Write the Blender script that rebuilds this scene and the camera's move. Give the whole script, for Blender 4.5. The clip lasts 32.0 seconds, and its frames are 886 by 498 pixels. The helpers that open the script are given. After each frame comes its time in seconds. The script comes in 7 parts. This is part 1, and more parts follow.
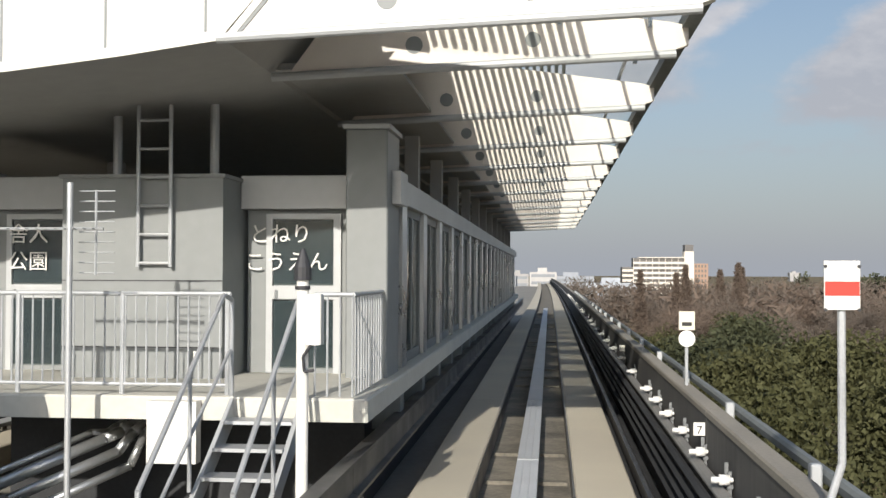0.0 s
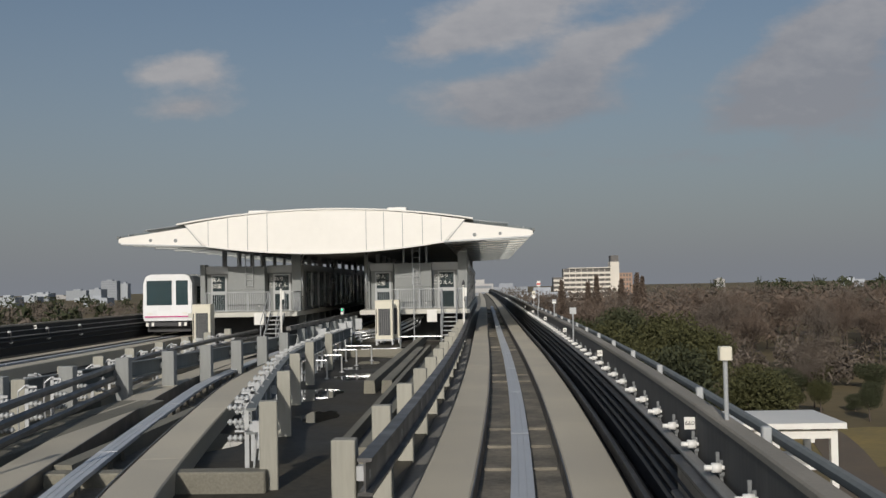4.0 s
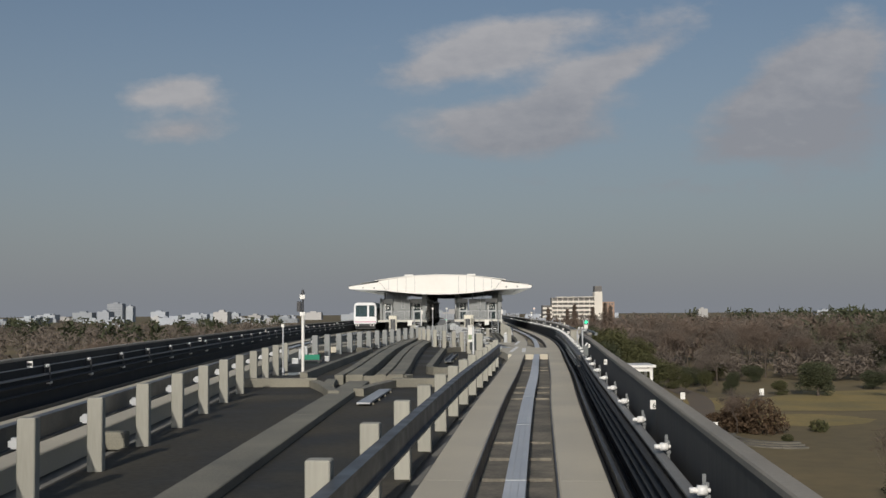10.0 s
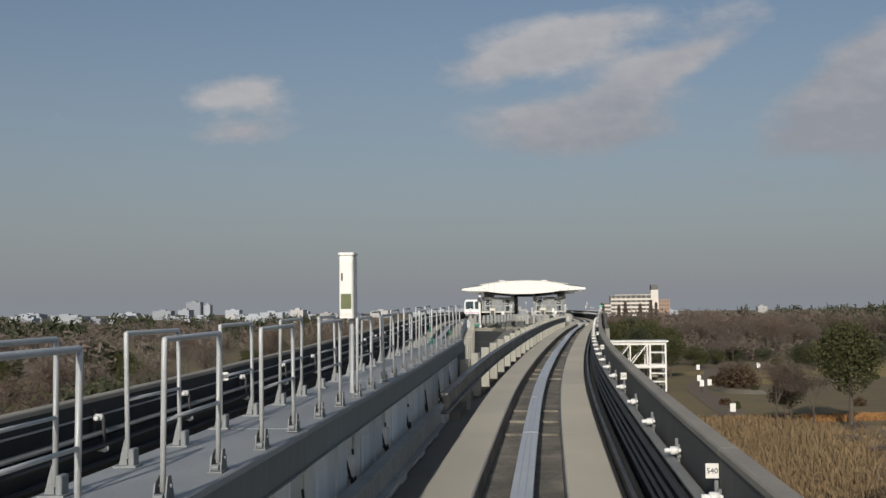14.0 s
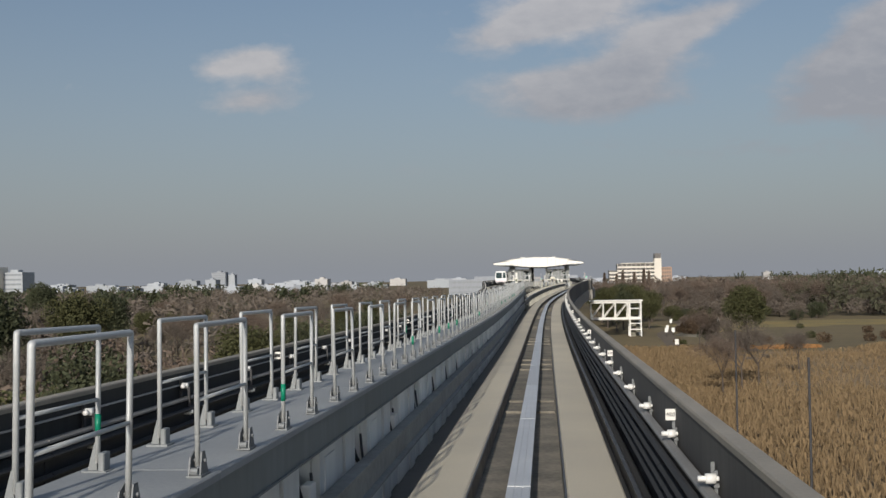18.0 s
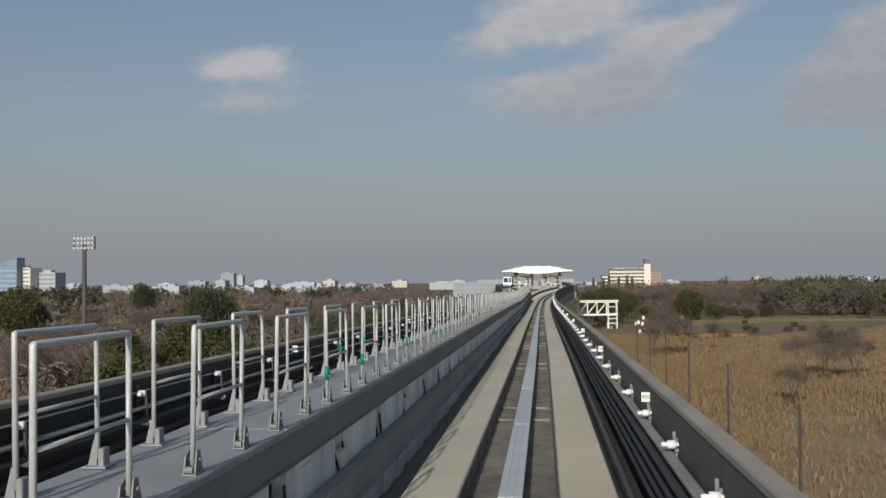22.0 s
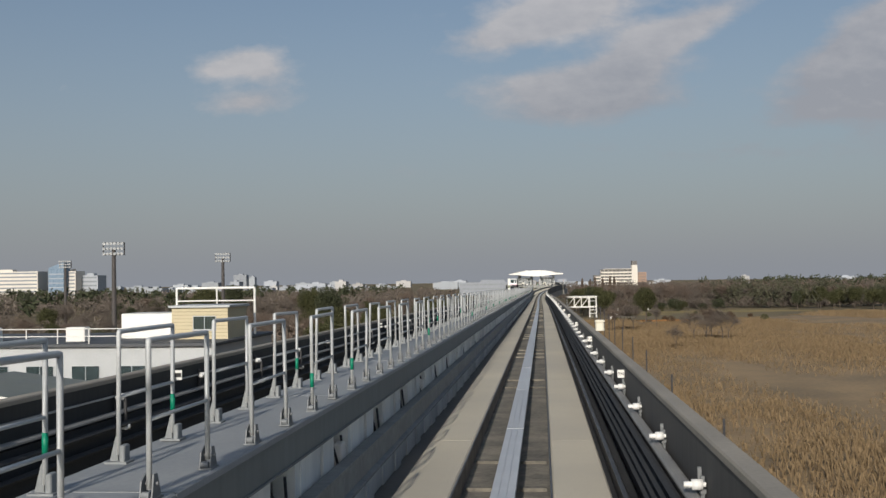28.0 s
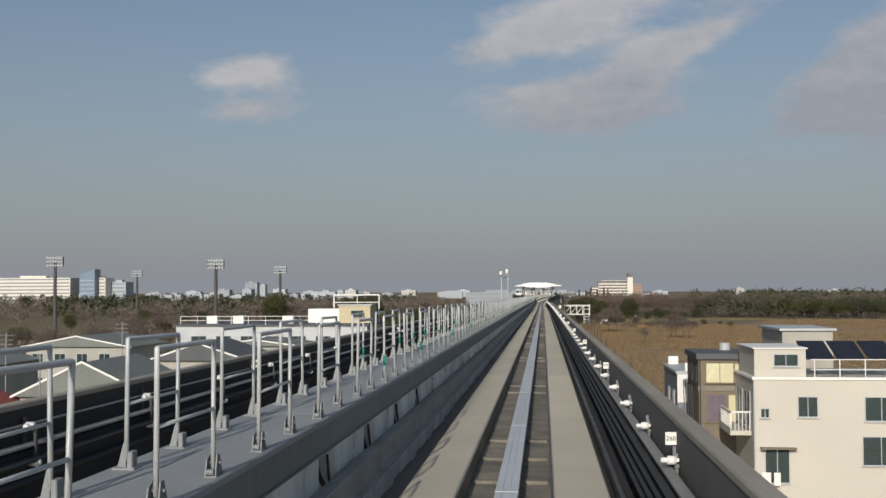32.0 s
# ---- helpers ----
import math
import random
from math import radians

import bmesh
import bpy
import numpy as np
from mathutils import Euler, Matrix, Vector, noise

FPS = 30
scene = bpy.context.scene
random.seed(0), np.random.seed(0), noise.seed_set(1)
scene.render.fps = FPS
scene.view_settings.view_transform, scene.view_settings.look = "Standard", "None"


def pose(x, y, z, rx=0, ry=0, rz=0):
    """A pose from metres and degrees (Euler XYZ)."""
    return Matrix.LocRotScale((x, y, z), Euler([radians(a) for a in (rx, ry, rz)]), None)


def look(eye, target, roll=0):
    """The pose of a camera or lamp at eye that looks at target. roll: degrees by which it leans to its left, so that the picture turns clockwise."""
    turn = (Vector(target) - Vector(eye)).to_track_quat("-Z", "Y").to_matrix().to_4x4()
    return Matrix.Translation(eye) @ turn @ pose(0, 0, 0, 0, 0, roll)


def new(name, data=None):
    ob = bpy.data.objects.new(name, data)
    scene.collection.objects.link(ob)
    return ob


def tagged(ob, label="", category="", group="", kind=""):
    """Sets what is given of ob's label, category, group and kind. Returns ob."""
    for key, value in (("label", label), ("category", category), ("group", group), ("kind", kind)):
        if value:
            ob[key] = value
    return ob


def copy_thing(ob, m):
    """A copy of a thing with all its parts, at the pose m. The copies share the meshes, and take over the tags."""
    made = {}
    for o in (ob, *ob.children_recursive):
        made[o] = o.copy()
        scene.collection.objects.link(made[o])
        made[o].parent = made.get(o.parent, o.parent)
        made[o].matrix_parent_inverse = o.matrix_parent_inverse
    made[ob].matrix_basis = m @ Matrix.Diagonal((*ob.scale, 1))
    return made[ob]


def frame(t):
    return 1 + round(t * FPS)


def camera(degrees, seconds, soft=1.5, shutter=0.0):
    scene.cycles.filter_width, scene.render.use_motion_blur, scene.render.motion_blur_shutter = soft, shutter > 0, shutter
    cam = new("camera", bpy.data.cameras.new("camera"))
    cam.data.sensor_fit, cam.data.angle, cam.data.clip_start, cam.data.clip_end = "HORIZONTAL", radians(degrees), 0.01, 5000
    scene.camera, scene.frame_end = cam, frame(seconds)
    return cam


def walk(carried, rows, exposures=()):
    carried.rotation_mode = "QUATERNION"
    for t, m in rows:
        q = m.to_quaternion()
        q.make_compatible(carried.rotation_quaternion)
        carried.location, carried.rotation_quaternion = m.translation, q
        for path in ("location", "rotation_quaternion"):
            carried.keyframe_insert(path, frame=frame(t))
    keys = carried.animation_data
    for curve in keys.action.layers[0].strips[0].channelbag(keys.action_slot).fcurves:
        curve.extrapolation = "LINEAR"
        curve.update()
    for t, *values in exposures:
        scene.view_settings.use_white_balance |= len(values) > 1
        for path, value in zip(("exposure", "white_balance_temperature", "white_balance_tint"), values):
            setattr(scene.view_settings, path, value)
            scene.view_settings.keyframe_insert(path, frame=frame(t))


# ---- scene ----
cam = camera(44.0, 32.0)
PATH = [
    (0, (6.504, 690.477, 2.257), (6.3120, 692.467, 2.2990), 0.20),
    (0.5, (6.524, 685.600, 2.270), (6.3441, 687.591, 2.3170), -0.70),
    (1, (6.507, 680.436, 2.280), (6.3390, 682.429, 2.3140), -1.10),
    (1.5, (6.430, 675.277, 2.279), (6.2880, 677.271, 2.3230), -2.00),
    (2, (6.299, 670.123, 2.275), (6.1820, 672.119, 2.3270), -1.80),
    (2.5, (6.135, 665.059, 2.267), (6.0430, 667.056, 2.3320), -2.60),
    (4.5, (5.373, 645.092, 2.218), (5.3030, 647.090, 2.2840), -0.80),
    (5, (5.156, 640.472, 2.211), (5.0910, 642.470, 2.2790), -1.10),
    (5.5, (4.916, 635.500, 2.206), (4.8460, 637.498, 2.2623), -0.90),
    (6, (4.631, 630.397, 2.210), (4.5580, 632.395, 2.2755), -0.84),
    (6.5, (4.331, 625.056, 2.206), (4.2630, 627.054, 2.2681), -0.89),
    (7, (4.027, 619.897, 2.193), (3.9550, 621.895, 2.2539), -0.86),
    (7.5, (3.712, 614.754, 2.177), (3.6430, 616.752, 2.2451), -0.78),
    (8, (3.370, 609.564, 2.161), (3.3079, 611.562, 2.2364), -0.69),
    (8.5, (2.991, 604.257, 2.135), (2.9302, 606.254, 2.2179), -0.60),
    (9, (2.597, 598.372, 2.099), (2.5447, 600.369, 2.2046), -0.52),
    (9.5, (2.198, 592.460, 2.056), (2.1402, 594.456, 2.1614), -0.45),
    (10, (1.822, 586.370, 2.004), (1.7673, 588.366, 2.1174), -0.41),
    (10.5, (1.441, 580.142, 1.940), (1.3832, 582.139, 2.0368), -0.39),
    (11, (1.091, 573.768, 1.865), (1.0109, 575.764, 1.9567), -0.36),
    (11.5, (0.784, 567.224, 1.782), (0.7047, 569.219, 1.9004), -0.34),
    (12, (0.522, 560.501, 1.696), (0.4242, 562.495, 1.8084), -0.32),
    (12.5, (0.313, 553.595, 1.604), (0.2013, 555.588, 1.7297), -0.31),
    (13, (0.172, 546.499, 1.515), (0.0362, 548.491, 1.6379), -0.33),
    (13.5, (0.107, 539.160, 1.448), (-0.0452, 541.151, 1.5686), -0.39),
    (15.5, (0.166, 508.026, 1.390), (-0.0240, 510.016, 1.4533), -0.91),
    (16, (0.165, 500.208, 1.444), (-0.0202, 502.198, 1.5011), -0.95),
    (16.5, (0.165, 492.435, 1.517), (-0.0169, 494.426, 1.5762), -0.96),
    (17, (0.170, 484.661, 1.591), (-0.0153, 486.652, 1.6483), -0.96),
    (17.5, (0.182, 476.880, 1.671), (-0.0030, 478.871, 1.7293), -0.95),
    (18, (0.199, 469.084, 1.749), (0.0106, 471.074, 1.8019), -0.93),
    (18.5, (0.232, 461.282, 1.822), (0.0495, 463.273, 1.8784), -0.91),
    (19, (0.261, 453.477, 1.892), (0.0764, 455.468, 1.9462), -0.86),
    (19.5, (0.275, 445.683, 1.960), (0.0912, 447.674, 2.0197), -0.81),
    (20, (0.288, 437.919, 2.024), (0.1049, 439.909, 2.0915), -0.75),
    (20.5, (0.283, 430.199, 2.089), (0.1007, 432.189, 2.1492), -0.68),
    (21, (0.300, 422.522, 2.151), (0.1123, 424.513, 2.2046), -0.62),
    (21.5, (0.342, 414.874, 2.211), (0.1625, 416.864, 2.2770), -0.56),
    (22, (0.390, 407.241, 2.270), (0.2059, 409.231, 2.3267), -0.51),
    (22.5, (0.415, 399.629, 2.328), (0.2285, 401.619, 2.3892), -0.48),
    (23, (0.424, 392.053, 2.384), (0.2397, 394.044, 2.4458), -0.46),
    (23.5, (0.428, 384.514, 2.438), (0.2416, 386.505, 2.4971), -0.47),
    (24, (0.427, 376.993, 2.490), (0.2392, 378.984, 2.5450), -0.50),
    (24.5, (0.424, 369.447, 2.541), (0.2386, 371.437, 2.6052), -0.55),
    (25, (0.421, 361.796, 2.592), (0.2356, 363.787, 2.6518), -0.63),
    (25.5, (0.424, 354.054, 2.642), (0.2403, 356.044, 2.7009), -0.71),
    (26, (0.430, 346.223, 2.691), (0.2467, 348.214, 2.7498), -0.80),
    (26.5, (0.437, 338.321, 2.740), (0.2526, 340.312, 2.7915), -0.87),
    (28.5, (0.466, 306.347, 2.925), (0.2879, 308.338, 2.9824), -0.77),
    (29, (0.469, 298.215, 2.970), (0.2851, 300.206, 3.0224), -0.67),
    (29.5, (0.467, 290.039, 3.015), (0.2867, 292.030, 3.0722), -0.56),
    (30, (0.462, 281.876, 3.061), (0.2832, 283.867, 3.1287), -0.45),
    (30.5, (0.456, 273.770, 3.107), (0.2790, 275.761, 3.1809), -0.36),
    (31, (0.450, 265.809, 3.152), (0.2649, 267.799, 3.2144), -0.28),
    (31.5, (0.443, 257.945, 3.196), (0.2592, 259.936, 3.2611), -0.24),
    (32, (0.437, 250.208, 3.239), (0.2554, 252.199, 3.3122), -0.23),
]
walk(cam, [(t, look(eye, target, roll)) for t, eye, target, roll in PATH],
     [(0, 0.54), (0.6, 0.17), (1.2, -0.1), (2, -0.27), (6, -0.39), (9, -0.31), (13, -0.18), (16, -0.01), (19, 0.02), (32, 0.02)])
# ==== body ====

# ---- world, sun, exposure ----
SUN_AZ, SUN_EL = 6.3, 23.0          # degrees: to the left of straight behind the walk, and up
world = bpy.data.worlds.new("world")
scene.world = world
world.use_nodes = True


def build_sky():
    nt = world.node_tree
    nt.nodes.clear()
    N, L = nt.nodes.new, nt.links.new
    out, bg = N("ShaderNodeOutputWorld"), N("ShaderNodeBackground")
    bg.inputs["Strength"].default_value = 0.073
    sky = N("ShaderNodeTexSky")
    sky.sky_type, sky.sun_disc = "NISHITA", False
    sky.sun_elevation, sky.sun_rotation = radians(SUN_EL), radians(180 + SUN_AZ)
    sky.air_density, sky.dust_density, sky.ozone_density, sky.altitude = 1.0, 1.2, 1.6, 20
    geo = N("ShaderNodeTexCoord")
    sep = N("ShaderNodeSeparateXYZ")
    L(geo.outputs["Generated"], sep.inputs[0])

    def m(op, a, b=None, c=None, clamp=False):
        n = N("ShaderNodeMath")
        n.operation, n.use_clamp = op, clamp
        for i, v in enumerate((a, b, c)):
            if v is None:
                continue
            if isinstance(v, (int, float)):
                n.inputs[i].default_value = v
            else:
                L(v, n.inputs[i])
        return n.outputs[0]

    def mix(f, a, b):
        n = N("ShaderNodeMix")
        n.data_type = "RGBA"
        for s, v in ((0, f), (6, a), (7, b)):
            if isinstance(v, (int, float)):
                n.inputs[s].default_value = v
            elif isinstance(v, tuple):
                n.inputs[s].default_value = (*v, 1)
            else:
                L(v, n.inputs[s])
        return n.outputs[2]

    x, y, z = sep.outputs
    # winter haze: grey towards the horizon, over the clear sky
    up = m("MAXIMUM", z, 0.0)
    haze = m("POWER", m("SUBTRACT", 1.0, m("MULTIPLY", up, 3.0), clamp=True), 1.5)
    col = mix(m("MULTIPLY_ADD", haze, 0.88, 0.10, clamp=True), sky.outputs[0], (3.5, 3.74, 4.2))
    # the haze is brighter all round the low sun
    glare = m("MULTIPLY_ADD", m("POWER", m("MAXIMUM", m("MULTIPLY", y, -1.0), 0.0), 1.5), 1.3, 1.0)
    gl = N("ShaderNodeVectorMath")
    gl.operation = "SCALE"
    L(col, gl.inputs[0]), L(glare, gl.inputs["Scale"])
    col = gl.outputs[0]
    # clouds: fair-weather heaps on a flat layer, with their own shapes in front and a loose scatter elsewhere
    yy = m("MAXIMUM", m("ABSOLUTE", y), 0.02)
    u, v = m("DIVIDE", x, yy), m("DIVIDE", z, yy)
    vec = N("ShaderNodeCombineXYZ")
    L(u, vec.inputs[0]), L(m("MULTIPLY", v, 1.9), vec.inputs[1]), L(m("SIGN", y), vec.inputs[2])

    def fbm(scale, detail, rough, off):
        add = N("ShaderNodeVectorMath")
        add.operation = "ADD"
        add.inputs[1].default_value = off
        L(vec.outputs[0], add.inputs[0])
        n = N("ShaderNodeTexNoise")
        n.inputs["Scale"].default_value, n.inputs["Detail"].default_value, n.inputs["Roughness"].default_value = scale, detail, rough
        L(add.outputs[0], n.inputs["Vector"])
        return n.outputs[0]

    lump, fine = fbm(14.0, 6, 0.55, (3.1, 1.7, 0)), fbm(34, 5, 0.6, (0.4, 8.2, 0))
    shape = m("ADD", m("MULTIPLY", lump, 0.6), m("MULTIPLY", fine, 0.4))
    ahead = m("GREATER_THAN", y, 0.0)
    total = None
    for cu, cv, ru, rv, tilt, w in CLOUDS:
        du, dv = m("SUBTRACT", u, cu), m("SUBTRACT", v, cv)
        a = m("ADD", m("MULTIPLY", du, math.cos(tilt)), m("MULTIPLY", dv, math.sin(tilt)))
        b = m("SUBTRACT", m("MULTIPLY", dv, math.cos(tilt)), m("MULTIPLY", du, math.sin(tilt)))
        r2 = m("ADD", m("POWER", m("DIVIDE", a, ru), 2), m("POWER", m("DIVIDE", b, rv), 2))
        g = m("MULTIPLY", m("POWER", 2.718, m("MULTIPLY", r2, -1.0)), w)
        total = g if total is None else m("ADD", total, g)
    total = m("MULTIPLY", total, ahead)
    loose = m("MULTIPLY", m("SUBTRACT", fbm(2.2, 5, 0.55, (9, 4, 2)), 0.5), m("SUBTRACT", 1.0, ahead))
    dens = m("MULTIPLY_ADD", m("SUBTRACT", m("ADD", total, m("MULTIPLY", m("SUBTRACT", shape, 0.5), 2.9)), 0.30), 1.0, loose, clamp=True)
    dens = m("MULTIPLY", dens, m("MINIMUM", m("MULTIPLY", m("ADD", total, m("SUBTRACT", 1.0, ahead)), 2.2), 1.0), clamp=True)
    lit = m("MULTIPLY_ADD", m("SUBTRACT", shape, 0.5), 2.0, m("MULTIPLY_ADD", u, -1.1, m("MULTIPLY_ADD", m("SUBTRACT", v, 0.19), 7.0, 0.45)), clamp=True)
    cloud = mix(lit, (4.3, 4.3, 4.7), (7.2, 6.9, 6.9))
    col = mix(m("MULTIPLY", dens, 0.78), col, cloud)
    L(col, bg.inputs["Color"]), L(bg.outputs[0], out.inputs[0])


# centre and half-size of each cloud as tangents of the angles from straight ahead, lean, weight
CLOUDS = [
    (-0.275, 0.209, 0.042, 0.015, 0.15, 1.25), (-0.255, 0.196, 0.030, 0.013, -0.2, 1.0), (-0.270, 0.169, 0.042, 0.013, 0.05, 1.5), (-0.310, 0.198, 0.020, 0.010, 0.0, 0.6),
    (-0.030, 0.222, 0.058, 0.015, 0.15, 1.5), (0.010, 0.238, 0.052, 0.014, 0.1, 1.3), (0.045, 0.258, 0.085, 0.014, 0.1, 1.5), (0.075, 0.226, 0.050, 0.020, 0.0, 0.8),
    (0.025, 0.180, 0.080, 0.016, 0.1, 1.35), (0.055, 0.160, 0.075, 0.016, 0.0, 1.3), (0.010, 0.148, 0.060, 0.012, 0.0, 0.75), (0.095, 0.185, 0.040, 0.024, 0.3, 0.8),
    (0.140, 0.228, 0.075, 0.013, 0.42, 1.2), (0.105, 0.212, 0.045, 0.013, 0.35, 0.9), (0.170, 0.262, 0.050, 0.012, 0.3, 0.7),
    (0.262, 0.178, 0.050, 0.026, 0.35, 1.5), (0.300, 0.215, 0.045, 0.030, 0.6, 1.6), (0.255, 0.146, 0.050, 0.014, 0.05, 0.9), (0.330, 0.170, 0.060, 0.045, 0.3, 1.5), (0.345, 0.235, 0.050, 0.030, 0.5, 1.3),
    (0.175, 0.112, 0.080, 0.010, -0.03, 0.55), (0.060, 0.118, 0.040, 0.009, 0.0, 0.35), (-0.145, 0.100, 0.050, 0.006, 0.0, 0.3), (-0.440, 0.185, 0.022, 0.012, 0.2, 0.5),
]
build_sky()

lamp = bpy.data.lights.new("sun", "SUN")
lamp.energy, lamp.angle, lamp.color = 3.5, radians(0.6), (1.0, 0.945, 0.86)
sun = new("sun", lamp)
sun.matrix_world = look((0, 0, 60), (math.sin(radians(SUN_AZ)), math.cos(radians(SUN_AZ)), 60 - math.tan(radians(SUN_EL))))


# ---- materials ----
def material(name, a, b=None, rough=0.8, metal=0.0, grain=20.0, stain=0.6, bump=0.15, vary=0.0, streak=False, gloss_spots=0.0, spec=0.4):
    """A surface between colours a and b: coarse stains and fine grain at real size, and a little relief."""
    b = b or tuple(c * 0.75 for c in a)
    mt = bpy.data.materials.new(name)
    mt.use_nodes = True
    nt = mt.node_tree
    N, L = nt.nodes.new, nt.links.new
    bs = nt.nodes["Principled BSDF"]
    bs.inputs["Metallic"].default_value = metal
    bs.inputs["Specular IOR Level"].default_value = spec
    tc = N("ShaderNodeTexCoord")
    mp = N("ShaderNodeMapping")
    if streak:
        mp.inputs["Scale"].default_value = (1, 1, 0.12)
    L(tc.outputs["Object"], mp.inputs[0])
    n1, n2 = N("ShaderNodeTexNoise"), N("ShaderNodeTexNoise")
    n1.inputs["Scale"].default_value, n1.inputs["Detail"].default_value = stain, 6
    n2.inputs["Scale"].default_value, n2.inputs["Detail"].default_value = grain, 4
    L(mp.outputs[0], n1.inputs[0]), L(mp.outputs[0], n2.inputs[0])
    r1, r2 = N("ShaderNodeMapRange"), N("ShaderNodeMapRange")
    for r, n, lo, hi in ((r1, n1, 0.35, 0.68), (r2, n2, 0.3, 0.7)):
        r.inputs[1].default_value, r.inputs[2].default_value = lo, hi
        L(n.outputs[0], r.inputs[0])
    ad = N("ShaderNodeMath")
    ad.operation = "MULTIPLY_ADD"
    ad.inputs[1].default_value = 0.65
    mu = N("ShaderNodeMath")
    mu.operation = "MULTIPLY"
    mu.inputs[1].default_value = 0.35
    L(r2.outputs[0], mu.inputs[0]), L(r1.outputs[0], ad.inputs[0]), L(mu.outputs[0], ad.inputs[2])
    mx = N("ShaderNodeMix")
    mx.data_type = "RGBA"
    mx.inputs[6].default_value, mx.inputs[7].default_value = (*b, 1), (*a, 1)
    L(ad.outputs[0], mx.inputs[0])
    col = mx.outputs[2]
    if vary:
        oi, hs = N("ShaderNodeObjectInfo"), N("ShaderNodeHueSaturation")
        mr = N("ShaderNodeMapRange")
        mr.inputs[3].default_value, mr.inputs[4].default_value = 1 - vary, 1 + vary
        L(oi.outputs["Random"], mr.inputs[0]), L(mr.outputs[0], hs.inputs["Value"]), L(col, hs.inputs["Color"])
        col = hs.outputs[0]
    L(col, bs.inputs["Base Color"])
    ro = N("ShaderNodeMapRange")
    ro.inputs[3].default_value, ro.inputs[4].default_value = max(rough - 0.12 - gloss_spots, 0.03), min(rough + 0.1, 1)
    L(r1.outputs[0], ro.inputs[0]), L(ro.outputs[0], bs.inputs["Roughness"])
    if bump:
        bp = N("ShaderNodeBump")
        bp.inputs["Strength"].default_value, bp.inputs["Distance"].default_value = bump, 0.02
        L(n2.outputs[0], bp.inputs["Height"]), L(bp.outputs[0], bs.inputs["Normal"])
    return mt


def foliage(name, a, b, rough=0.75):
    """Leaves or twigs, each clump of its own shade between a and b."""
    mt = bpy.data.materials.new(name)
    mt.use_nodes = True
    nt = mt.node_tree
    N, L = nt.nodes.new, nt.links.new
    bs = nt.nodes["Principled BSDF"]
    bs.inputs["Roughness"].default_value = rough
    bs.inputs["Specular IOR Level"].default_value = 0.2
    g, oi = N("ShaderNodeNewGeometry"), N("ShaderNodeObjectInfo")
    ad = N("ShaderNodeMath")
    ad.operation = "MULTIPLY_ADD"
    ad.inputs[1].default_value = 0.6
    mu = N("ShaderNodeMath")
    mu.operation = "MULTIPLY"
    mu.inputs[1].default_value = 0.4
    L(oi.outputs["Random"], mu.inputs[0]), L(g.outputs["Random Per Island"], ad.inputs[0]), L(mu.outputs[0], ad.inputs[2])
    mx = N("ShaderNodeMix")
    mx.data_type = "RGBA"
    mx.inputs[6].default_value, mx.inputs[7].default_value = (*a, 1), (*b, 1)
    L(ad.outputs[0], mx.inputs[0]), L(mx.outputs[2], bs.inputs["Base Color"])
    return mt


def glass(name, tint, rough=0.05, solid_part=0.45, clear=(0.75, 0.85, 0.85)):
    mt = bpy.data.materials.new(name)
    mt.use_nodes = True
    nt = mt.node_tree
    bs = nt.nodes["Principled BSDF"]
    bs.inputs["Base Color"].default_value = (*tint, 1)
    bs.inputs["Roughness"].default_value = rough
    bs.inputs["Specular IOR Level"].default_value = 0.6
    tr, mxs = nt.nodes.new("ShaderNodeBsdfTransparent"), nt.nodes.new("ShaderNodeMixShader")
    tr.inputs[0].default_value = (*clear, 1)
    mxs.inputs[0].default_value = solid_part
    nt.links.new(tr.outputs[0], mxs.inputs[1]), nt.links.new(bs.outputs[0], mxs.inputs[2])
    nt.links.new(mxs.outputs[0], nt.nodes["Material Output"].inputs[0])
    return mt


def glow(name, c, s):
    mt = bpy.data.materials.new(name)
    mt.use_nodes = True
    bs = mt.node_tree.nodes["Principled BSDF"]
    bs.inputs["Base Color"].default_value = (*c, 1)
    bs.inputs["Emission Color"].default_value = (*c, 1)
    bs.inputs["Emission Strength"].default_value = s
    return mt


STRIP = material("running_concrete", (0.59, 0.535, 0.42), (0.455, 0.415, 0.335), 0.85, grain=60, stain=0.35, bump=0.1, vary=0.05)
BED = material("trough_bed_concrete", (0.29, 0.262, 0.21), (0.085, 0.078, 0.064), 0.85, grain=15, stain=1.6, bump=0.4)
BEAM = material("upstand_concrete", (0.28, 0.262, 0.205), (0.14, 0.132, 0.106), 0.88, grain=30, stain=0.5)
COLUMN = material("column_concrete", (0.40, 0.385, 0.325), (0.28, 0.27, 0.23), 0.85, grain=25, stain=0.9, vary=0.1, streak=True)
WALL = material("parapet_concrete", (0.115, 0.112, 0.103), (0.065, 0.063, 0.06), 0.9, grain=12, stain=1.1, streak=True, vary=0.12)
COPING = material("coping_concrete", (0.33, 0.30, 0.25), (0.23, 0.21, 0.175), 0.9, grain=30, stain=0.7)
SLAB = material("wet_slab", (0.095, 0.084, 0.064), (0.022, 0.021, 0.018), 0.8, grain=8, stain=0.33, bump=0.12, gloss_spots=0.12, spec=0.2)
PLATE = material("galvanised_plate", (0.62, 0.64, 0.66), (0.46, 0.48, 0.50), 0.5, 0.2, grain=40, stain=1.5, bump=0.05, vary=0.08)
GALV = material("galvanised_steel", (0.50, 0.51, 0.515), (0.36, 0.37, 0.375), 0.5, 0.35, grain=60, stain=2.5, bump=0.03, vary=0.05)
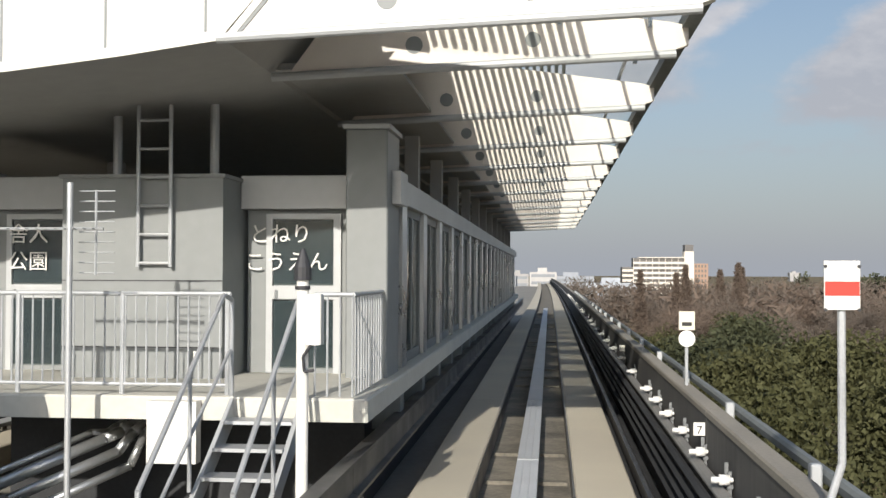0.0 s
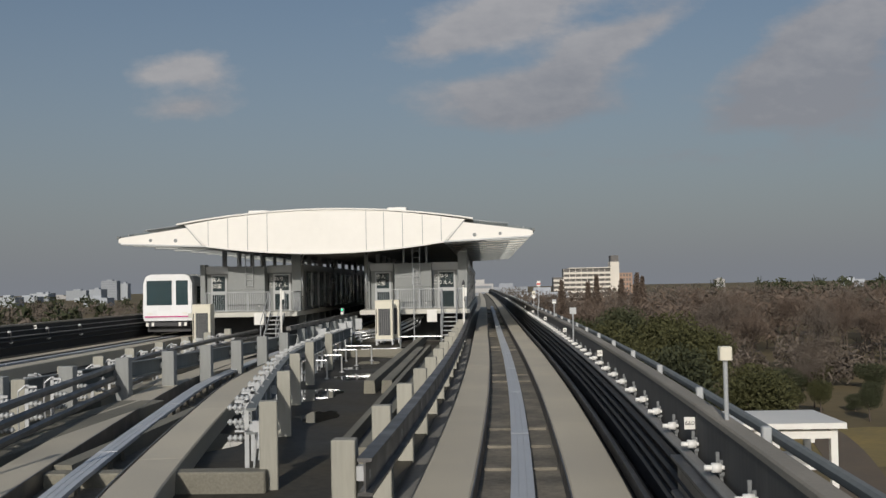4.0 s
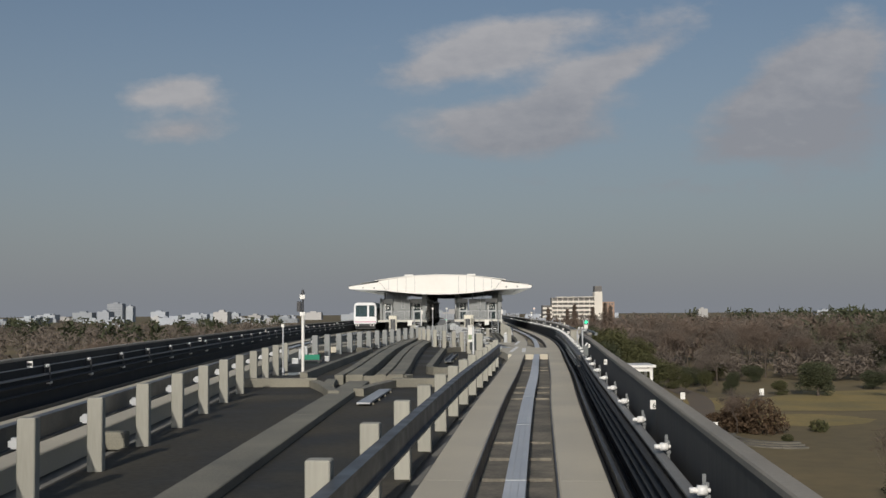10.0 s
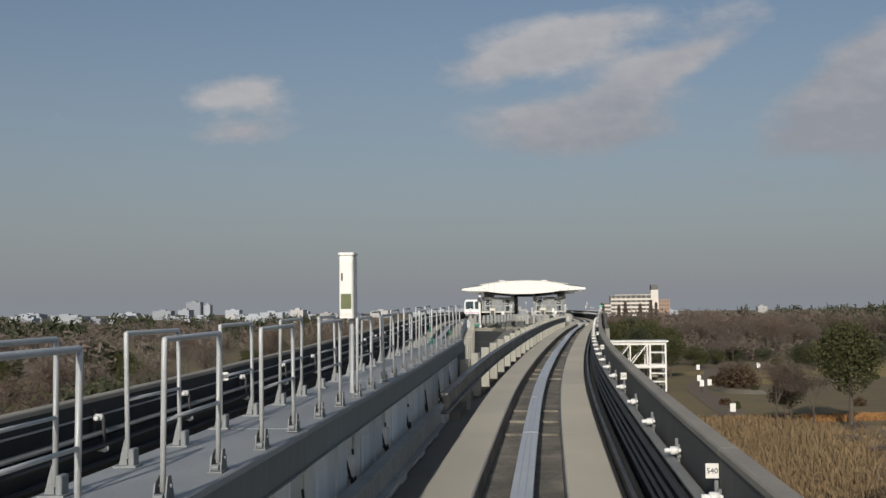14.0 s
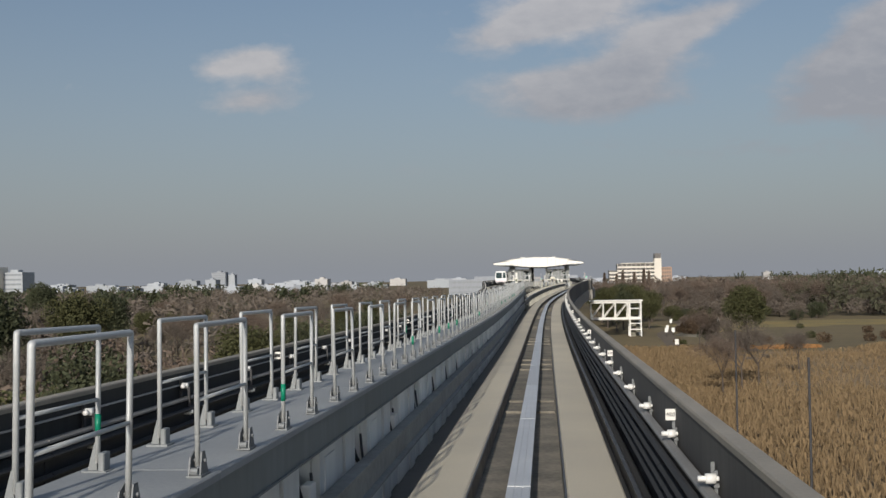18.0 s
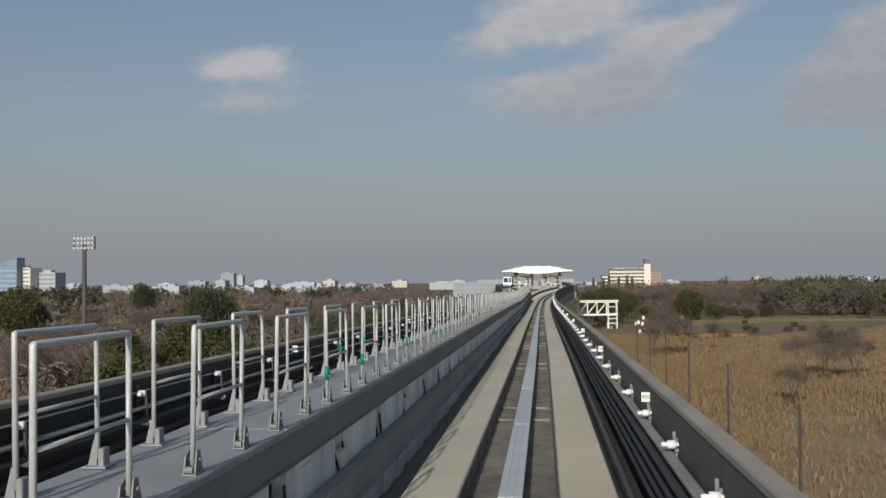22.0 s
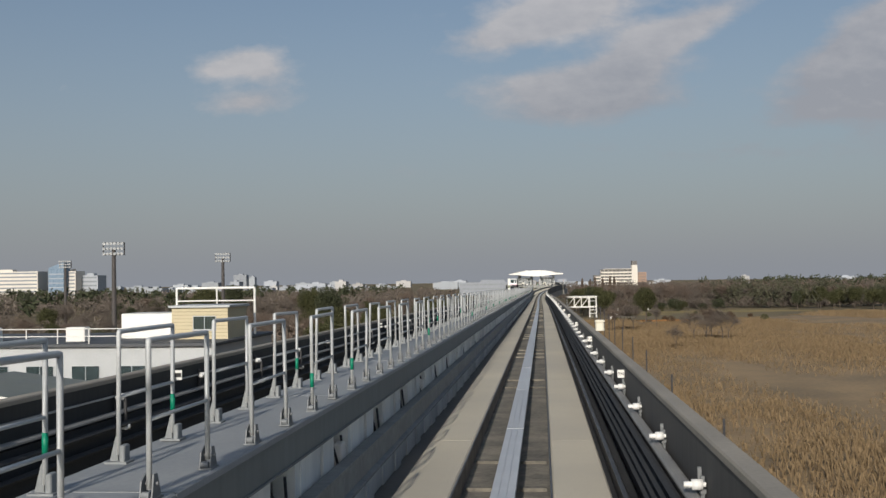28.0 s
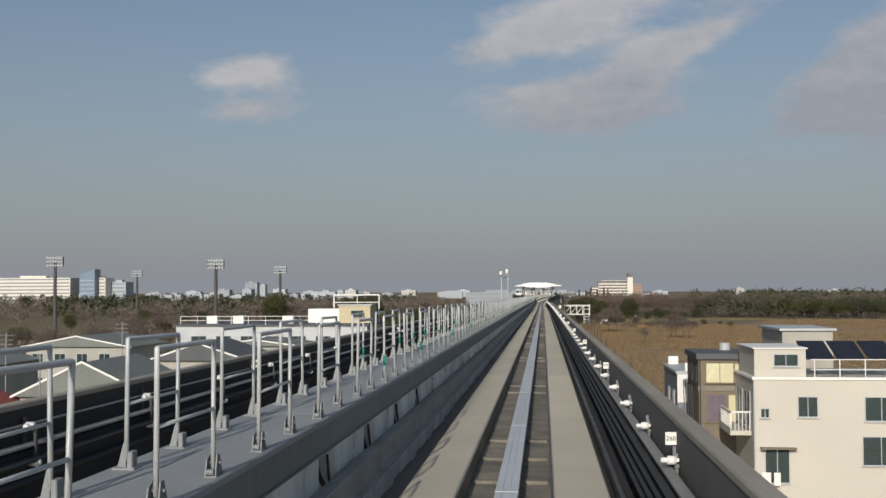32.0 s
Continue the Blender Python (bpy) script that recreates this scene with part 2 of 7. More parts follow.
FOOT = material("weathered_zinc", (0.23, 0.24, 0.24), (0.14, 0.145, 0.15), 0.65, 0.2, grain=40, stain=4, bump=0.05)
DECK = material("walkway_deck", (0.315, 0.325, 0.325), (0.225, 0.235, 0.24), 0.7, grain=35, stain=1.2, vary=0.06)
GIRDER = material("girder_paint", (0.20, 0.215, 0.21), (0.13, 0.14, 0.137), 0.7, grain=10, stain=0.9, streak=True, vary=0.08)
RAIL = material("guide_rail_steel", (0.15, 0.148, 0.145), (0.085, 0.082, 0.08), 0.45, 0.6, grain=30, stain=2, bump=0.03)
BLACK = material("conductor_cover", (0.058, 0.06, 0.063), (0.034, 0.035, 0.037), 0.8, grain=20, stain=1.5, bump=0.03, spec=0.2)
COVER = material("cover_board", (0.27, 0.265, 0.25), (0.18, 0.175, 0.165), 0.65, grain=30, stain=2, vary=0.08)
WHITE = material("white_ceramic", (0.80, 0.79, 0.76), (0.66, 0.65, 0.62), 0.35, grain=20, stain=4, bump=0.0)
PAINT = material("white_paint", (0.80, 0.78, 0.73), (0.70, 0.68, 0.63), 0.5, grain=10, stain=0.4, bump=0.02)
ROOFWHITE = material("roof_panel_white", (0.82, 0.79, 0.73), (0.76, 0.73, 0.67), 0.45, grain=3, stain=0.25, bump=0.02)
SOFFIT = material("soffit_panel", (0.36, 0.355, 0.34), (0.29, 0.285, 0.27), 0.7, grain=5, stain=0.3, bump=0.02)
RIBPAINT = material("rib_paint", (0.80, 0.735, 0.66), (0.70, 0.64, 0.575), 0.55, grain=6, stain=0.5, bump=0.02)
GREYPANEL = material("grey_panel", (0.25, 0.26, 0.255), (0.205, 0.215, 0.21), 0.6, grain=6, stain=0.5, bump=0.03)
LIGHTPANEL = material("light_grey_panel", (0.46, 0.47, 0.47), (0.39, 0.40, 0.40), 0.5, 0.1, grain=8, stain=0.7, bump=0.02)
STEEL = material("stainless_steel", (0.52, 0.53, 0.53), (0.42, 0.43, 0.43), 0.35, 0.75, grain=40, stain=2, bump=0.02)
DARKGLASS = glass("dark_glass", (0.05, 0.06, 0.065))
ROOFGLASS = glass("roof_glass", (0.5, 0.62, 0.6), 0.15, 0.12, (0.95, 0.97, 0.94))
INK = material("black_ink", (0.02, 0.02, 0.02), (0.015, 0.015, 0.015), 0.6, bump=0)
RED = material("red_paint", (0.62, 0.05, 0.035), (0.5, 0.045, 0.03), 0.5, bump=0)
GREENTAPE = material("green_tape", (0.0, 0.22, 0.12), (0.0, 0.16, 0.09), 0.5, bump=0)
BLUETAPE = material("blue_tape", (0.03, 0.08, 0.32), (0.02, 0.06, 0.25), 0.5, bump=0)
CREAM = material("cream_enamel", (0.70, 0.66, 0.54), (0.62, 0.58, 0.47), 0.5, grain=8, stain=1, bump=0.02)
DARKMETAL = material("dark_metal", (0.07, 0.07, 0.073), (0.045, 0.045, 0.048), 0.6, 0.3, bump=0.03)
GREENLAMP = glow("green_lamp", (0.03, 0.9, 0.42), 1.2)


# ---- mesh helpers ----
class Mesh:
    """Gathers boxes, bars and prisms into one mesh."""

    def __init__(self):
        self.v, self.f = [], []

    def add(self, verts, faces):
        n = len(self.v)
        self.v += [tuple(p) for p in verts]
        self.f += [tuple(i + n for i in q) for q in faces]
        return self

    def box(self, x0, x1, y0, y1, z0, z1, ch=0.0):
        """A box; ch: the chamfer of its upright edges and of its top."""
        if ch <= 0:
            return self.add([(x, y, z) for x in (x0, x1) for y in (y0, y1) for z in (z0, z1)],
                            [(0, 1, 3, 2), (4, 6, 7, 5), (0, 4, 5, 1), (2, 3, 7, 6), (0, 2, 6, 4), (1, 5, 7, 3)])
        ring = lambda d, z: [(x0 + ch + d, y0 + d, z), (x1 - ch - d, y0 + d, z), (x1 - d, y0 + ch + d, z), (x1 - d, y1 - ch - d, z),  # noqa: E731
                             (x1 - ch - d, y1 - d, z), (x0 + ch + d, y1 - d, z), (x0 + d, y1 - ch - d, z), (x0 + d, y0 + ch + d, z)]
        vs = ring(0, z0) + ring(0, z1 - ch) + ring(ch * 0.7, z1)
        fs = [tuple(range(7, -1, -1)), tuple(range(16, 24))]
        for k in (0, 8):
            fs += [(k + i, k + (i + 1) % 8, k + 8 + (i + 1) % 8, k + 8 + i) for i in range(8)]
        return self.add(vs, fs)

    def bar(self, p, q, r, n=8, r2=None):
        """A round bar from p to q."""
        p, q = Vector(p), Vector(q)
        w = (q - p).normalized()
        a = w.orthogonal().normalized()
        b = w.cross(a)
        r2 = r if r2 is None else r2
        vs = [p + (a * math.cos(t) + b * math.sin(t)) * r for t in (2 * math.pi * i / n for i in range(n))]
        vs += [q + (a * math.cos(t) + b * math.sin(t)) * r2 for t in (2 * math.pi * i / n for i in range(n))]
        return self.add(vs, [(i, (i + 1) % n, n + (i + 1) % n, n + i) for i in range(n)] + [tuple(range(n - 1, -1, -1)), tuple(range(n, 2 * n))])

    def path(self, pts, r, n=7):
        for p, q in zip(pts, pts[1:]):
            self.bar(p, q, r, n)
        return self

    def prism(self, pts, y0, y1):
        """An outline of (x, z), anticlockwise seen from -y, from y0 to y1."""
        n = len(pts)
        vs = [(x, y0, z) for x, z in pts] + [(x, y1, z) for x, z in pts]
        return self.add(vs, [tuple(range(n)), tuple(range(2 * n - 1, n - 1, -1))] + [(i, n + i, n + (i + 1) % n, (i + 1) % n) for i in range(n)])

    def side(self, pts, x0, x1):
        """An outline of (y, z) from x0 to x1."""
        n = len(pts)
        vs = [(x0, y, z) for y, z in pts] + [(x1, y, z) for y, z in pts]
        return self.add(vs, [tuple(range(n)), tuple(range(2 * n - 1, n - 1, -1))] + [(i, n + i, n + (i + 1) % n, (i + 1) % n) for i in range(n)])

    def data(self, name, smooth=False):
        me = bpy.data.meshes.new(name)
        me.from_pydata(self.v, [], self.f)
        bm = bmesh.new()
        bm.from_mesh(me)
        bmesh.ops.recalc_face_normals(bm, faces=bm.faces)
        bm.to_mesh(me)
        bm.free()
        if smooth:
            me.shade_smooth()
        return me


def tube(pts, r, n=8, bend=0.035):
    """One tube through points in the y-z plane, with rounded bends."""
    ps = [Vector(pts[0])]
    for a, b, c in zip(pts, pts[1:], pts[2:]):
        a, b, c = Vector(a), Vector(b), Vector(c)
        d, e = (a - b).normalized() * bend, (c - b).normalized() * bend
        ps += [b + d * (1 - t) ** 2 + e * t ** 2 for t in (0.0, 0.33, 0.67, 1.0)]
    ps.append(Vector(pts[-1]))
    me, k = Mesh(), len(ps)
    vs = []
    for i, p in enumerate(ps):
        t = (ps[min(i + 1, k - 1)] - ps[max(i - 1, 0)]).normalized()
        u = t.cross(Vector((1, 0, 0)))
        vs += [p + Vector((1, 0, 0)) * (r * math.cos(2 * math.pi * j / n)) + u * (r * math.sin(2 * math.pi * j / n)) for j in range(n)]
    fs = [(i * n + j, i * n + (j + 1) % n, (i + 1) * n + (j + 1) % n, (i + 1) * n + j) for i in range(k - 1) for j in range(n)]
    return me.add(vs, fs + [tuple(range(n))[::-1], tuple(range((k - 1) * n, k * n))])


def thing(name, label, category, at=(0, 0, 0), group="", kind="", rz=0):
    ob = tagged(new(name), label, category, group, kind)
    ob.empty_display_size = 0.1
    ob.matrix_basis = pose(*at, 0, 0, rz)
    return ob


def part(name, mesh, mat, parent, label="", smooth=False, at=None, rz=0):
    """One mesh under a thing or a part; mesh: a Mesh, or mesh data to share."""
    me = mesh if isinstance(mesh, bpy.types.Mesh) else mesh.data(name, smooth)
    if mat and not me.materials:
        me.materials.append(mat)
    ob = new(name, me)
    ob.parent = parent
    if at:
        ob.matrix_basis = pose(*at, 0, 0, rz)
    return tagged(ob, label)


def solid(name, mesh, mat, label, category, group="", kind="", smooth=False, at=(0, 0, 0), rz=0):
    """A thing that is one mesh."""
    me = mesh if isinstance(mesh, bpy.types.Mesh) else mesh.data(name, smooth)
    if not me.materials:
        me.materials.append(mat)
    ob = tagged(new(name, me), label, category, group, kind)
    ob.matrix_basis = pose(*at, 0, 0, rz)
    return ob


def writing(text, size, align="CENTER"):
    """Letters of the built-in font as mesh data, upright, read from -y."""
    cu = bpy.data.curves.new("writing", "FONT")
    cu.body, cu.size, cu.align_x, cu.align_y, cu.extrude, cu.resolution_u = text, size, align, "CENTER", 0.002, 2
    ob = bpy.data.objects.new("writing", cu)
    scene.collection.objects.link(ob)
    me = bpy.data.meshes.new_from_object(ob.evaluated_get(bpy.context.evaluated_depsgraph_get()))
    bpy.data.objects.remove(ob)
    me.transform(pose(0, 0, 0, 90))
    return me


# ---- the line of the tracks: metres along it are y ----
MID = -1.66
KNOTS = [(150, 0), (250, 0), (300, 0), (350, 0), (400, 0), (425, -0.02), (440, -0.04), (470, -0.14), (490, -0.19), (511, -0.21), (520, -0.21), (529, -0.19), (540, -0.12), (548, -0.03),
         (559, 0.19), (572.5, 0.75), (585.3, 1.45), (598.7, 2.23), (612, 3.06), (621, 3.69), (631, 4.31), (640, 4.88), (650, 5.44), (660, 5.88), (670, 6.12), (680, 6.22), (700, 6.24), (800, 6.24), (900, 5.6), (1400, -6)]


def curve(knots):
    ks = np.array(knots, float)
    ts, xs = ks[:, 0], ks[:, 1]
    sl = np.gradient(xs, ts)

    def f(s):
        i = int(np.clip(np.searchsorted(ts, s) - 1, 0, len(ts) - 2))
        h = ts[i + 1] - ts[i]
        t = (s - ts[i]) / h
        return float((2 * t**3 - 3 * t**2 + 1) * xs[i] + (t**3 - 2 * t**2 + t) * h * sl[i] + (3 * t**2 - 2 * t**3) * xs[i + 1] + (t**3 - t**2) * h * sl[i + 1])

    return f


XR = curve(KNOTS)
# height of the running surface along the line: level at the station, a sag, then a climb
GRADE = [(200, 1.3), (250, 1.05), (282, 0.87), (330, 0.6), (377, 0.3), (430, -0.1), (469, -0.44), (490, -0.65), (508, -0.8), (522, -0.82), (546, -0.68), (560, -0.5), (586, -0.19), (600, -0.08), (612, -0.02), (622, 0.0), (630, 0.0), (640, 0.0),
         (700, 0), (1400, 0)]
ZP = curve(GRADE)
MC = curve([(150, MID), (300, MID), (400, MID), (440, -1.70), (470, -1.80), (490, -1.85), (511, -1.87), (529, -1.87), (545, -1.84), (560, -1.78), (580, -1.70), (600, MID), (620, MID), (1400, MID)])
XL = lambda s: 2 * MC(s) - XR(s)  # noqa: E731
XB = curve([(628, 4.15), (640, 4.45), (646, 3.75), (653, 2.65), (660, 1.1), (666, 0.15), (670, -0.4), (676, -1.15), (684, -1.55), (695, MID), (760, MID)])
XC = lambda s: MID  # noqa: E731
XM = curve([(610, -1.3), (626, -1.50), (637, -1.84), (648, -2.08), (660, -2.1), (671, -1.95), (690, MID)])   # the middle beams swing a little


def slope(f, s):
    return (f(s + 0.5) - f(s - 0.5))


def sweep(f, s0, s1, outline, step=2.5, mesh=None):
    """An outline of (across, up) drawn along the line f from s0 to s1."""
    mesh = mesh or Mesh()
    n = max(1, math.ceil((s1 - s0) / step - 1e-6))
    k = len(outline)
    vs, fs = [], []
    for i in range(n + 1):
        s = s0 + (s1 - s0) * i / n
        x, g = f(s), slope(f, s)
        c = 1 / math.hypot(1, g)
        h = ZP(s)
        vs += [(x + dx * c, s - dx * g * c, z + h) for dx, z in outline]
    for i in range(n):
        fs += [(i * k + j, i * k + (j + 1) % k, (i + 1) * k + (j + 1) % k, (i + 1) * k + j) for j in range(k)]
    fs += [tuple(range(k - 1, -1, -1)), tuple(range(n * k, n * k + k))]
    return mesh.add(vs, fs)


def rect(x0, x1, z0, z1):
    return [(x0, z0), (x1, z0), (x1, z1), (x0, z1)]


def on(f, s, dx=0.0, z=0.0):
    """The pose of a thing beside the line."""
    g = slope(f, s)
    c = 1 / math.hypot(1, g)
    return pose(f(s) + dx * c, s - dx * g * c, z + ZP(s), math.degrees(math.atan(slope(ZP, s))), 0, -math.degrees(math.atan(g)))

# ---- ground ----
GROUND = -10.6
ground_mat = material("park_ground", (0.20, 0.15, 0.072), (0.105, 0.085, 0.045), 0.95, grain=0.6, stain=0.03, bump=0.0)
gm = Mesh()
gm.add([(-4500, -800, GROUND), (4500, -800, GROUND), (4500, 4900, GROUND), (-4500, 4900, GROUND)], [(0, 1, 2, 3)])
solid("ground", gm, ground_mat, "flat ground of dry winter grass and earth", "ground", kind="structure")

# ---- viaduct ----
viaduct = thing("viaduct", "grey concrete viaduct deck carrying the guideway", "viaduct", kind="structure")
DECKBODY = material("viaduct_concrete", (0.30, 0.285, 0.25), (0.2, 0.19, 0.17), 0.9, grain=8, stain=0.4)
for a, b in ((150, 440), (440, 560)):
    part("deck_slab", sweep(lambda s: MID, a, b, rect(-3.65, 3.65, -1.6, -0.36), 10), DECKBODY, viaduct)
wide = Mesh()
for s in np.arange(560, 900, 5.0):
    edge_w = 1.95 if s < 630 else 2.45
    h0, h1 = XR(s) - MID + edge_w, XR(s + 5) - MID + edge_w
    wide.add([(MID + k * h, y, z + ZP(y)) for y, h in ((s, h0), (s + 5, h1)) for k in (-1, 1) for z in (-1.7, -0.40)],
             [(0, 1, 3, 2), (4, 6, 7, 5), (0, 4, 5, 1), (2, 3, 7, 6), (0, 2, 6, 4), (1, 5, 7, 3)])
part("deck_slab", wide, DECKBODY, viaduct)
pier = Mesh().box(-1.0, 1.0, -0.9, 0.9, GROUND - 1.5, -2.4, 0.1).prism([(-3.2, -1.6), (-1.2, -2.6), (1.2, -2.6), (3.2, -1.6)], -0.9, 0.9).data("pier")
for s in range(165, 740, 30):
    part("pier", pier, DECKBODY, viaduct, at=(MID, s, ZP(s)))


def strips(parent, f, s0, s1, seg=10.0, plates=True, dz=0.0, edge=True):
    """Running strips with their kerb, the bed between them, and the chequered cover plates."""
    s = s0
    while s < s1 - 0.1:
        e = min(s + seg, s1)
        for sg in (-1, 1):
            o = [(0.535, -0.36), (1.13, -0.36), (1.15, -0.02), (1.13, 0.0), (0.56, 0.0), (0.535, -0.02)]
            part("running_strip", sweep(f, s + 0.006, e - 0.006, [(sg * x, z + dz) for x, z in o]), STRIP, parent)
        s = e
    for sg in (-1, 1):
        if edge:
            part("steel_edge", sweep(f, s0, s1, rect(*sorted((sg * 0.515, sg * 0.533)), -0.3, 0.006)), RAIL, parent, "dark steel edge angle")
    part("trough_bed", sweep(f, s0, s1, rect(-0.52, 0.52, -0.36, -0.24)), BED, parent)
    if plates:
        s = s0
        while s < s1 - 0.1:
            e = min(s + 6.25, s1)
            o = [(-0.115, -0.05), (0.145, -0.05), (0.145, 0.0), (0.141, 0.006)]
            for dx in (0.058, -0.028):
                o += [(dx + 0.005, 0.006), (dx + 0.003, -0.004), (dx - 0.003, -0.004), (dx - 0.005, 0.006)]
            o += [(-0.111, 0.006), (-0.115, 0.0)]
            part("cover_plate", sweep(f, s + 0.03, e - 0.03, o), PLATE, parent)
            s = e
        legs = Mesh()
        for q in np.arange(s0 + 0.5, s1, 1.0):
            x, g = f(q), slope(f, q)
            for dx in (-0.08, 0.10):
                legs.box(x + dx - 0.02, x + dx + 0.02, q - 0.05, q + 0.05, ZP(q) - 0.25, ZP(q) - 0.05)
            if int(q * 7.3) % 5 == 0:
                legs.box(x - 0.48, x + 0.48, q - 0.07, q + 0.07, ZP(q) - 0.245, ZP(q) - 0.20)
        part("plate_legs", legs, BED, parent)


guideway_r = thing("guideway", "twin beige concrete running strips with a galvanised plate between", "guideway", group="guideways", kind="structure")
strips(guideway_r, XR, 200, 620)
strips(guideway_r, XR, 660, 760)
strips(guideway_r, XR, 760, 930, 40.0, plates=False)
guideway_l = thing("guideway", "twin concrete running strips of the far track in shade", "guideway", group="guideways", kind="structure")
strips(guideway_l, XL, 200, 540, 40.0, plates=False, edge=False)
strips(guideway_l, XL, 540, 930, 20.0)
guideway_c = thing("guideway", "twin concrete beams of the middle track, without plates", "guideway", group="guideways", kind="structure")
for s in np.arange(621.5, 671, 12.0):
    for a, b in ((-1.22, -0.94), (-0.86, -0.32), (0.06, 0.42), (0.49, 0.98)):
        part("running_beam", sweep(XM, float(s) + 0.008, min(s + 12.0, 672) - 0.008, [(a, -0.36), (b, -0.36), (b, -0.015), (b - 0.015, 0.0), (a + 0.015, 0.0), (a, -0.015)]), BEAM, guideway_c)
for s in np.arange(555, 621, 11.05):
    part("running_beam", sweep(XC, float(s) + 0.008, float(s) + 11.04, [(-0.50, -0.36), (0.16, -0.36), (0.16, -0.20), (0.145, -0.185), (-0.485, -0.185), (-0.50, -0.20)]), BEAM, guideway_c)
guideway_d = thing("guideway", "curved concrete beams joining the far track to the middle one", "guideway", group="guideways", kind="structure")
XD = curve([(630, -9.5), (635, -9.0), (643.3, -8.05), (650, -7.05), (656.3, -6.15), (664.5, -5.05), (670, -4.25), (677, -3.3), (685, -2.45), (694, -1.8), (705, MID), (760, MID)])
strips(guideway_d, XD, 650, 694, 11.0, plates=False, edge=False, dz=-0.012)
strips(guideway_c, XC, 695, 760, 12.0)
guideway_b = thing("guideway", "curved running strips of the crossover to the middle track", "guideway", group="guideways", kind="structure")
strips(guideway_b, XB, 646.2, 695, 6.0, dz=-0.005)
# the flat junction where both strips merge
junction = thing("junction_slab", "flat beige concrete slab where two guideways merge", "slab", kind="structure")
strips(junction, XR, 646.2, 660, 7.0)
jm = Mesh()
for s in np.arange(637.2, 646, 1.5):
    e = min(s + 1.5, 646.2)
    l0, l1 = min(XB(s), XR(s)) - 1.15, min(XB(e), XR(e)) - 1.15
    jm.add([(l0, s, -0.36), (XR(s) + 1.15, s, -0.36), (XR(s) + 1.15, s, 0.0), (l0, s, 0.0), (l1, e, -0.36), (XR(e) + 1.15, e, -0.36), (XR(e) + 1.15, e, 0.0), (l1, e, 0.0)],
           [(0, 1, 2, 3), (7, 6, 5, 4), (0, 4, 5, 1), (1, 5, 6, 2), (2, 6, 7, 3), (3, 7, 4, 0)])
part("slab", jm, STRIP, junction)
strips(junction, XR, 620, 637.2, 8.6)
part("slab", sweep(lambda s: (XB(s) + XR(s)) / 2, 646.0, 656.5, rect(-0.62, 0.62, -0.37, -0.010), 1), STRIP, junction)


def band(pts, w):
    """A painted band on the slab through points (x, y)."""
    me = Mesh()
    for (x0, y0), (x1, y1) in zip(pts, pts[1:]):
        me.add([(x0 - w, y0, 0.004), (x0 + w, y0, 0.004), (x1 + w, y1, 0.004), (x1 - w, y1, 0.004)], [(0, 1, 2, 3)])
    return me


MARK = material("road_marking", (0.90, 0.88, 0.83), (0.76, 0.74, 0.69), 0.7, grain=30, stain=3, bump=0.05)
part("painted_line", band([(3.60, 639.8), (4.26, 648.0)], 0.10), MARK, junction, "white painted line")
part("painted_line", band([(4.22, 639.6), (4.52, 645.6)], 0.10), MARK, junction, "white painted line")
part("painted_line", band([(4.26, 651.2), (4.82, 659.0)], 0.09), MARK, junction, "white painted line")

# ---- slab and kerbs between the tracks ----
yard = thing("yard_slab", "dark wet concrete slab between the tracks with low kerbs", "slab", kind="structure")
ym = Mesh()
for s in np.arange(560, 700, 5.0):
    h0, h1 = XR(s) - MID - 1.55, XR(s + 5) - MID - 1.55
    ym.add([(MID + k * h, y, ZP(y) - 0.33) for k, h, y in ((-1, h0, s), (1, h0, s), (1, h1, s + 5), (-1, h1, s + 5))], [(0, 1, 2, 3)])
part("slab", ym, SLAB, yard)
for dx, a, b, h in ((1.79, 628.1, 647.5, -0.05), (-2.36, 624, 646, -0.06), (1.72, 664, 690, -0.02), (4.46, 676, 699, -0.02), (4.88, 676, 690, -0.02), (-3.0, 672, 697, -0.05)):
    part("kerb", sweep(XC, a, b, [(dx - 0.14, -0.36), (dx + 0.14, -0.36), (dx + 0.12, h), (dx - 0.12, h)]), BEAM, yard)
for y, x0, x1 in ((620.6, -0.75, 1.3), (620.9, -5.6, -3.1), (626.7, 1.0, 2.4), (660.3, 0.4, 3.1), (663.7, -0.4, 2.8), (689.7, 0.25, 2.7), (606, -5.6, -4.4)):
    part("cross_kerb", Mesh().box(x0, x1, y - 0.16, y + 0.16, -0.36, -0.06, 0.02), BEAM, yard, at=(0, 0, ZP(y)))
for knots in ([(616.2, -2.0), (618.4, -2.5), (620.8, -3.2)], [(618.4, -2.42), (620, -2.6), (621.4, MID - 1.05)], [(617.0, -1.4), (618.8, -1.1), (620.6, -0.7)]):
    part("kerb", sweep(curve(knots), knots[0][0], knots[-1][0], rect(-0.15, 0.15, -0.36, -0.12), 0.6), BEAM, yard)
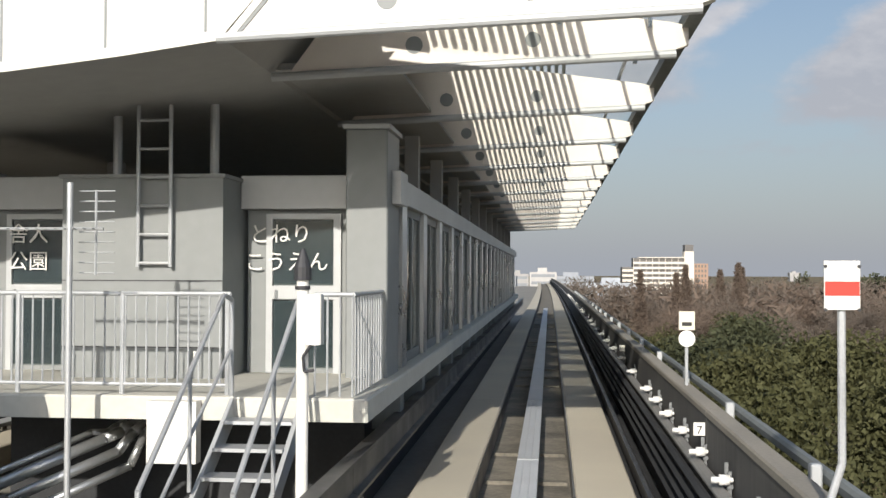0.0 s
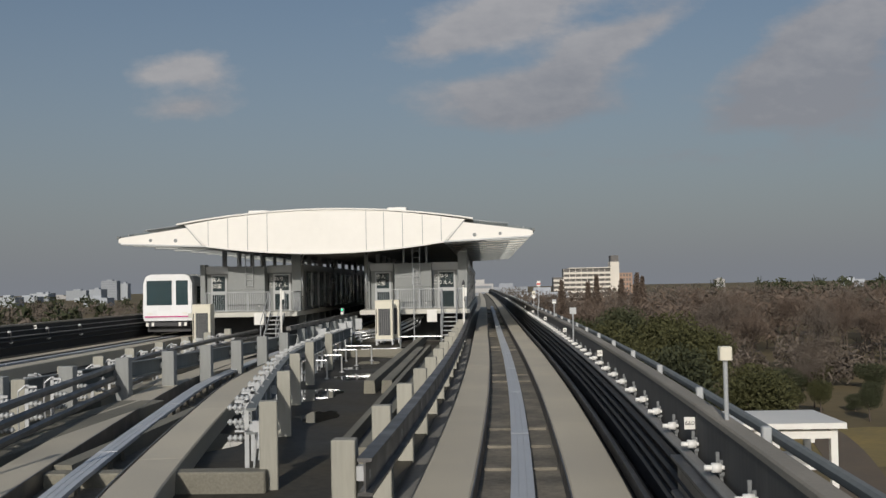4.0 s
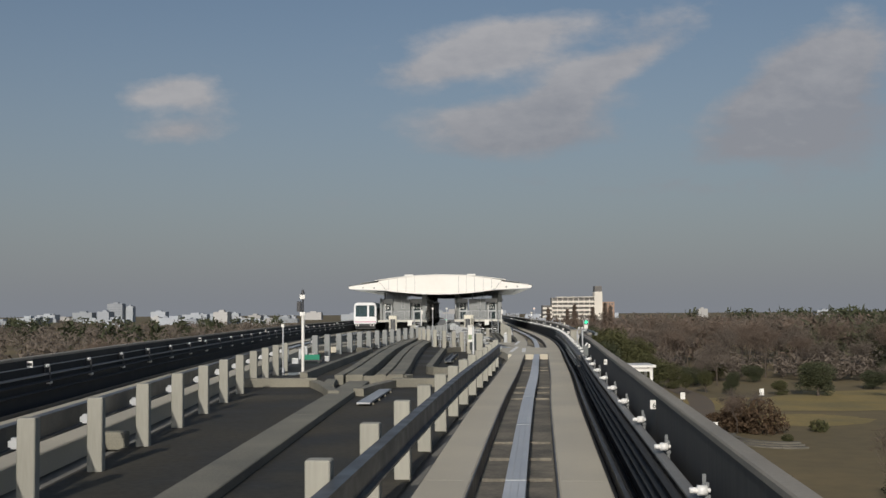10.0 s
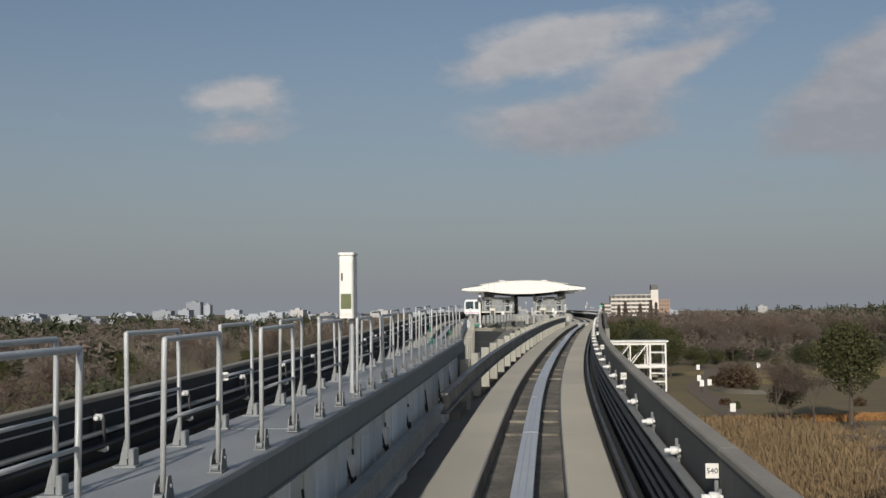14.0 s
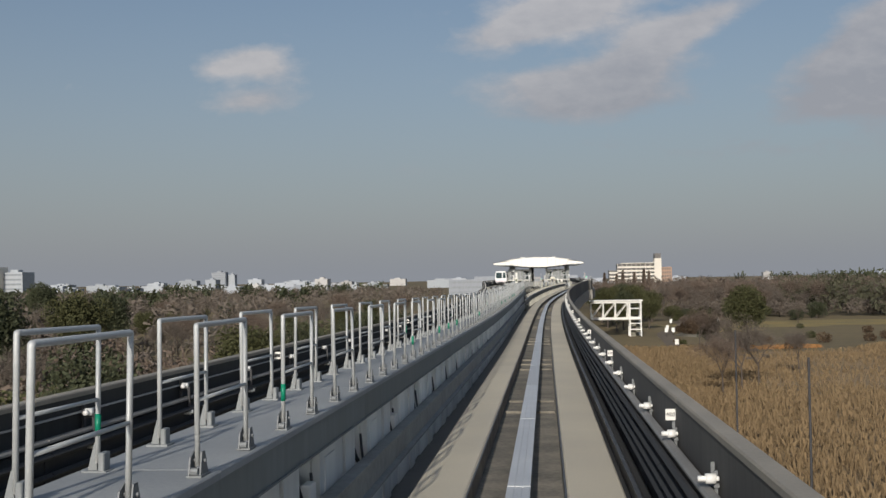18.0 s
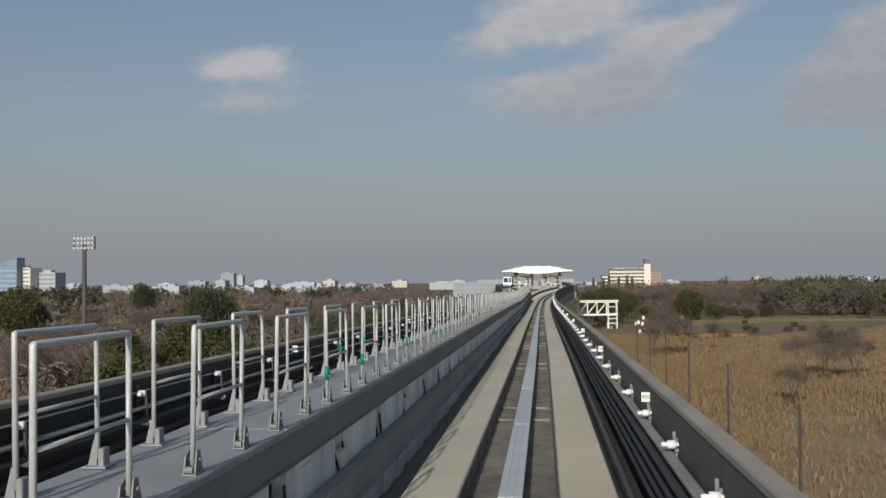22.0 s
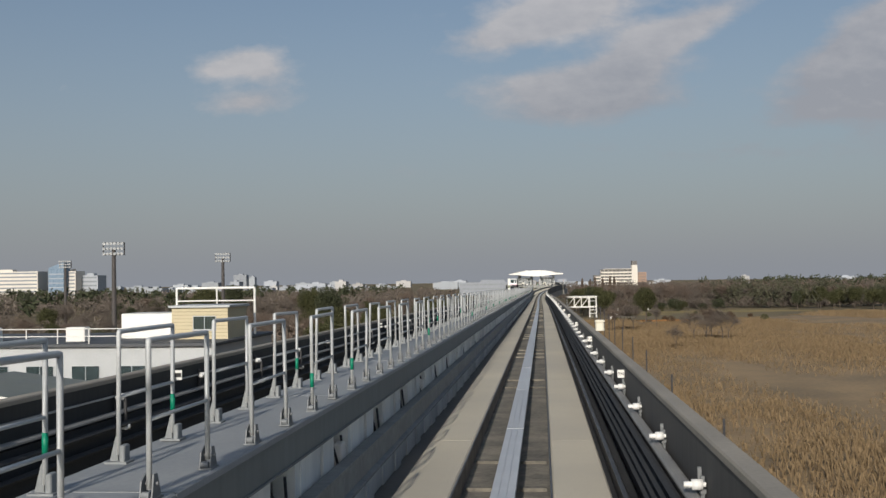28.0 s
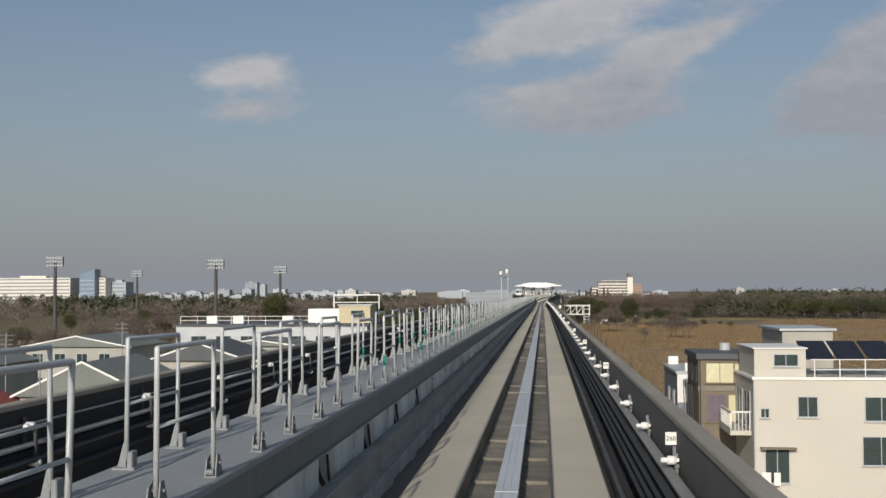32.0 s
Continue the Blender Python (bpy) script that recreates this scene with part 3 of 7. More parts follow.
for pts in ([(1.05, 626.7), (0.72, 626.75), (0.42, 626.95), (0.22, 627.35), (0.13, 628.1)], [(0.13, 647.4), (0.2, 648.0), (0.5, 648.8), (1.0, 649.9), (1.6, 650.6)],
            [(-4.0, 645.9), (-3.9, 647.2), (-4.05, 648.6), (-4.5, 649.6), (-4.9, 650.2)], [(-2.3, 622.4), (-2.2, 621.9), (-1.7, 621.75), (-0.9, 621.75), (-0.45, 621.9), (-0.3, 622.5)]):
    m = Mesh()
    n = len(pts)
    vs = []
    for k, (x, y) in enumerate(pts):
        (ax, ay), (bx, by) = pts[max(k - 1, 0)], pts[min(k + 1, n - 1)]
        d = math.hypot(bx - ax, by - ay)
        ox, oy = (by - ay) / d * 0.14, -(bx - ax) / d * 0.14
        vs += [(x - ox, y - oy, -0.36), (x + ox, y + oy, -0.36), (x + ox * 0.88, y + oy * 0.88, -0.052), (x - ox * 0.88, y - oy * 0.88, -0.052)]
    fs = [(4 * k + a, 4 * k + (a + 1) % 4, 4 * k + 4 + (a + 1) % 4, 4 * k + 4 + a) for k in range(n - 1) for a in range(4)] + [(3, 2, 1, 0), (4 * n - 4, 4 * n - 3, 4 * n - 2, 4 * n - 1)]
    part("kerb", m.add(vs, fs), BEAM, yard, "rounded concrete kerb")
puddle = bpy.data.materials.new("puddle")
puddle.use_nodes = True
puddle.node_tree.nodes["Principled BSDF"].inputs["Base Color"].default_value = (0.03, 0.03, 0.028, 1)
puddle.node_tree.nodes["Principled BSDF"].inputs["Roughness"].default_value = 0.03
rnd = random.Random(4)
for cx, cy, r in ((1.71, 686.4, 0.45), (1.43, 684.0, 0.35), (2.0, 694.7, 0.5), (-0.1, 696.7, 0.4), (1.2, 693.2, 0.5), (1.4, 676, 0.8), (1.9, 681, 0.6), (0.8, 668, 0.7), (2.2, 690.5, 0.9), (-5, 628, 0.5), (1.6, 640, 0.4), (2.3, 671.5, 0.5)):
    pm = Mesh()
    n = 22
    pm.add([(cx + math.cos(2 * math.pi * i / n) * r * rnd.uniform(0.6, 1.1), cy + math.sin(2 * math.pi * i / n) * r * 2.0 * rnd.uniform(0.7, 1.1), -0.325) for i in range(n)], [tuple(range(n))])
    part("puddle", pm, puddle, yard, "shallow puddle")

# ---- parapets ----
NICHE = (630.3, 638.6)


def parapet(name, label, f, sg, niche=None, mat=WALL):
    wall = thing(name, label, "wall", kind="structure")
    near = lambda s: f(s) + sg * (0.0 if not niche or s > niche[1] else 0.13 * min(1.0, max(0.0, (s - 545) / 40)))  # noqa: E731
    o = [(sg * 1.60, -0.36), (sg * 1.74, -0.36), (sg * 1.74, 1.04), (sg * 1.60, 1.04)]
    c = [(sg * 1.592, 1.04), (sg * 1.748, 1.04), (sg * 1.748, 1.085), (sg * 1.735, 1.10), (sg * 1.605, 1.10), (sg * 1.592, 1.085)]
    s = 180.0
    while s < 920:
        e = s + 10
        a, b = s + 0.01, e - 0.01
        runs = [(a, b)]
        if niche and b > niche[0] and a < niche[1]:
            runs = [r for r in ((a, min(b, niche[0])), (max(a, niche[1]), b)) if r[1] - r[0] > 0.2]
        for p, q in runs:
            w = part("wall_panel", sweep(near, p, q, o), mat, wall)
            part("coping", sweep(near, p, q, c), COPING, w, "lighter weathered coping")
        s = e
    if niche:
        out = [(sg * (x + 0.50), z) for x, z in ((1.60, -0.36), (1.74, -0.36), (1.74, 1.04), (1.60, 1.04))]
        w = part("wall_panel", sweep(f, *niche, out), WALL, wall)
        part("coping", sweep(f, *niche, [(sg * (x + 0.50), z) for x, z in ((1.592, 1.04), (1.748, 1.04), (1.748, 1.10), (1.592, 1.10))]), COPING, w)
        part("return_wall", sweep(f, niche[0] + 0.005, niche[0] + 0.16, rect(1.74, 2.092, -0.36, 1.07)), WALL, wall)
        part("return_wall", sweep(f, niche[1] - 0.16, niche[1] - 0.005, rect(1.60, 2.092, -0.36, 1.05)), COLUMN, wall, "light concrete return wall")
        part("coping", sweep(f, niche[1] - 0.19, niche[1] + 0.0, rect(1.59, 2.088, 1.052, 1.10)), COPING, wall)
        part("niche_floor", sweep(f, *niche, rect(1.5, 2.4, -0.5, -0.34)), BEAM, wall)
    return wall


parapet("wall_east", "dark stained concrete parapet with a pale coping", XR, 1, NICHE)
# the west wall's inner face faces away from the sun: its shade is in the colour
parapet("wall_west", "stained concrete parapet of the far track, darkened for its shaded face", XL, -1, None, material("sooty_concrete", (0.05, 0.05, 0.048), (0.028, 0.028, 0.028), 0.9, grain=12, stain=1.1, streak=True, vary=0.12))


# ---- rails beside the strips ----
def rails(name, label, f, sg, s0, s1, mat=RAIL, shift=0.0, drop=0.0):
    r = thing(name, label, "rail", kind="structure")
    ib = [(1.36, 0.30), (1.50, 0.30), (1.50, 0.33), (1.44, 0.34), (1.44, 0.61), (1.50, 0.62), (1.50, 0.65), (1.36, 0.65), (1.36, 0.62), (1.42, 0.61), (1.42, 0.34), (1.36, 0.33)]
    s = s0
    while s < s1 - 0.1:
        e = min(s + 20, s1)
        part("guide_beam", sweep(f, s + 0.01, e - 0.01, [(sg * (x + shift), z - drop) for x, z in ib]), mat, r)
        s = e
    return r


def power_rails(f, sg, s0, s1, name_label, levels=(0.12, 0.26, 0.40, 0.54)):
    r = thing("power_rail", name_label, "power rail", kind="structure")
    s = s0
    while s < s1 - 0.1:
        e = min(s + 40, s1)
        a, b = s + 0.01, e - 0.01
        for z in levels:
            o = [(1.42, z), (1.48, z), (1.48, z + 0.03), (1.46, z + 0.06), (1.43, z + 0.06), (1.40, z + 0.03)]
            part("conductor_rail", sweep(f, a, b, [(sg * x, q) for x, q in o]), BLACK, r)
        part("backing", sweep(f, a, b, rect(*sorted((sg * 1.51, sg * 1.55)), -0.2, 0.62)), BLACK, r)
        part("cover_board", sweep(f, a, b, [(sg * x, z) for x, z in ((1.45, 0.66), (1.55, 0.66), (1.55, 0.685), (1.53, 0.70), (1.47, 0.695), (1.45, 0.68))]), COVER, r, "grey weathered cover board")
        part("lower_rail", sweep(f, a, b, [(sg * x, z) for x, z in ((1.24, -0.10), (1.31, -0.10), (1.31, 0.03), (1.29, 0.05), (1.24, 0.05))]), RAIL, r, "dark steel rail with a worn top")
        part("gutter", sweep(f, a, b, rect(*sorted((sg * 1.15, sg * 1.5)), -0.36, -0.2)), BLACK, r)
        s = e
    return r


power_rails(XR, 1, 200, 930, "stacked black conductor rails under a grey cover board")
power_rails(XL, -1, 200, 930, "stacked black conductor rails along the far parapet", (0.3, 0.5))
rails("guide_rail", "dark steel guide beam in the shade of the walkway", XR, -1, 200, 550, mat=material("shaded_guide_paint", (0.34, 0.35, 0.335), (0.18, 0.19, 0.185), 0.75, grain=10, stain=1.2), shift=0.06, drop=0.18)
rails("guide_rail", "dark steel guide beam on concrete posts", XR, -1, 550, 631)
rails("guide_rail", "dark steel guide beam on concrete posts", XR, -1, 659.9, 760)
rails("guide_rail", "grey guide beam curving along the crossover", XB, 1, 664, 692, mat=GIRDER, shift=0.62)
rails("guide_rail", "dark steel guide beam on concrete posts", XL, 1, 200, 631)
rails("guide_rail", "grey painted steel guide beam of the far crossover", XD, 1, 643.3, 692, mat=GIRDER)
crs = thing("power_rail", "three dark curved conductor tubes beside the crossover", "power rail", kind="structure")
for x, z in ((1.42, 0.12), (1.50, 0.34), (1.56, 0.56)):
    part("conductor_rail", sweep(XB, 640, 692, [(-x - 0.05, z), (-x, z - 0.04), (-x + 0.05, z), (-x + 0.05, z + 0.06), (-x, z + 0.10), (-x - 0.05, z + 0.06)], 1.5), RAIL, crs)
rails("guide_rail", "dark steel guide beam by the junction", XR, 1, 620, 660)

# brackets with white insulators
STEP = 10 / 3


def bracket_proto(sg, rich=True):
    b = thing("insulator_bracket", "steel bracket with a white insulator beside the parapet", "bracket", group="insulator brackets")
    part("post", Mesh().box(sg * 1.57 - 0.014, sg * 1.57 + 0.014, -0.05, -0.025, -0.36, 0.82).box(sg * 1.57 - 0.014, sg * 1.57 + 0.014, 0.10, 0.125, -0.36, 0.86)
         .box(sg * 1.57 - 0.02, sg * 1.57 + 0.02, -0.08, 0.16, 0.70, 0.73).bar((sg * 1.58, 0.02, 0.76), (sg * 1.46, -0.10, 0.76), 0.012, 6), FOOT, b, "galvanised twin post")
    part("insulator", Mesh().bar((sg * 1.43, -0.10, 0.77), (sg * 1.49, -0.10, 0.77), 0.022, 10).bar((sg * 1.486, -0.10, 0.77), (sg * 1.56, -0.10, 0.77), 0.039, 12).bar((sg * 1.565, -0.10, 0.77), (sg * 1.585, -0.10, 0.77), 0.018, 8), WHITE, b, "white ribbed insulator", True)
    return b


proto = bracket_proto(1)
k = 0
for s in [i * 2.5 - 0.1 for i in range(96, 307)] + [i * 2.5 + 1.15 for i in range(257, 282)]:
    if 240 < s < 765:
        (copy_thing(proto, on(XR, s)) if k else proto)
        if not k:
            proto.matrix_basis = on(XR, s)
        k += 1
lproto = thing("insulator_bracket", "steel hanger with paired white insulators on the far parapet", "bracket", group="far insulator brackets")
part("post", Mesh().box(-1.58, -1.55, -0.03, 0.03, 0.36, 0.95).box(-1.55, -1.44, -0.02, 0.02, 0.80, 0.83).box(-1.55, -1.44, -0.02, 0.02, 0.44, 0.47).box(-1.46, -1.43, -0.02, 0.02, 0.46, 0.85), DARKMETAL, lproto, "dark steel hanger")
part("insulator", Mesh().bar((-1.56, 0, 0.86), (-1.46, 0, 0.86), 0.045, 8).bar((-1.50, -0.06, 0.86), (-1.50, -0.12, 0.86), 0.03, 8), WHITE, lproto, "white insulator", True)
part("insulator", Mesh().bar((-1.52, 0, 0.49), (-1.42, 0, 0.49), 0.045, 8).bar((-1.42, 0, 0.49), (-1.39, 0, 0.49), 0.03, 8), WHITE, lproto, "white insulator", True)
k = 0
for i in range(78, 209):
    s = i * STEP + 1.1
    if k:
        copy_thing(lproto, on(XL, s))
    else:
        lproto.matrix_basis = on(XL, s)
    k += 1
wire = thing("feeder_cable", "thin grey feeder cable on the far parapet", "cable", kind="structure")
part("cable", sweep(XL, 200, 760, rect(-1.595, -1.57, 0.86, 0.88), 5), GALV, wire)

# concrete posts carrying the guide beam
ph = Mesh().box(-0.115, 0.115, -0.10, 0.10, -0.36, 0.79, 0.012).data("post")
pa = Mesh().box(0.115, 0.24, -0.035, 0.035, 0.42, 0.50).box(0.10, 0.20, -0.05, 0.05, 0.40, 0.54).data("bracket_arm")


def post_row(f, sg, s0, s1, label, mat=COLUMN, gap=STEP, off=1.7, across=1.66):
    p = thing("guide_post", label, "post", group="guide beam posts")
    part("concrete_post", ph if mat is COLUMN else Mesh().box(-0.15, 0.15, -0.10, 0.10, -0.36, 0.80, 0.012), mat, p)
    part("bracket_arm", pa, GALV, p)
    k = 0
    s = math.ceil((s0 - off) / gap) * gap + off
    while s < s1:
        m = on(f, s, sg * across) @ (Matrix.Identity(4) if sg < 0 else pose(0, 0, 0, 0, 0, 180))
        if k:
            copy_thing(p, m)
        else:
            p.matrix_basis = m
        k += 1
        s += gap


post_row(XR, -1, 556, 633, "square pale concrete post beside the guide beam", gap=3.0, off=572.2)
post_row(XR, -1, 659, 697, "square pale concrete post beside the guide beam", gap=2.9, off=660.2)
post_row(XL, 1, 556, 631, "square pale concrete post beside the far guide beam", gap=3.0, off=576.0, across=1.85)
post_row(XB, -1, 646, 690, "square pale concrete post beside the crossover", gap=3.0, off=644.2, across=2.05)
post_row(XB, 1, 663, 688, "square pale concrete post on the inner side of the crossover", gap=5.0, off=663.5, across=2.3)
post_row(XD, 1, 643, 690, "square grey post with a pale edge beside the far crossover", material("grey_post", (0.33, 0.34, 0.325), (0.22, 0.225, 0.22), 0.8, grain=10, stain=0.8, streak=True), gap=2.3, off=643.4)

# steel brackets with insulators round the crossover
bp = thing("rail_bracket", "small galvanised bracket with pale ribbed insulators", "bracket", group="crossover brackets")
part("post", Mesh().box(-0.03, 0.03, -0.02, 0.02, -0.36, 0.72).box(-0.16, 0.03, -0.02, 0.02, 0.66, 0.70).box(-0.16, 0.03, -0.02, 0.02, 0.26, 0.29).path([(0.02, 0.03, 0.7), (0.12, 0.06, 0.62), (0.13, 0.06, 0.2), (0.08, 0.04, -0.33)], 0.016, 6), GALV, bp, "galvanised bracket with a bent conduit")
for z in (0.60, 0.40, 0.18):
    part("insulator", Mesh().bar((-0.26, 0, z), (-0.03, 0, z), 0.022, 8).bar((-0.10, 0, z), (-0.06, 0, z), 0.048, 10).bar((-0.17, 0, z), (-0.13, 0, z), 0.048, 10).bar((-0.24, 0, z), (-0.20, 0, z), 0.044, 10), LIGHTPANEL, bp, "pale ribbed insulator", True)
k = 0
for f, dx, a, b, st in ((XB, -1.85, 642.3, 688, 1.6), (XB, 1.95, 664.6, 690, 1.25), (XR, 1.62, 624, 640, 1.6), (XD, 1.35, 652, 672, 2.3)):
    for s in np.arange(a, b, st):
        m = on(f, float(s), dx) @ pose(0, 0, 0, 0, 0, 180 if dx < 0 else 0)
        if k:
            copy_thing(bp, m)
        else:
            bp.matrix_basis = m
        k += 1
part("power_screen", sweep(XB, 642.0, 647.4, rect(-2.02, -1.98, -0.1, 0.80), 1.2), GIRDER, guideway_b, "dark grey side screen")

# distance plates, one every ten metres, on the right parapet
plate_me = Mesh().box(-0.048, 0.048, -0.006, 0.006, -0.055, 0.055).data("plate")
for s in range(230, 720, 10):
    hundred = s % 100 == 0
    p = thing("distance_plate", f"small white distance plate marked {s // 100 if hundred else s}", "sign", group="distance plates")
    p.matrix_basis = on(XR, s, 1.54 + (0.0 if s > 638 else 0.17 * min(1.0, max(0.0, (s - 545) / 40))), 0.93)
    part("plate", plate_me, PAINT, p)
    part("writing", writing(str(s // 100 if hundred else s), 0.10 if hundred else 0.058), INK, p, at=(0, -0.009, -0.012 if hundred else 0))
lp = thing("distance_plate", "small white distance plate on the far parapet", "sign", group="far distance plates")
part("plate", Mesh().box(-0.063, 0.063, -0.006, 0.006, -0.07, 0.07), PAINT, lp)
part("mark", Mesh().box(-0.055, 0.055, -0.009, -0.006, -0.03, 0.03), INK, lp)
lp.matrix_basis = on(XL, 250, -1.53, 0.95)
for s in range(270, 720, 20):
    copy_thing(lp, on(XL, s, -1.53, 0.95))

# ---- walkway between the tracks ----
walkway = thing("walkway", "grey steel walkway deck between the two tracks", "walkway", kind="structure")
W0, W1, ZW = 200, 558.0, 1.11
rise = curve([(150, 0), (300, 0), (352, 0.02), (412, 0.06), (459, 0.08), (505, 0.09), (556, 0.12), (700, 0.12)])   # the deck lies a little higher in the sag
mid = lambda s: (XR(s) + XL(s)) / 2  # noqa: E731
for s in np.arange(W0, W1 - 0.1, 5.0):
    e = min(s + 5.0, W1)
    part("deck_plate", sweep(mid, s + 0.006, e - 0.006, [(-0.60, ZW - 0.03), (0.205, ZW - 0.03), (0.205, ZW + 0.01), (0.195, ZW + 0.02), (-0.59, ZW + 0.02), (-0.60, ZW + 0.01)], 5), DECK, walkway, at=(0, 0, rise(s)))
for s in np.arange(W0, W1 - 0.1, 10.0):
    e = min(s + 10.0, W1)
    # tall dark web: girder and the shadow of the deck overhang in one
    g = part("girder", sweep(mid, s + 0.006, e - 0.006, [(0.165, ZW - 0.27), (0.185, ZW - 0.27), (0.185, ZW - 0.031), (0.165, ZW - 0.031)], 5), GIRDER, walkway, "blue-grey side girder, deepened for the deck's shadow", at=(0, 0, rise(s)))
    part("flange", sweep(mid, s + 0.006, e - 0.006, rect(0.12, 0.20, ZW - 0.285, ZW - 0.271), 5), GIRDER, g)
    part("girder", sweep(mid, s + 0.006, e - 0.006, [(-0.58, ZW - 0.20), (-0.555, ZW - 0.20), (-0.555, ZW - 0.031), (-0.58, ZW - 0.031)], 5), GIRDER, walkway, at=(0, 0, rise(s)))
SUPPORT = material("support_concrete", (0.80, 0.80, 0.76), (0.56, 0.57, 0.55), 0.85, grain=10, stain=0.8, streak=True, vary=0.15)
BAY = 2.5
sup = Mesh().box(-0.16, -0.02, -0.78, 0.76, -0.36, ZW - 0.21, 0.02).data("support")
column = Mesh().box(-0.02, 0.05, -0.80, 0.25, -0.34, ZW - 0.19).box(-0.02, 0.075, 0.27, 0.78, -0.34, ZW - 0.19).box(0.05, 0.062, -0.62, -0.18, 0.36, 0.74).data("side_panel")
lintel = Mesh().box(-0.02, 0.04, -0.48, 0.48, ZW - 0.27, ZW - 0.19).box(-0.02, 0.03, -0.48, 0.48, -0.34, 0.05).data("lintel")
hanger = Mesh().box(-0.10, -0.06, 0.02, 0.07, -0.30, ZW - 0.3).bar((-0.08, 0.1, 0.55), (0.1, 0.16, 0.2), 0.025, 6).bar((-0.08, -0.2, 0.1), (0.12, 0.3, 0.3), 0.02, 6).path([(0.0, -0.25, 0.7), (0.06, -0.1, 0.35), (0.06, 0.15, 0.3), (0.0, 0.3, 0.65)], 0.014, 6).data("cable_hanger")
box_me = Mesh().box(0.0, 0.09, -0.12, 0.10, 0.42, 0.62, 0.012).data("junction_box")
s = 231.7
rs = random.Random(9)
while s < W1 - 1:
    part("support", sup, SUPPORT, walkway, at=(mid(s), s, ZP(s)))
    part("side_panel", column, SUPPORT, walkway, at=(mid(s), s, ZP(s)))
    q = s + BAY / 2
    if q < W1 - 0.6:
        part("lintel", lintel, SUPPORT, walkway, at=(mid(q), q, ZP(q)))
        part("cable_hanger", hanger, DARKMETAL, walkway, "dark cable hanger in the opening", at=(mid(q), q, ZP(q)))
        if rs.random() < 0.35:
            part("junction_box", box_me, PAINT, walkway, "small white junction box", at=(mid(q), q, ZP(q)))
    s += BAY
part("end_plate", Mesh().box(mid(558) - 0.30, mid(558) + 0.22, 558.0, 558.06, 0.1, ZW), GIRDER, walkway, at=(0, 0, ZP(558)))
part("stair_side", Mesh().side([(558.06, ZW), (558.06, ZW - 0.25), (560.3, -0.36), (560.7, -0.36)], mid(558.5) + 0.12, mid(558.5) + 0.16), GIRDER, walkway, "dark steel stair string", at=(0, 0, ZP(558)))
part("stair_side", Mesh().side([(558.06, ZW), (558.06, ZW - 0.25), (560.3, -0.36), (560.7, -0.36)], mid(558.5) - 0.28, mid(558.5) - 0.24), GIRDER, walkway, "dark steel stair string", at=(0, 0, ZP(558)))
for i in range(7):
    part("tread", Mesh().box(mid(558.5) - 0.24, mid(558.5) + 0.12, 558.12 + i * 0.34, 558.36 + i * 0.34, ZW - 0.2 - i * 0.19, ZW - 0.17 - i * 0.19), GALV, walkway, at=(0, 0, ZP(558)))

# folding rail frames, in pairs of posts
HR = 0.80
FOOTPLATE = material("pale_foot_plate", (0.27, 0.28, 0.28), (0.17, 0.18, 0.18), 0.6, 0.2, grain=40, stain=4, bump=0.05)
RAILING = material("pale_galvanised_tube", (0.54, 0.55, 0.54), (0.41, 0.42, 0.415), 0.5, 0.15, grain=60, stain=2.5, bump=0.03, vary=0.08)
frame_me = tube([(0, 0, 0.05), (0, 0, HR), (0, 0.96, HR), (0, 0.96, 0.05)], 0.0155, 8, 0.010).data("bent_tube", True)
mid_me = Mesh().bar((0, 0, 0.40), (0, 0.96, 0.40), 0.011, 8).data("middle_rail", True)
hinge_me = Mesh().side([(-0.07, 0.0), (0.07, 0.0), (0.025, 0.13), (-0.04, 0.10)], -0.032, -0.024).side([(-0.05, 0.0), (0.09, 0.0), (0.03, 0.13), (-0.02, 0.13)], 0.024, 0.032).box(-0.042, 0.042, -0.07, 0.09, 0.0, 0.01).bar((-0.045, 0.01, 0.08), (0.045, 0.01, 0.08), 0.011, 8).bar((-0.02, -0.05, 0.03), (0.02, -0.05, 0.03), 0.02, 8).data("foot")
gusset_me = Mesh().prism([(-0.055, 0.0), (0.0, 0.0), (0.0, 0.16), (-0.016, 0.16)], -0.012, 0.012).box(0.016, 0.052, -0.04, 0.05, 0.012, 0.11, 0.006).box(-0.07, 0.07, -0.06, 0.07, 0.0, 0.012).data("foot")
tape_me = Mesh().bar((0, 0, 0.20), (0, 0, 0.32), 0.0175, 8).data("tape", True)


def frame_proto(label, far, tape=None):
    p = thing("railing", label, "railing", group="walkway railing frames")
    for y in (0, 0.96):
        part("foot", gusset_me if far else hinge_me, FOOTPLATE if far else FOOT, p, "steel gusset foot" if far else "hinged steel foot", at=(0, y, 0))
    if tape:
        part("tape", tape_me, tape, p, "green tape band" if tape is GREENTAPE else "blue tape band", at=(0, 0.96 if far else 0, 0))
    part("bent_tube", frame_me, RAILING, p)
    part("middle_rail", mid_me, RAILING, p)
    return p


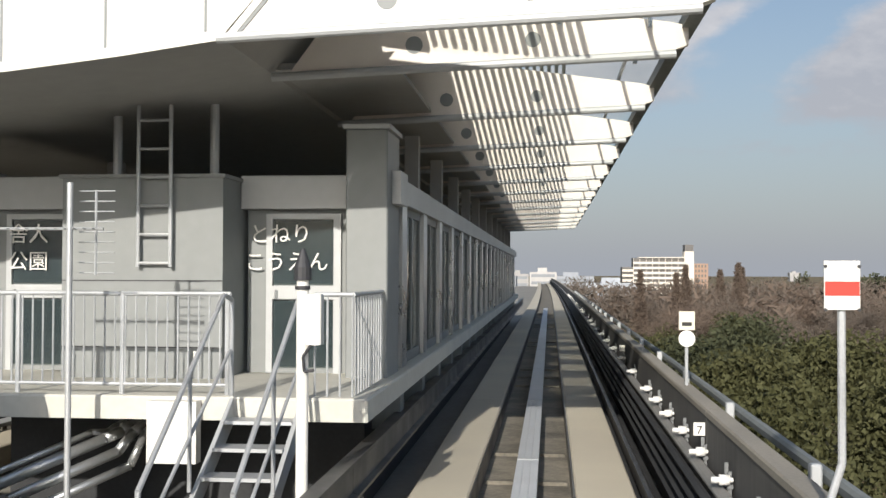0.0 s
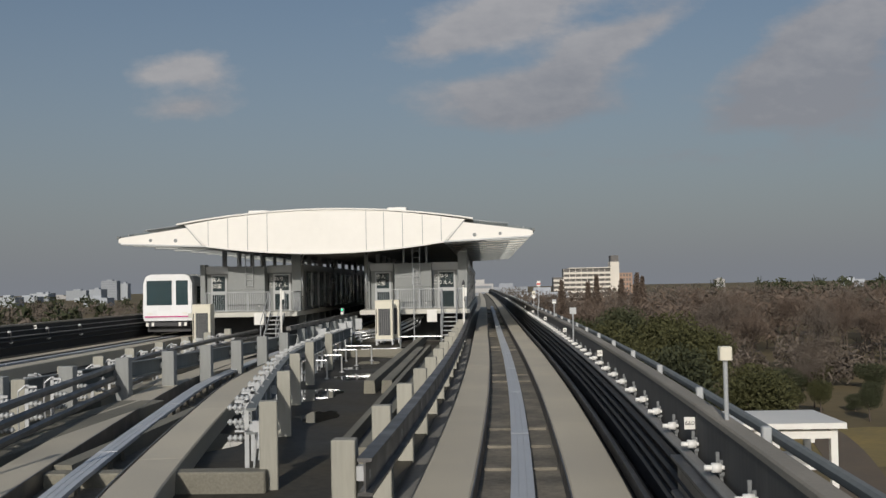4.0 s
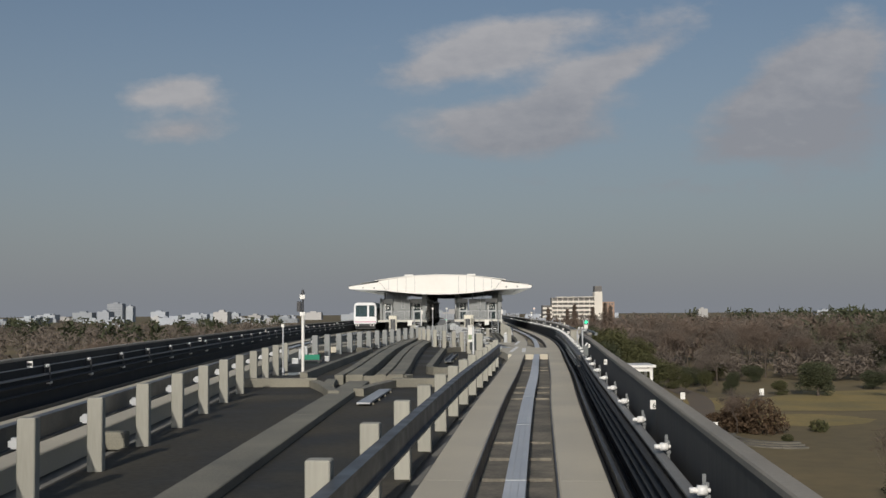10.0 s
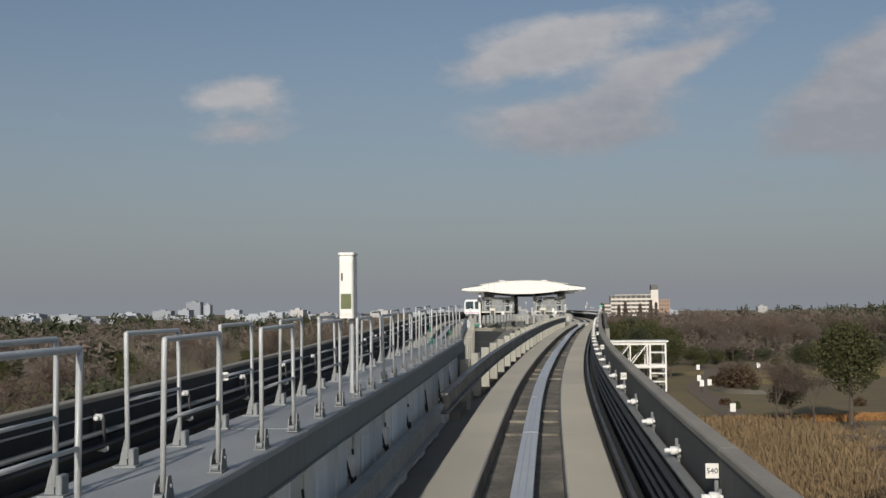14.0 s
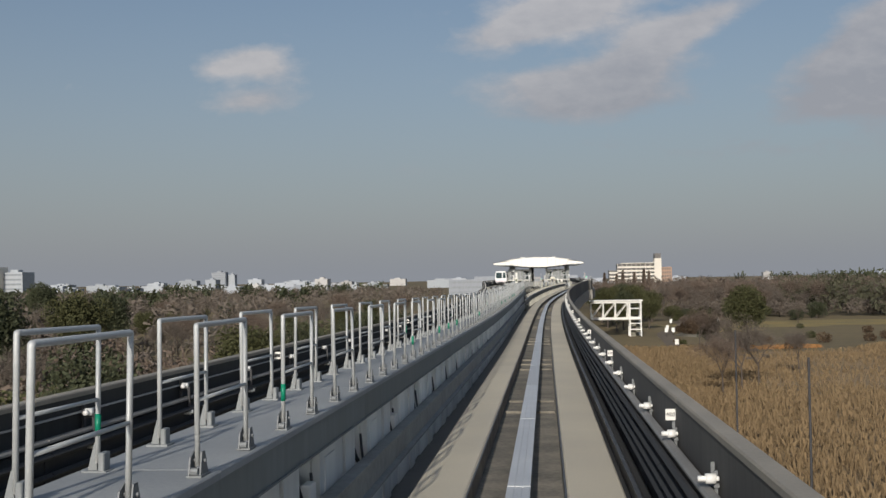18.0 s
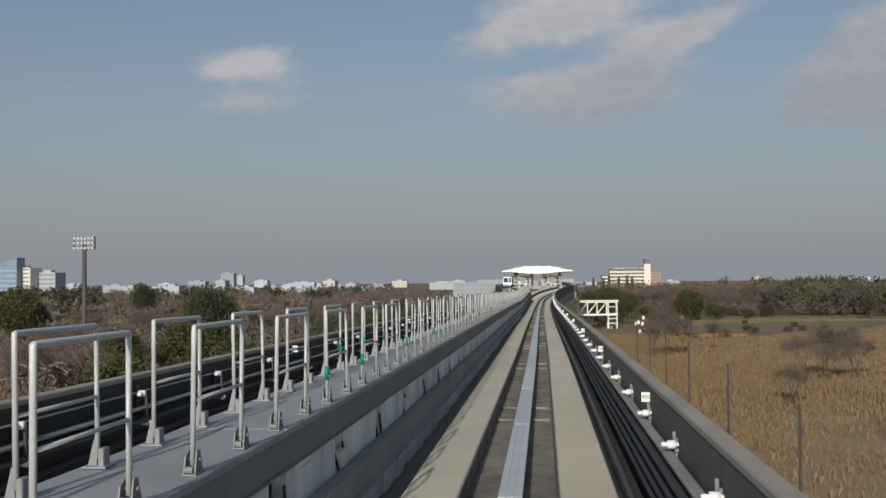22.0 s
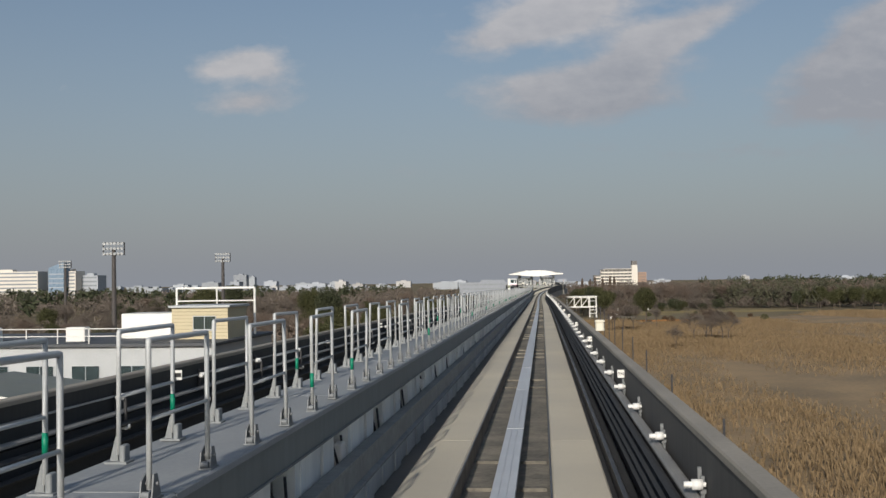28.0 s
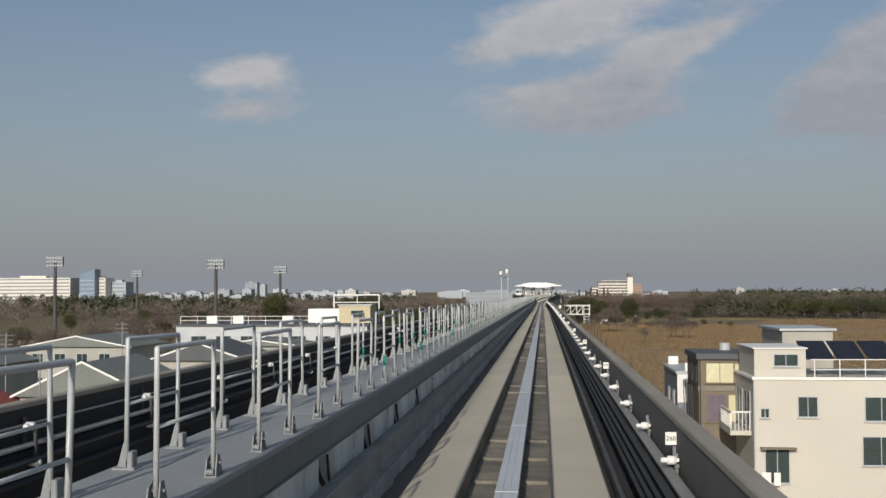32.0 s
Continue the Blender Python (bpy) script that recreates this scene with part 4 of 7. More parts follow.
protos = [(frame_proto("galvanised folding railing frame on the walkway edge", far),
           frame_proto("galvanised folding railing frame with green tape", far, GREENTAPE),
           frame_proto("galvanised folding railing frame with blue tape", far, BLUETAPE)) for far in (0, 1)]
phase = curve([(150, 1.91), (257, 1.91), (305, 1.91), (351, 0.78), (383, 0.15), (397, -0.55), (412, -1.46), (428, -2.58), (443, -3.22), (459, -3.66), (475, -4.17), (505, -5.43), (552, -6.88), (600, -8.0)])   # the frames stand closer together further on
rf = random.Random(3)
used = set()
for row, dx in ((0, 0.135), (1, -0.48)):
    for i in range(-1, 172):
        s = 237.64 + i * 2.0125 + row * 1.18
        s += phase(s)
        if s + 1 > W1:
            break
        pick = protos[row][0 if rf.random() < 0.70 and i > 2 else (1 if rf.random() < 0.93 and i != 1 else 2)]
        m = on(mid, s, dx, ZW + rise(s) + 0.02) @ pose(0, 0, 0, rf.uniform(-0.4, 0.4), rf.uniform(-1.2, 1.2), rf.uniform(-0.5, 0.5))
        if pick.name in used:
            copy_thing(pick, m)
        else:
            used.add(pick.name)
            pick.matrix_basis = m


# cabinets on poles, twin antenna mast
def pole_cabinet(s, label):
    c = thing("pole_cabinet", label, "cabinet", group="pole cabinets")
    c.matrix_basis = on(mid, s, -0.03, ZW + rise(s) + 0.02)
    part("pole", Mesh().bar((0.03, 0.05, 0), (0.03, 0.05, 0.85), 0.028, 10), GALV, c)
    b = part("box", Mesh().box(-0.075, 0.075, -0.12, 0.16, 0.80, 1.47, 0.012), PAINT, c, "cream enamel cabinet box")
    part("lid", Mesh().box(-0.085, 0.085, -0.13, 0.17, 1.471, 1.50, 0.01), PAINT, b)
    part("door", Mesh().box(-0.062, 0.062, -0.13, -0.121, 0.84, 1.43), PAINT, b)
    part("sticker", Mesh().box(-0.055, 0.055, -0.135, -0.131, 0.90, 1.06), material("olive_label", (0.16, 0.18, 0.09)), b, "olive label panel")
    part("handle", Mesh().box(-0.05, -0.035, -0.142, -0.131, 1.2, 1.28), DARKMETAL, b)


pole_cabinet(385.8, "cream cabinet box on a pole beside the walkway")
pole_cabinet(543.2, "cream cabinet box on a pole beside the walkway")
ant = thing("antenna_mast", "twin pale steel poles with two white radomes", "antenna", at=(-2.05, 315.8, ZW + ZP(315.8) + 0.02))
part("pole", Mesh().bar((0, 0, 0), (0, 0, 2.15), 0.034, 12), GALV, ant)
part("pole", Mesh().bar((0.36, 0.9, 0), (0.36, 0.9, 2.25), 0.034, 12), GALV, ant)
part("cross_arm", Mesh().bar((0, 0, 2.1), (0.36, 0.9, 2.16), 0.018, 8), GALV, ant)
part("cable", Mesh().path([(0.02, -0.04, 2.25), (0.05, 0.0, 2.05), (0.2, 0.45, 2.12), (0.34, 0.85, 2.2)], 0.012), DARKMETAL, ant)
part("radome", Mesh().box(-0.12, 0.06, -0.09, 0.09, 2.28, 2.48, 0.03), CREAM, ant, "cream square radome")
part("radome", Mesh().bar((0.30, 0.9, 2.34), (0.30, 0.9, 2.58), 0.095, 16).bar((0.30, 0.9, 2.58), (0.30, 0.9, 2.63), 0.095, 16, 0.05), PAINT, ant, "white rounded radome", True)
for z in (2.2, 2.25):
    part("clamp", Mesh().bar((-0.03, 0, z), (-0.03, 0, z + 0.05), 0.03, 8), DARKMETAL, ant)
box_r = thing("trackside_box", "cream rounded equipment box on the parapet", "box", at=(1.80, 340.6, 1.10 + ZP(340.6)))
part("body", Mesh().box(-0.1, 0.1, -0.1, 0.1, 0.0, 0.2, 0.03), CREAM, box_r)
part("lid", Mesh().box(-0.115, 0.115, -0.115, 0.115, 0.201, 0.25, 0.03), CREAM, box_r)


# ---- signs, signals and masts ----
def sign_post(x, y, top, label, kinked=False):
    p = thing("trackside_sign", label, "sign", at=(x, y, 1.1), group="trackside signs")
    h = top - 1.1
    pts = [(0, 0, -0.5), (0, 0, 0.12), (0.05, 0, 0.28), (0.05, 0, h)] if kinked else [(0, 0, -0.5), (0, 0, h)]
    part("post", Mesh().path(pts, 0.019, 10), GALV, p)
    return p, h


p, h = sign_post(7.80, 695.7, 2.19, "white rectangular trackside sign with a red band", True)
part("board", Mesh().box(-0.035, 0.125, -0.035, -0.025, h - 0.10, h + 0.125), PAINT, p)
part("red_band", Mesh().box(-0.032, 0.122, -0.039, -0.035, h - 0.035, h + 0.03), RED, p, "red band")
for x in (-0.03, 0.12):
    for z in (-0.1, 0.1):
        part("bolt", Mesh().bar((x, -0.036, h + z), (x, -0.043, h + z), 0.008, 8), DARKMETAL, p)
p, h = sign_post(7.92, 702.0, 1.80, "square and round white trackside signs on one post")
part("board", Mesh().box(-0.08, 0.08, -0.035, -0.025, h - 0.13, h + 0.06), CREAM, p)
part("mark", Mesh().box(-0.05, 0.05, -0.039, -0.036, h - 0.09, h - 0.05), INK, p)
part("disc", Mesh().bar((0, -0.035, h - 0.22), (0, -0.025, h - 0.22), 0.085, 20), PAINT, p)
p, h = sign_post(7.9, 686.6, 1.62, "pale square trackside sign seen from its front")
part("board", Mesh().box(-0.07, 0.07, -0.035, -0.025, h - 0.09, h + 0.05), LIGHTPANEL, p)
part("inset", Mesh().box(-0.05, 0.05, -0.04, -0.036, h - 0.07, h - 0.02), PAINT, p)
p, h = sign_post(7.75, 677.0, 1.55, "small square trackside sign on a post")
part("board", Mesh().box(-0.08, 0.08, -0.035, -0.025, h - 0.1, h + 0.06), LIGHTPANEL, p)
for y, top in ((658.8, 1.63), (651.4, 1.22)):
    p, h = sign_post(XR(y) + 1.67, y, top, "small cream marker on a parapet post")
    part("board", Mesh().box(-0.05, 0.05, -0.05, 0.05, h - 0.05, h + 0.06, 0.01), CREAM, p)


def signal(x, y, top, label, colour=None, base=-0.33, face=1):
    g = thing("signal", label, "signal", at=(x, y, base), group="signals")
    h = top - base
    part("pole", Mesh().path([(-0.12, 0, 0), (-0.12, 0, h - 0.36), (0.0, 0, h - 0.36), (0.0, 0, h - 0.17)], 0.032, 12), GALV, g)
    b = part("head", Mesh().box(-0.085, 0.085, -0.06, 0.08, h - 0.165, h, 0.012), DARKMETAL if not colour else LIGHTPANEL, g, "signal head")
    part("bezel", Mesh().box(-0.068, 0.068, -0.066, -0.061, h - 0.15, h - 0.015), DARKMETAL, b, "black lamp plate")
    part("lens", Mesh().bar((0, -0.067, h - 0.082), (0, -0.085, h - 0.082), 0.05, 18), colour or DARKMETAL, b)
    part("lens_core", Mesh().bar((0, -0.086, h - 0.082), (0, -0.09, h - 0.082), 0.024, 14), DARKMETAL, b, "dark lamp middle")
    part("box", Mesh().box(-0.06, 0.06, -0.05, 0.05, h - 0.30, h - 0.175, 0.01), PAINT, g, "white junction box")
    part("base", Mesh().box(-0.14, 0.14, -0.14, 0.14, 0, 0.04), GALV, g)


signal(5.59, 623.4, 1.69, "green-lit signal head on a grey post", GREENLAMP)
signal(-1.01, 700.5, 1.24, "green-lit signal at the end of the middle track", GREENLAMP)
mast = thing("signal_mast", "tall white mast with dark signal lamps", "signal", at=(-4.7, 628.2, -0.33))
part("pole", Mesh().bar((0, 0, 0), (0, 0, 2.2), 0.06, 12), PAINT, mast, "white painted pole")
part("pole_top", Mesh().bar((0, 0, 2.2), (0, 0, 3.1), 0.035, 12), DARKMETAL, mast)
part("lamp", Mesh().bar((0, 0, 3.02), (0, 0, 3.2), 0.08, 12, 0.03), DARKMETAL, mast, "dark lamp cap")
part("lamp_box", Mesh().box(-0.22, -0.06, -0.1, 0.1, 2.35, 2.75, 0.02), DARKMETAL, mast)
part("box", Mesh().box(-0.1, 0.1, -0.12, 0.0, 2.2, 2.34, 0.01), PAINT, mast)
part("box", Mesh().box(-0.1, 0.1, -0.12, 0.0, 2.84, 3.0, 0.01), PAINT, mast)
for x, y, t in ((-5.6, 629.0, 1.5), (-0.9, 659.5, 2.2), (0.0, 660.8, 2.2)):
    c = thing("camera_pole", "slim grey pole with a small white camera box", "pole", at=(x, y, -0.33), group="camera poles")
    part("pole", Mesh().bar((0, 0, 0), (0, 0, t + 0.3), 0.032, 10), GALV, c)
    part("foot", Mesh().bar((0, 0, 0), (0, 0, 0.18), 0.07, 10, 0.035), GALV, c)
    part("box", Mesh().box(-0.06, 0.06, -0.08, 0.08, t + 0.25, t + 0.38, 0.01), PAINT, c)
cab = thing("equipment_cabinet", "tall white equipment cabinet on a grey post", "cabinet", at=(1.7, 627.6, -0.33))
part("post", Mesh().box(0.07, 0.135, -0.04, 0.06, 0, 1.76), GALV, cab)
part("body", Mesh().box(-0.09, 0.068, -0.1, 0.1, 1.18, 1.76, 0.012), PAINT, cab)
part("lid", Mesh().box(-0.105, 0.083, -0.12, 0.12, 1.761, 1.80, 0.01), PAINT, cab)
part("label_panel", Mesh().box(-0.08, 0.055, -0.106, -0.101, 1.27, 1.45), material("pale_green_label", (0.3, 0.36, 0.22)), cab)
for x, y, h in ((-6.5, 640.8, 0.66), (-6.43, 638.5, 0.6), (-6.9, 637.6, 0.62), (-7.0, 635.2, 0.6)):
    c = thing("short_post", "short grey steel post with a flat head", "post", at=(x, y, -0.33), group="short posts")
    part("post", Mesh().box(-0.07, 0.07, -0.07, 0.07, 0.02, h, 0.01), LIGHTPANEL, c)
    part("head", Mesh().box(-0.2, 0.2, -0.05, 0.05, h, h + 0.035), DARKMETAL, c, "dark flat head")
    part("base", Mesh().box(-0.13, 0.13, -0.13, 0.13, 0, 0.02), DARKMETAL, c)
crate = thing("tool_crate", "green steel crate on a dark trolley", "crate", at=(-5.75, 637.4, -0.33))
part("trolley", Mesh().box(-0.6, 0.55, -0.3, 0.3, 0.08, 0.14).box(-0.5, -0.38, -0.3, 0.3, 0, 0.08).box(0.35, 0.47, -0.3, 0.3, 0, 0.08), DARKMETAL, crate, "dark steel trolley")
part("crate", Mesh().box(-0.45, 0.42, -0.22, -0.19, 0.14, 0.36).box(-0.45, 0.42, 0.19, 0.22, 0.14, 0.36).box(-0.45, -0.42, -0.19, 0.19, 0.14, 0.36).box(0.39, 0.42, -0.19, 0.19, 0.14, 0.36).box(-0.45, 0.42, -0.19, 0.19, 0.14, 0.16), GREENTAPE, crate)
for x, y, w, h in ((-6.3, 636.3, 0.3, 0.22), (-6.05, 639.6, 0.25, 0.3), (-5.2, 638.9, 0.22, 0.2), (-6.9, 633.6, 0.4, 0.25)):
    b = thing("cable_box", "pale cable box on the slab beside the crate", "box", at=(x, y, -0.33), group="cable boxes")
    part("body", Mesh().box(-w / 2, w / 2, -0.12, 0.12, 0, h, 0.015), LIGHTPANEL, b)
    part("lid", Mesh().box(-w / 2 - 0.01, w / 2 + 0.01, -0.13, 0.13, h + 0.001, h + 0.03, 0.008), PAINT, b)
ped = thing("lamp_pedestal", "grey steel pedestal with a small white lamp", "lamp", at=(3.86, 657.1, -0.33))
part("base", Mesh().box(-0.26, 0.26, -0.2, 0.2, 0, 0.1, 0.02), LIGHTPANEL, ped)
part("column", Mesh().box(-0.11, 0.11, -0.05, 0.05, 0.1, 0.86, 0.01), LIGHTPANEL, ped)
part("web", Mesh().side([(0.05, 0.1), (0.19, 0.1), (0.06, 0.75), (0.05, 0.75)], -0.015, 0.015), LIGHTPANEL, ped)
part("lamp", Mesh().box(-0.07, 0.07, -0.09, 0.05, 0.87, 0.95, 0.02), WHITE, ped, "white lamp")
tb = thing("point_box", "grey box in the trough beside the plate", "box", at=(1.39, 657.7, -0.24))
part("body", Mesh().box(-0.1, 0.1, -0.14, 0.14, 0, 0.22, 0.02), LIGHTPANEL, tb)
ladder = thing("steel_grating", "long grey steel grating panel lying on the slab", "grating", at=(-0.86, 616.2, -0.34), rz=-2)
part("panel", Mesh().box(-0.17, 0.17, -2.4, 2.4, 0.05, 0.09), GALV, ladder)
for y in (-2, -0.7, 0.7, 2):
    part("sleeper", Mesh().box(-0.22, 0.22, y - 0.05, y + 0.05, 0.0, 0.05), BEAM, ladder)
net = thing("cable_tray", "long grey steel cable tray lying on blocks", "tray", at=(0.78, 638.8, -0.33), rz=-1.5)
part("tray", Mesh().box(-0.12, 0.12, -4, 4, 0.1, 0.12).box(-0.14, -0.12, -4, 4, 0.1, 0.22).box(0.12, 0.14, -4, 4, 0.1, 0.22), FOOT, net)
for y in (-2.5, 0, 2.5):
    part("leg", Mesh().box(-0.2, 0.2, y - 0.05, y + 0.05, 0, 0.1), BEAM, net)


def bent_pipe(x, y, w, h, rz=0, base=-0.33):
    p = thing("guard_pipe", "bent stainless guard pipe standing on the slab", "guard rail", at=(x, y, base), group="guard pipes", rz=rz)
    part("pipe", Mesh().path([(0, 0, 0), (0, 0, h), (w, 0, h), (w, 0, 0)], 0.03, 10), STEEL, p)
    for q in (0, w):
        part("flange", Mesh().bar((q, 0, 0), (q, 0, 0.03), 0.07, 10), STEEL, p)


for x, y, w in ((0.42, 680.3, 0.75), (0.5, 682.6, 0.78), (0.6, 685.2, 0.82), (0.8, 687.4, 0.88)):
    bent_pipe(x, y, w, 0.52)

low = thing("guard_pipe", "bent stainless pipe crossing the slab", "guard rail", at=(0, 690.8, 0), group="guard pipes")
part("pipe", Mesh().path([(0.95, 0, -0.12), (2.42, 0, -0.12), (2.42, 0, 0.32), (3.95, 0, 0.32), (3.95, 0, -0.2)], 0.028, 10), STEEL, low)
for x in (1.3, 2.0):
    part("saddle", Mesh().box(x - 0.05, x + 0.05, -0.06, 0.06, -0.33, -0.11), GALV, low)
lt = thing("cable_trough", "long dark concrete cable trough on the slab", "trough", group="yard troughs")
part("side", Mesh().box(3.42, 3.54, 665.2, 691, -0.33, -0.02), BEAM, lt)
part("side", Mesh().box(3.78, 3.92, 665.2, 691, -0.33, -0.02), BEAM, lt)
part("bed", Mesh().box(3.54, 3.78, 665.2, 691, -0.33, -0.22), DARKMETAL, lt)
kp = thing("drain_pipe", "silver pipe lying along the kerb", "pipe")
part("pipe", sweep(XC, 668, 690, [(1.93, -0.24), (1.97, -0.28), (2.01, -0.24), (1.97, -0.20)]), STEEL, kp)
# grey guide posts of the middle track before the platforms, with the boxes they carry
gp = thing("guide_post", "grey steel guide post with a flared foot", "post", group="middle guide posts")
part("post", Mesh().box(-0.13, 0.13, -0.1, 0.1, -0.36, 0.86, 0.012), GIRDER, gp)
part("gusset", Mesh().prism([(-0.3, -0.36), (-0.13, -0.36), (-0.13, 0.7)], -0.03, 0.03), LIGHTPANEL, gp, "pale tapered gusset")
for k, y in enumerate(np.arange(686.4, 703, 1.9)):
    m = pose(-0.55, float(y), 0)
    if k:
        copy_thing(gp, m)
    else:
        gp.matrix_basis = m
gb = thing("guide_rail", "dark guide beam on the grey posts of the middle track", "rail", kind="structure")
part("guide_beam", Mesh().box(-0.72, -0.58, 684.5, 704, 0.87, 1.0), RAIL, gb)
for y in (688.9, 694.6, 696.6, 700.3):
    b = thing("control_box", "grey control box mounted beside a guide post", "box", at=(-0.36, y, 0.25), group="control boxes")
    part("case", Mesh().box(-0.05, 0.3, -0.12, 0.12, 0, 0.5, 0.015), LIGHTPANEL, b)
    part("conduit", Mesh().path([(0.1, 0, 0), (0.1, 0, -0.25), (0.16, -0.05, -0.58)], 0.02), DARKMETAL, b)
    part("leg", Mesh().box(0.2, 0.24, 0.02, 0.06, -0.58, 0), GALV, b)

# outside cable trough and posts along the parapet near the station
tr = thing("cable_trough", "grey cable trough and pipe rail outside the parapet", "trough", kind="structure")
part("trough", sweep(XR, 648, 760, [(1.76, 0.45), (1.90, 0.45), (1.90, 0.60), (1.76, 0.60)]), GIRDER, tr)
part("trough_lid", sweep(XR, 648, 760, [(1.76, 0.60), (1.91, 0.60), (1.91, 0.63), (1.76, 0.63)]), GIRDER, tr)
part("pipe", sweep(XR, 639, 760, [(1.85, 1.05), (1.87, 1.03), (1.91, 1.03), (1.93, 1.05), (1.93, 1.09), (1.91, 1.11), (1.87, 1.11), (1.85, 1.09)]), GIRDER, tr, "grey pipe rail")
part("pipe", sweep(XR, 630, 638.8, [(2.34, 1.01), (2.46, 1.01), (2.46, 1.11), (2.34, 1.11)]), GIRDER, tr)
pp = Mesh().box(1.76, 1.83, -0.035, 0.035, 0.9, 1.16, 0.01).data("post")
for s in np.arange(649, 760, 3.0):
    o = part("post", pp, LIGHTPANEL, tr)
    o.matrix_basis = on(XR, float(s))

# twin lamp heads on the corner of the parapet niche, and drain pipes on its floor
hl = thing("lamp_post", "grey post with two round white lamp heads", "lamp", at=(5.60, 626.6, -0.36))
part("post", Mesh().bar((0, 0, 0), (0, 0, 1.62), 0.028, 10), GALV, hl)
part("arm", Mesh().bar((0, 0, 1.66), (0.2, 0, 1.66), 0.016, 8), GALV, hl)
part("base", Mesh().box(-0.08, 0.08, -0.08, 0.08, 0, 0.03), GALV, hl)
for x in (0.06, 0.18):
    part("lamp_head", Mesh().bar((x, -0.06, 1.72), (x, 0.06, 1.72), 0.042, 14, 0.03), WHITE, hl, "white round lamp head", True)
part("box", Mesh().box(0.0, 0.07, -0.06, 0.0, 1.36, 1.48, 0.01), LIGHTPANEL, hl)
jb = thing("junction_box", "grey trackside junction box on a bent pipe", "box", at=(4.93, 617.0, -0.36))
part("body", Mesh().box(-0.065, 0.065, -0.05, 0.05, 1.10, 1.38, 0.01), GIRDER, jb)
part("door", Mesh().box(-0.055, 0.055, -0.058, -0.051, 1.115, 1.365), GIRDER, jb)
part("pole", Mesh().bar((0, 0, 0), (0, 0, 1.10), 0.022, 10), GALV, jb)
part("cable_head", Mesh().bar((-0.03, 0, 1.38), (0.05, 0, 1.46), 0.02, 10), WHITE, jb, "white slanting cable head")
for y in (632.2, 633.9, 635.6):
    d = thing("drain_pipe", "grey bracketed drain pipe in the parapet niche", "pipe", at=(XR(y) + 1.62, y, 0.36), group="niche pipes")
    part("pipe", Mesh().bar((0, 0, 0), (0.45, 0, 0.02), 0.055, 10), GALV, d)
    for z in (-0.12, 0, 0.12):
        part("fin", Mesh().bar((0.45, 0, 0.02), (0.60, 0, z + 0.02), 0.018, 6), GALV, d)
ep = thing("end_post", "pale concrete end post of the crossover screen", "post", at=(2.1, 641.0, -0.36))
part("post", Mesh().box(-0.16, 0.16, -0.12, 0.12, 0, 1.26, 0.015), COLUMN, ep)
for z in (0.5, 0.9):
    part("bracket", Mesh().box(0.161, 0.30, -0.03, 0.03, z, z + 0.06), GALV, ep)

# ---- station ----
RC, RY0, RY1 = -1.6, 699.2, 745.0
roof = thing("station_roof", "white lens-shaped station roof with glazed side wings", "roof", kind="structure")


def arc(x0, z0, x1, z1, sag, n=12):
    return [(x0 + (x1 - x0) * i / n, z0 + (z1 - z0) * i / n + sag * (1 - (2 * i / n - 1) ** 2)) for i in range(n + 1)]


top = arc(6.3, 5.17, -6.3, 5.17, 0.55)
bot = arc(-5.45, 4.2, 5.45, 4.2, -0.42)
lens = [(RC + x, z) for x, z in bot + top]
part("front_fascia", Mesh().prism(lens, RY0, RY0 + 0.12), ROOFWHITE, roof, "bright white front fascia panel")
inner = [(RC + x * 0.985, 4.66 + (z - 4.66) * 0.97) for x, z in bot + top]
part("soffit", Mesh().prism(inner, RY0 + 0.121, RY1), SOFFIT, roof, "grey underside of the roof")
sheet = arc(6.75, 5.165, -6.75, 5.165, 0.565)
part("roof_sheet", Mesh().prism([(RC + x, z + 0.07) for x, z in sheet] + [(RC + x, z) for x, z in sheet[::-1]], RY0 - 0.05, RY1), PAINT, roof, "pale metal roof sheet")
for x in (-5.3, -4.4, -3.5, -2.6, 1.9, 2.7, 3.55, 4.45, 5.3):
    t = 5.17 + 0.55 * (1 - (x / 6.3) ** 2) - 0.04
    b = 4.2 - 0.42 * (1 - min(1, (x / 5.45) ** 2)) + 0.04
    part("panel_joint", Mesh().box(RC + x - 0.012, RC + x + 0.012, RY0 - 0.004, RY0, b, t), GREYPANEL, roof)
part("edge_trim", Mesh().prism([(RC + x, z - 0.05) for x, z in bot] + [(RC + x, z + 0.02) for x, z in bot[::-1]], RY0 - 0.02, RY0 - 0.005), PAINT, roof)
for sg in (-1, 1):
    part("edge_trim", Mesh().prism([(RC + sg * x, z) for x, z in ((5.45, 4.16), (5.52, 4.16), (6.37, 5.17), (6.29, 5.17))][::sg], RY0 - 0.02, RY0 - 0.005), PAINT, roof)
    part("edge_joint", Mesh().prism([(RC + sg * x, z) for x, z in ((5.52, 4.16), (5.56, 4.16), (6.41, 5.17), (6.37, 5.17))][::sg], RY0 - 0.012, RY0 - 0.003), GREYPANEL, roof, "grey shadow joint")
vent = Mesh().box(-0.45, 0.45, -0.4, 0.4, 0, 0.14, 0.03).data("roof_vent")
for x in (-3.3, 3.2):
    for y in (701.0, 716.0, 731.0):
        part("roof_vent", vent, PAINT, roof, "white roof ventilator", at=(RC + x, y, 5.18 + 0.58 * (1 - (x / 6.75) ** 2) + 0.1))

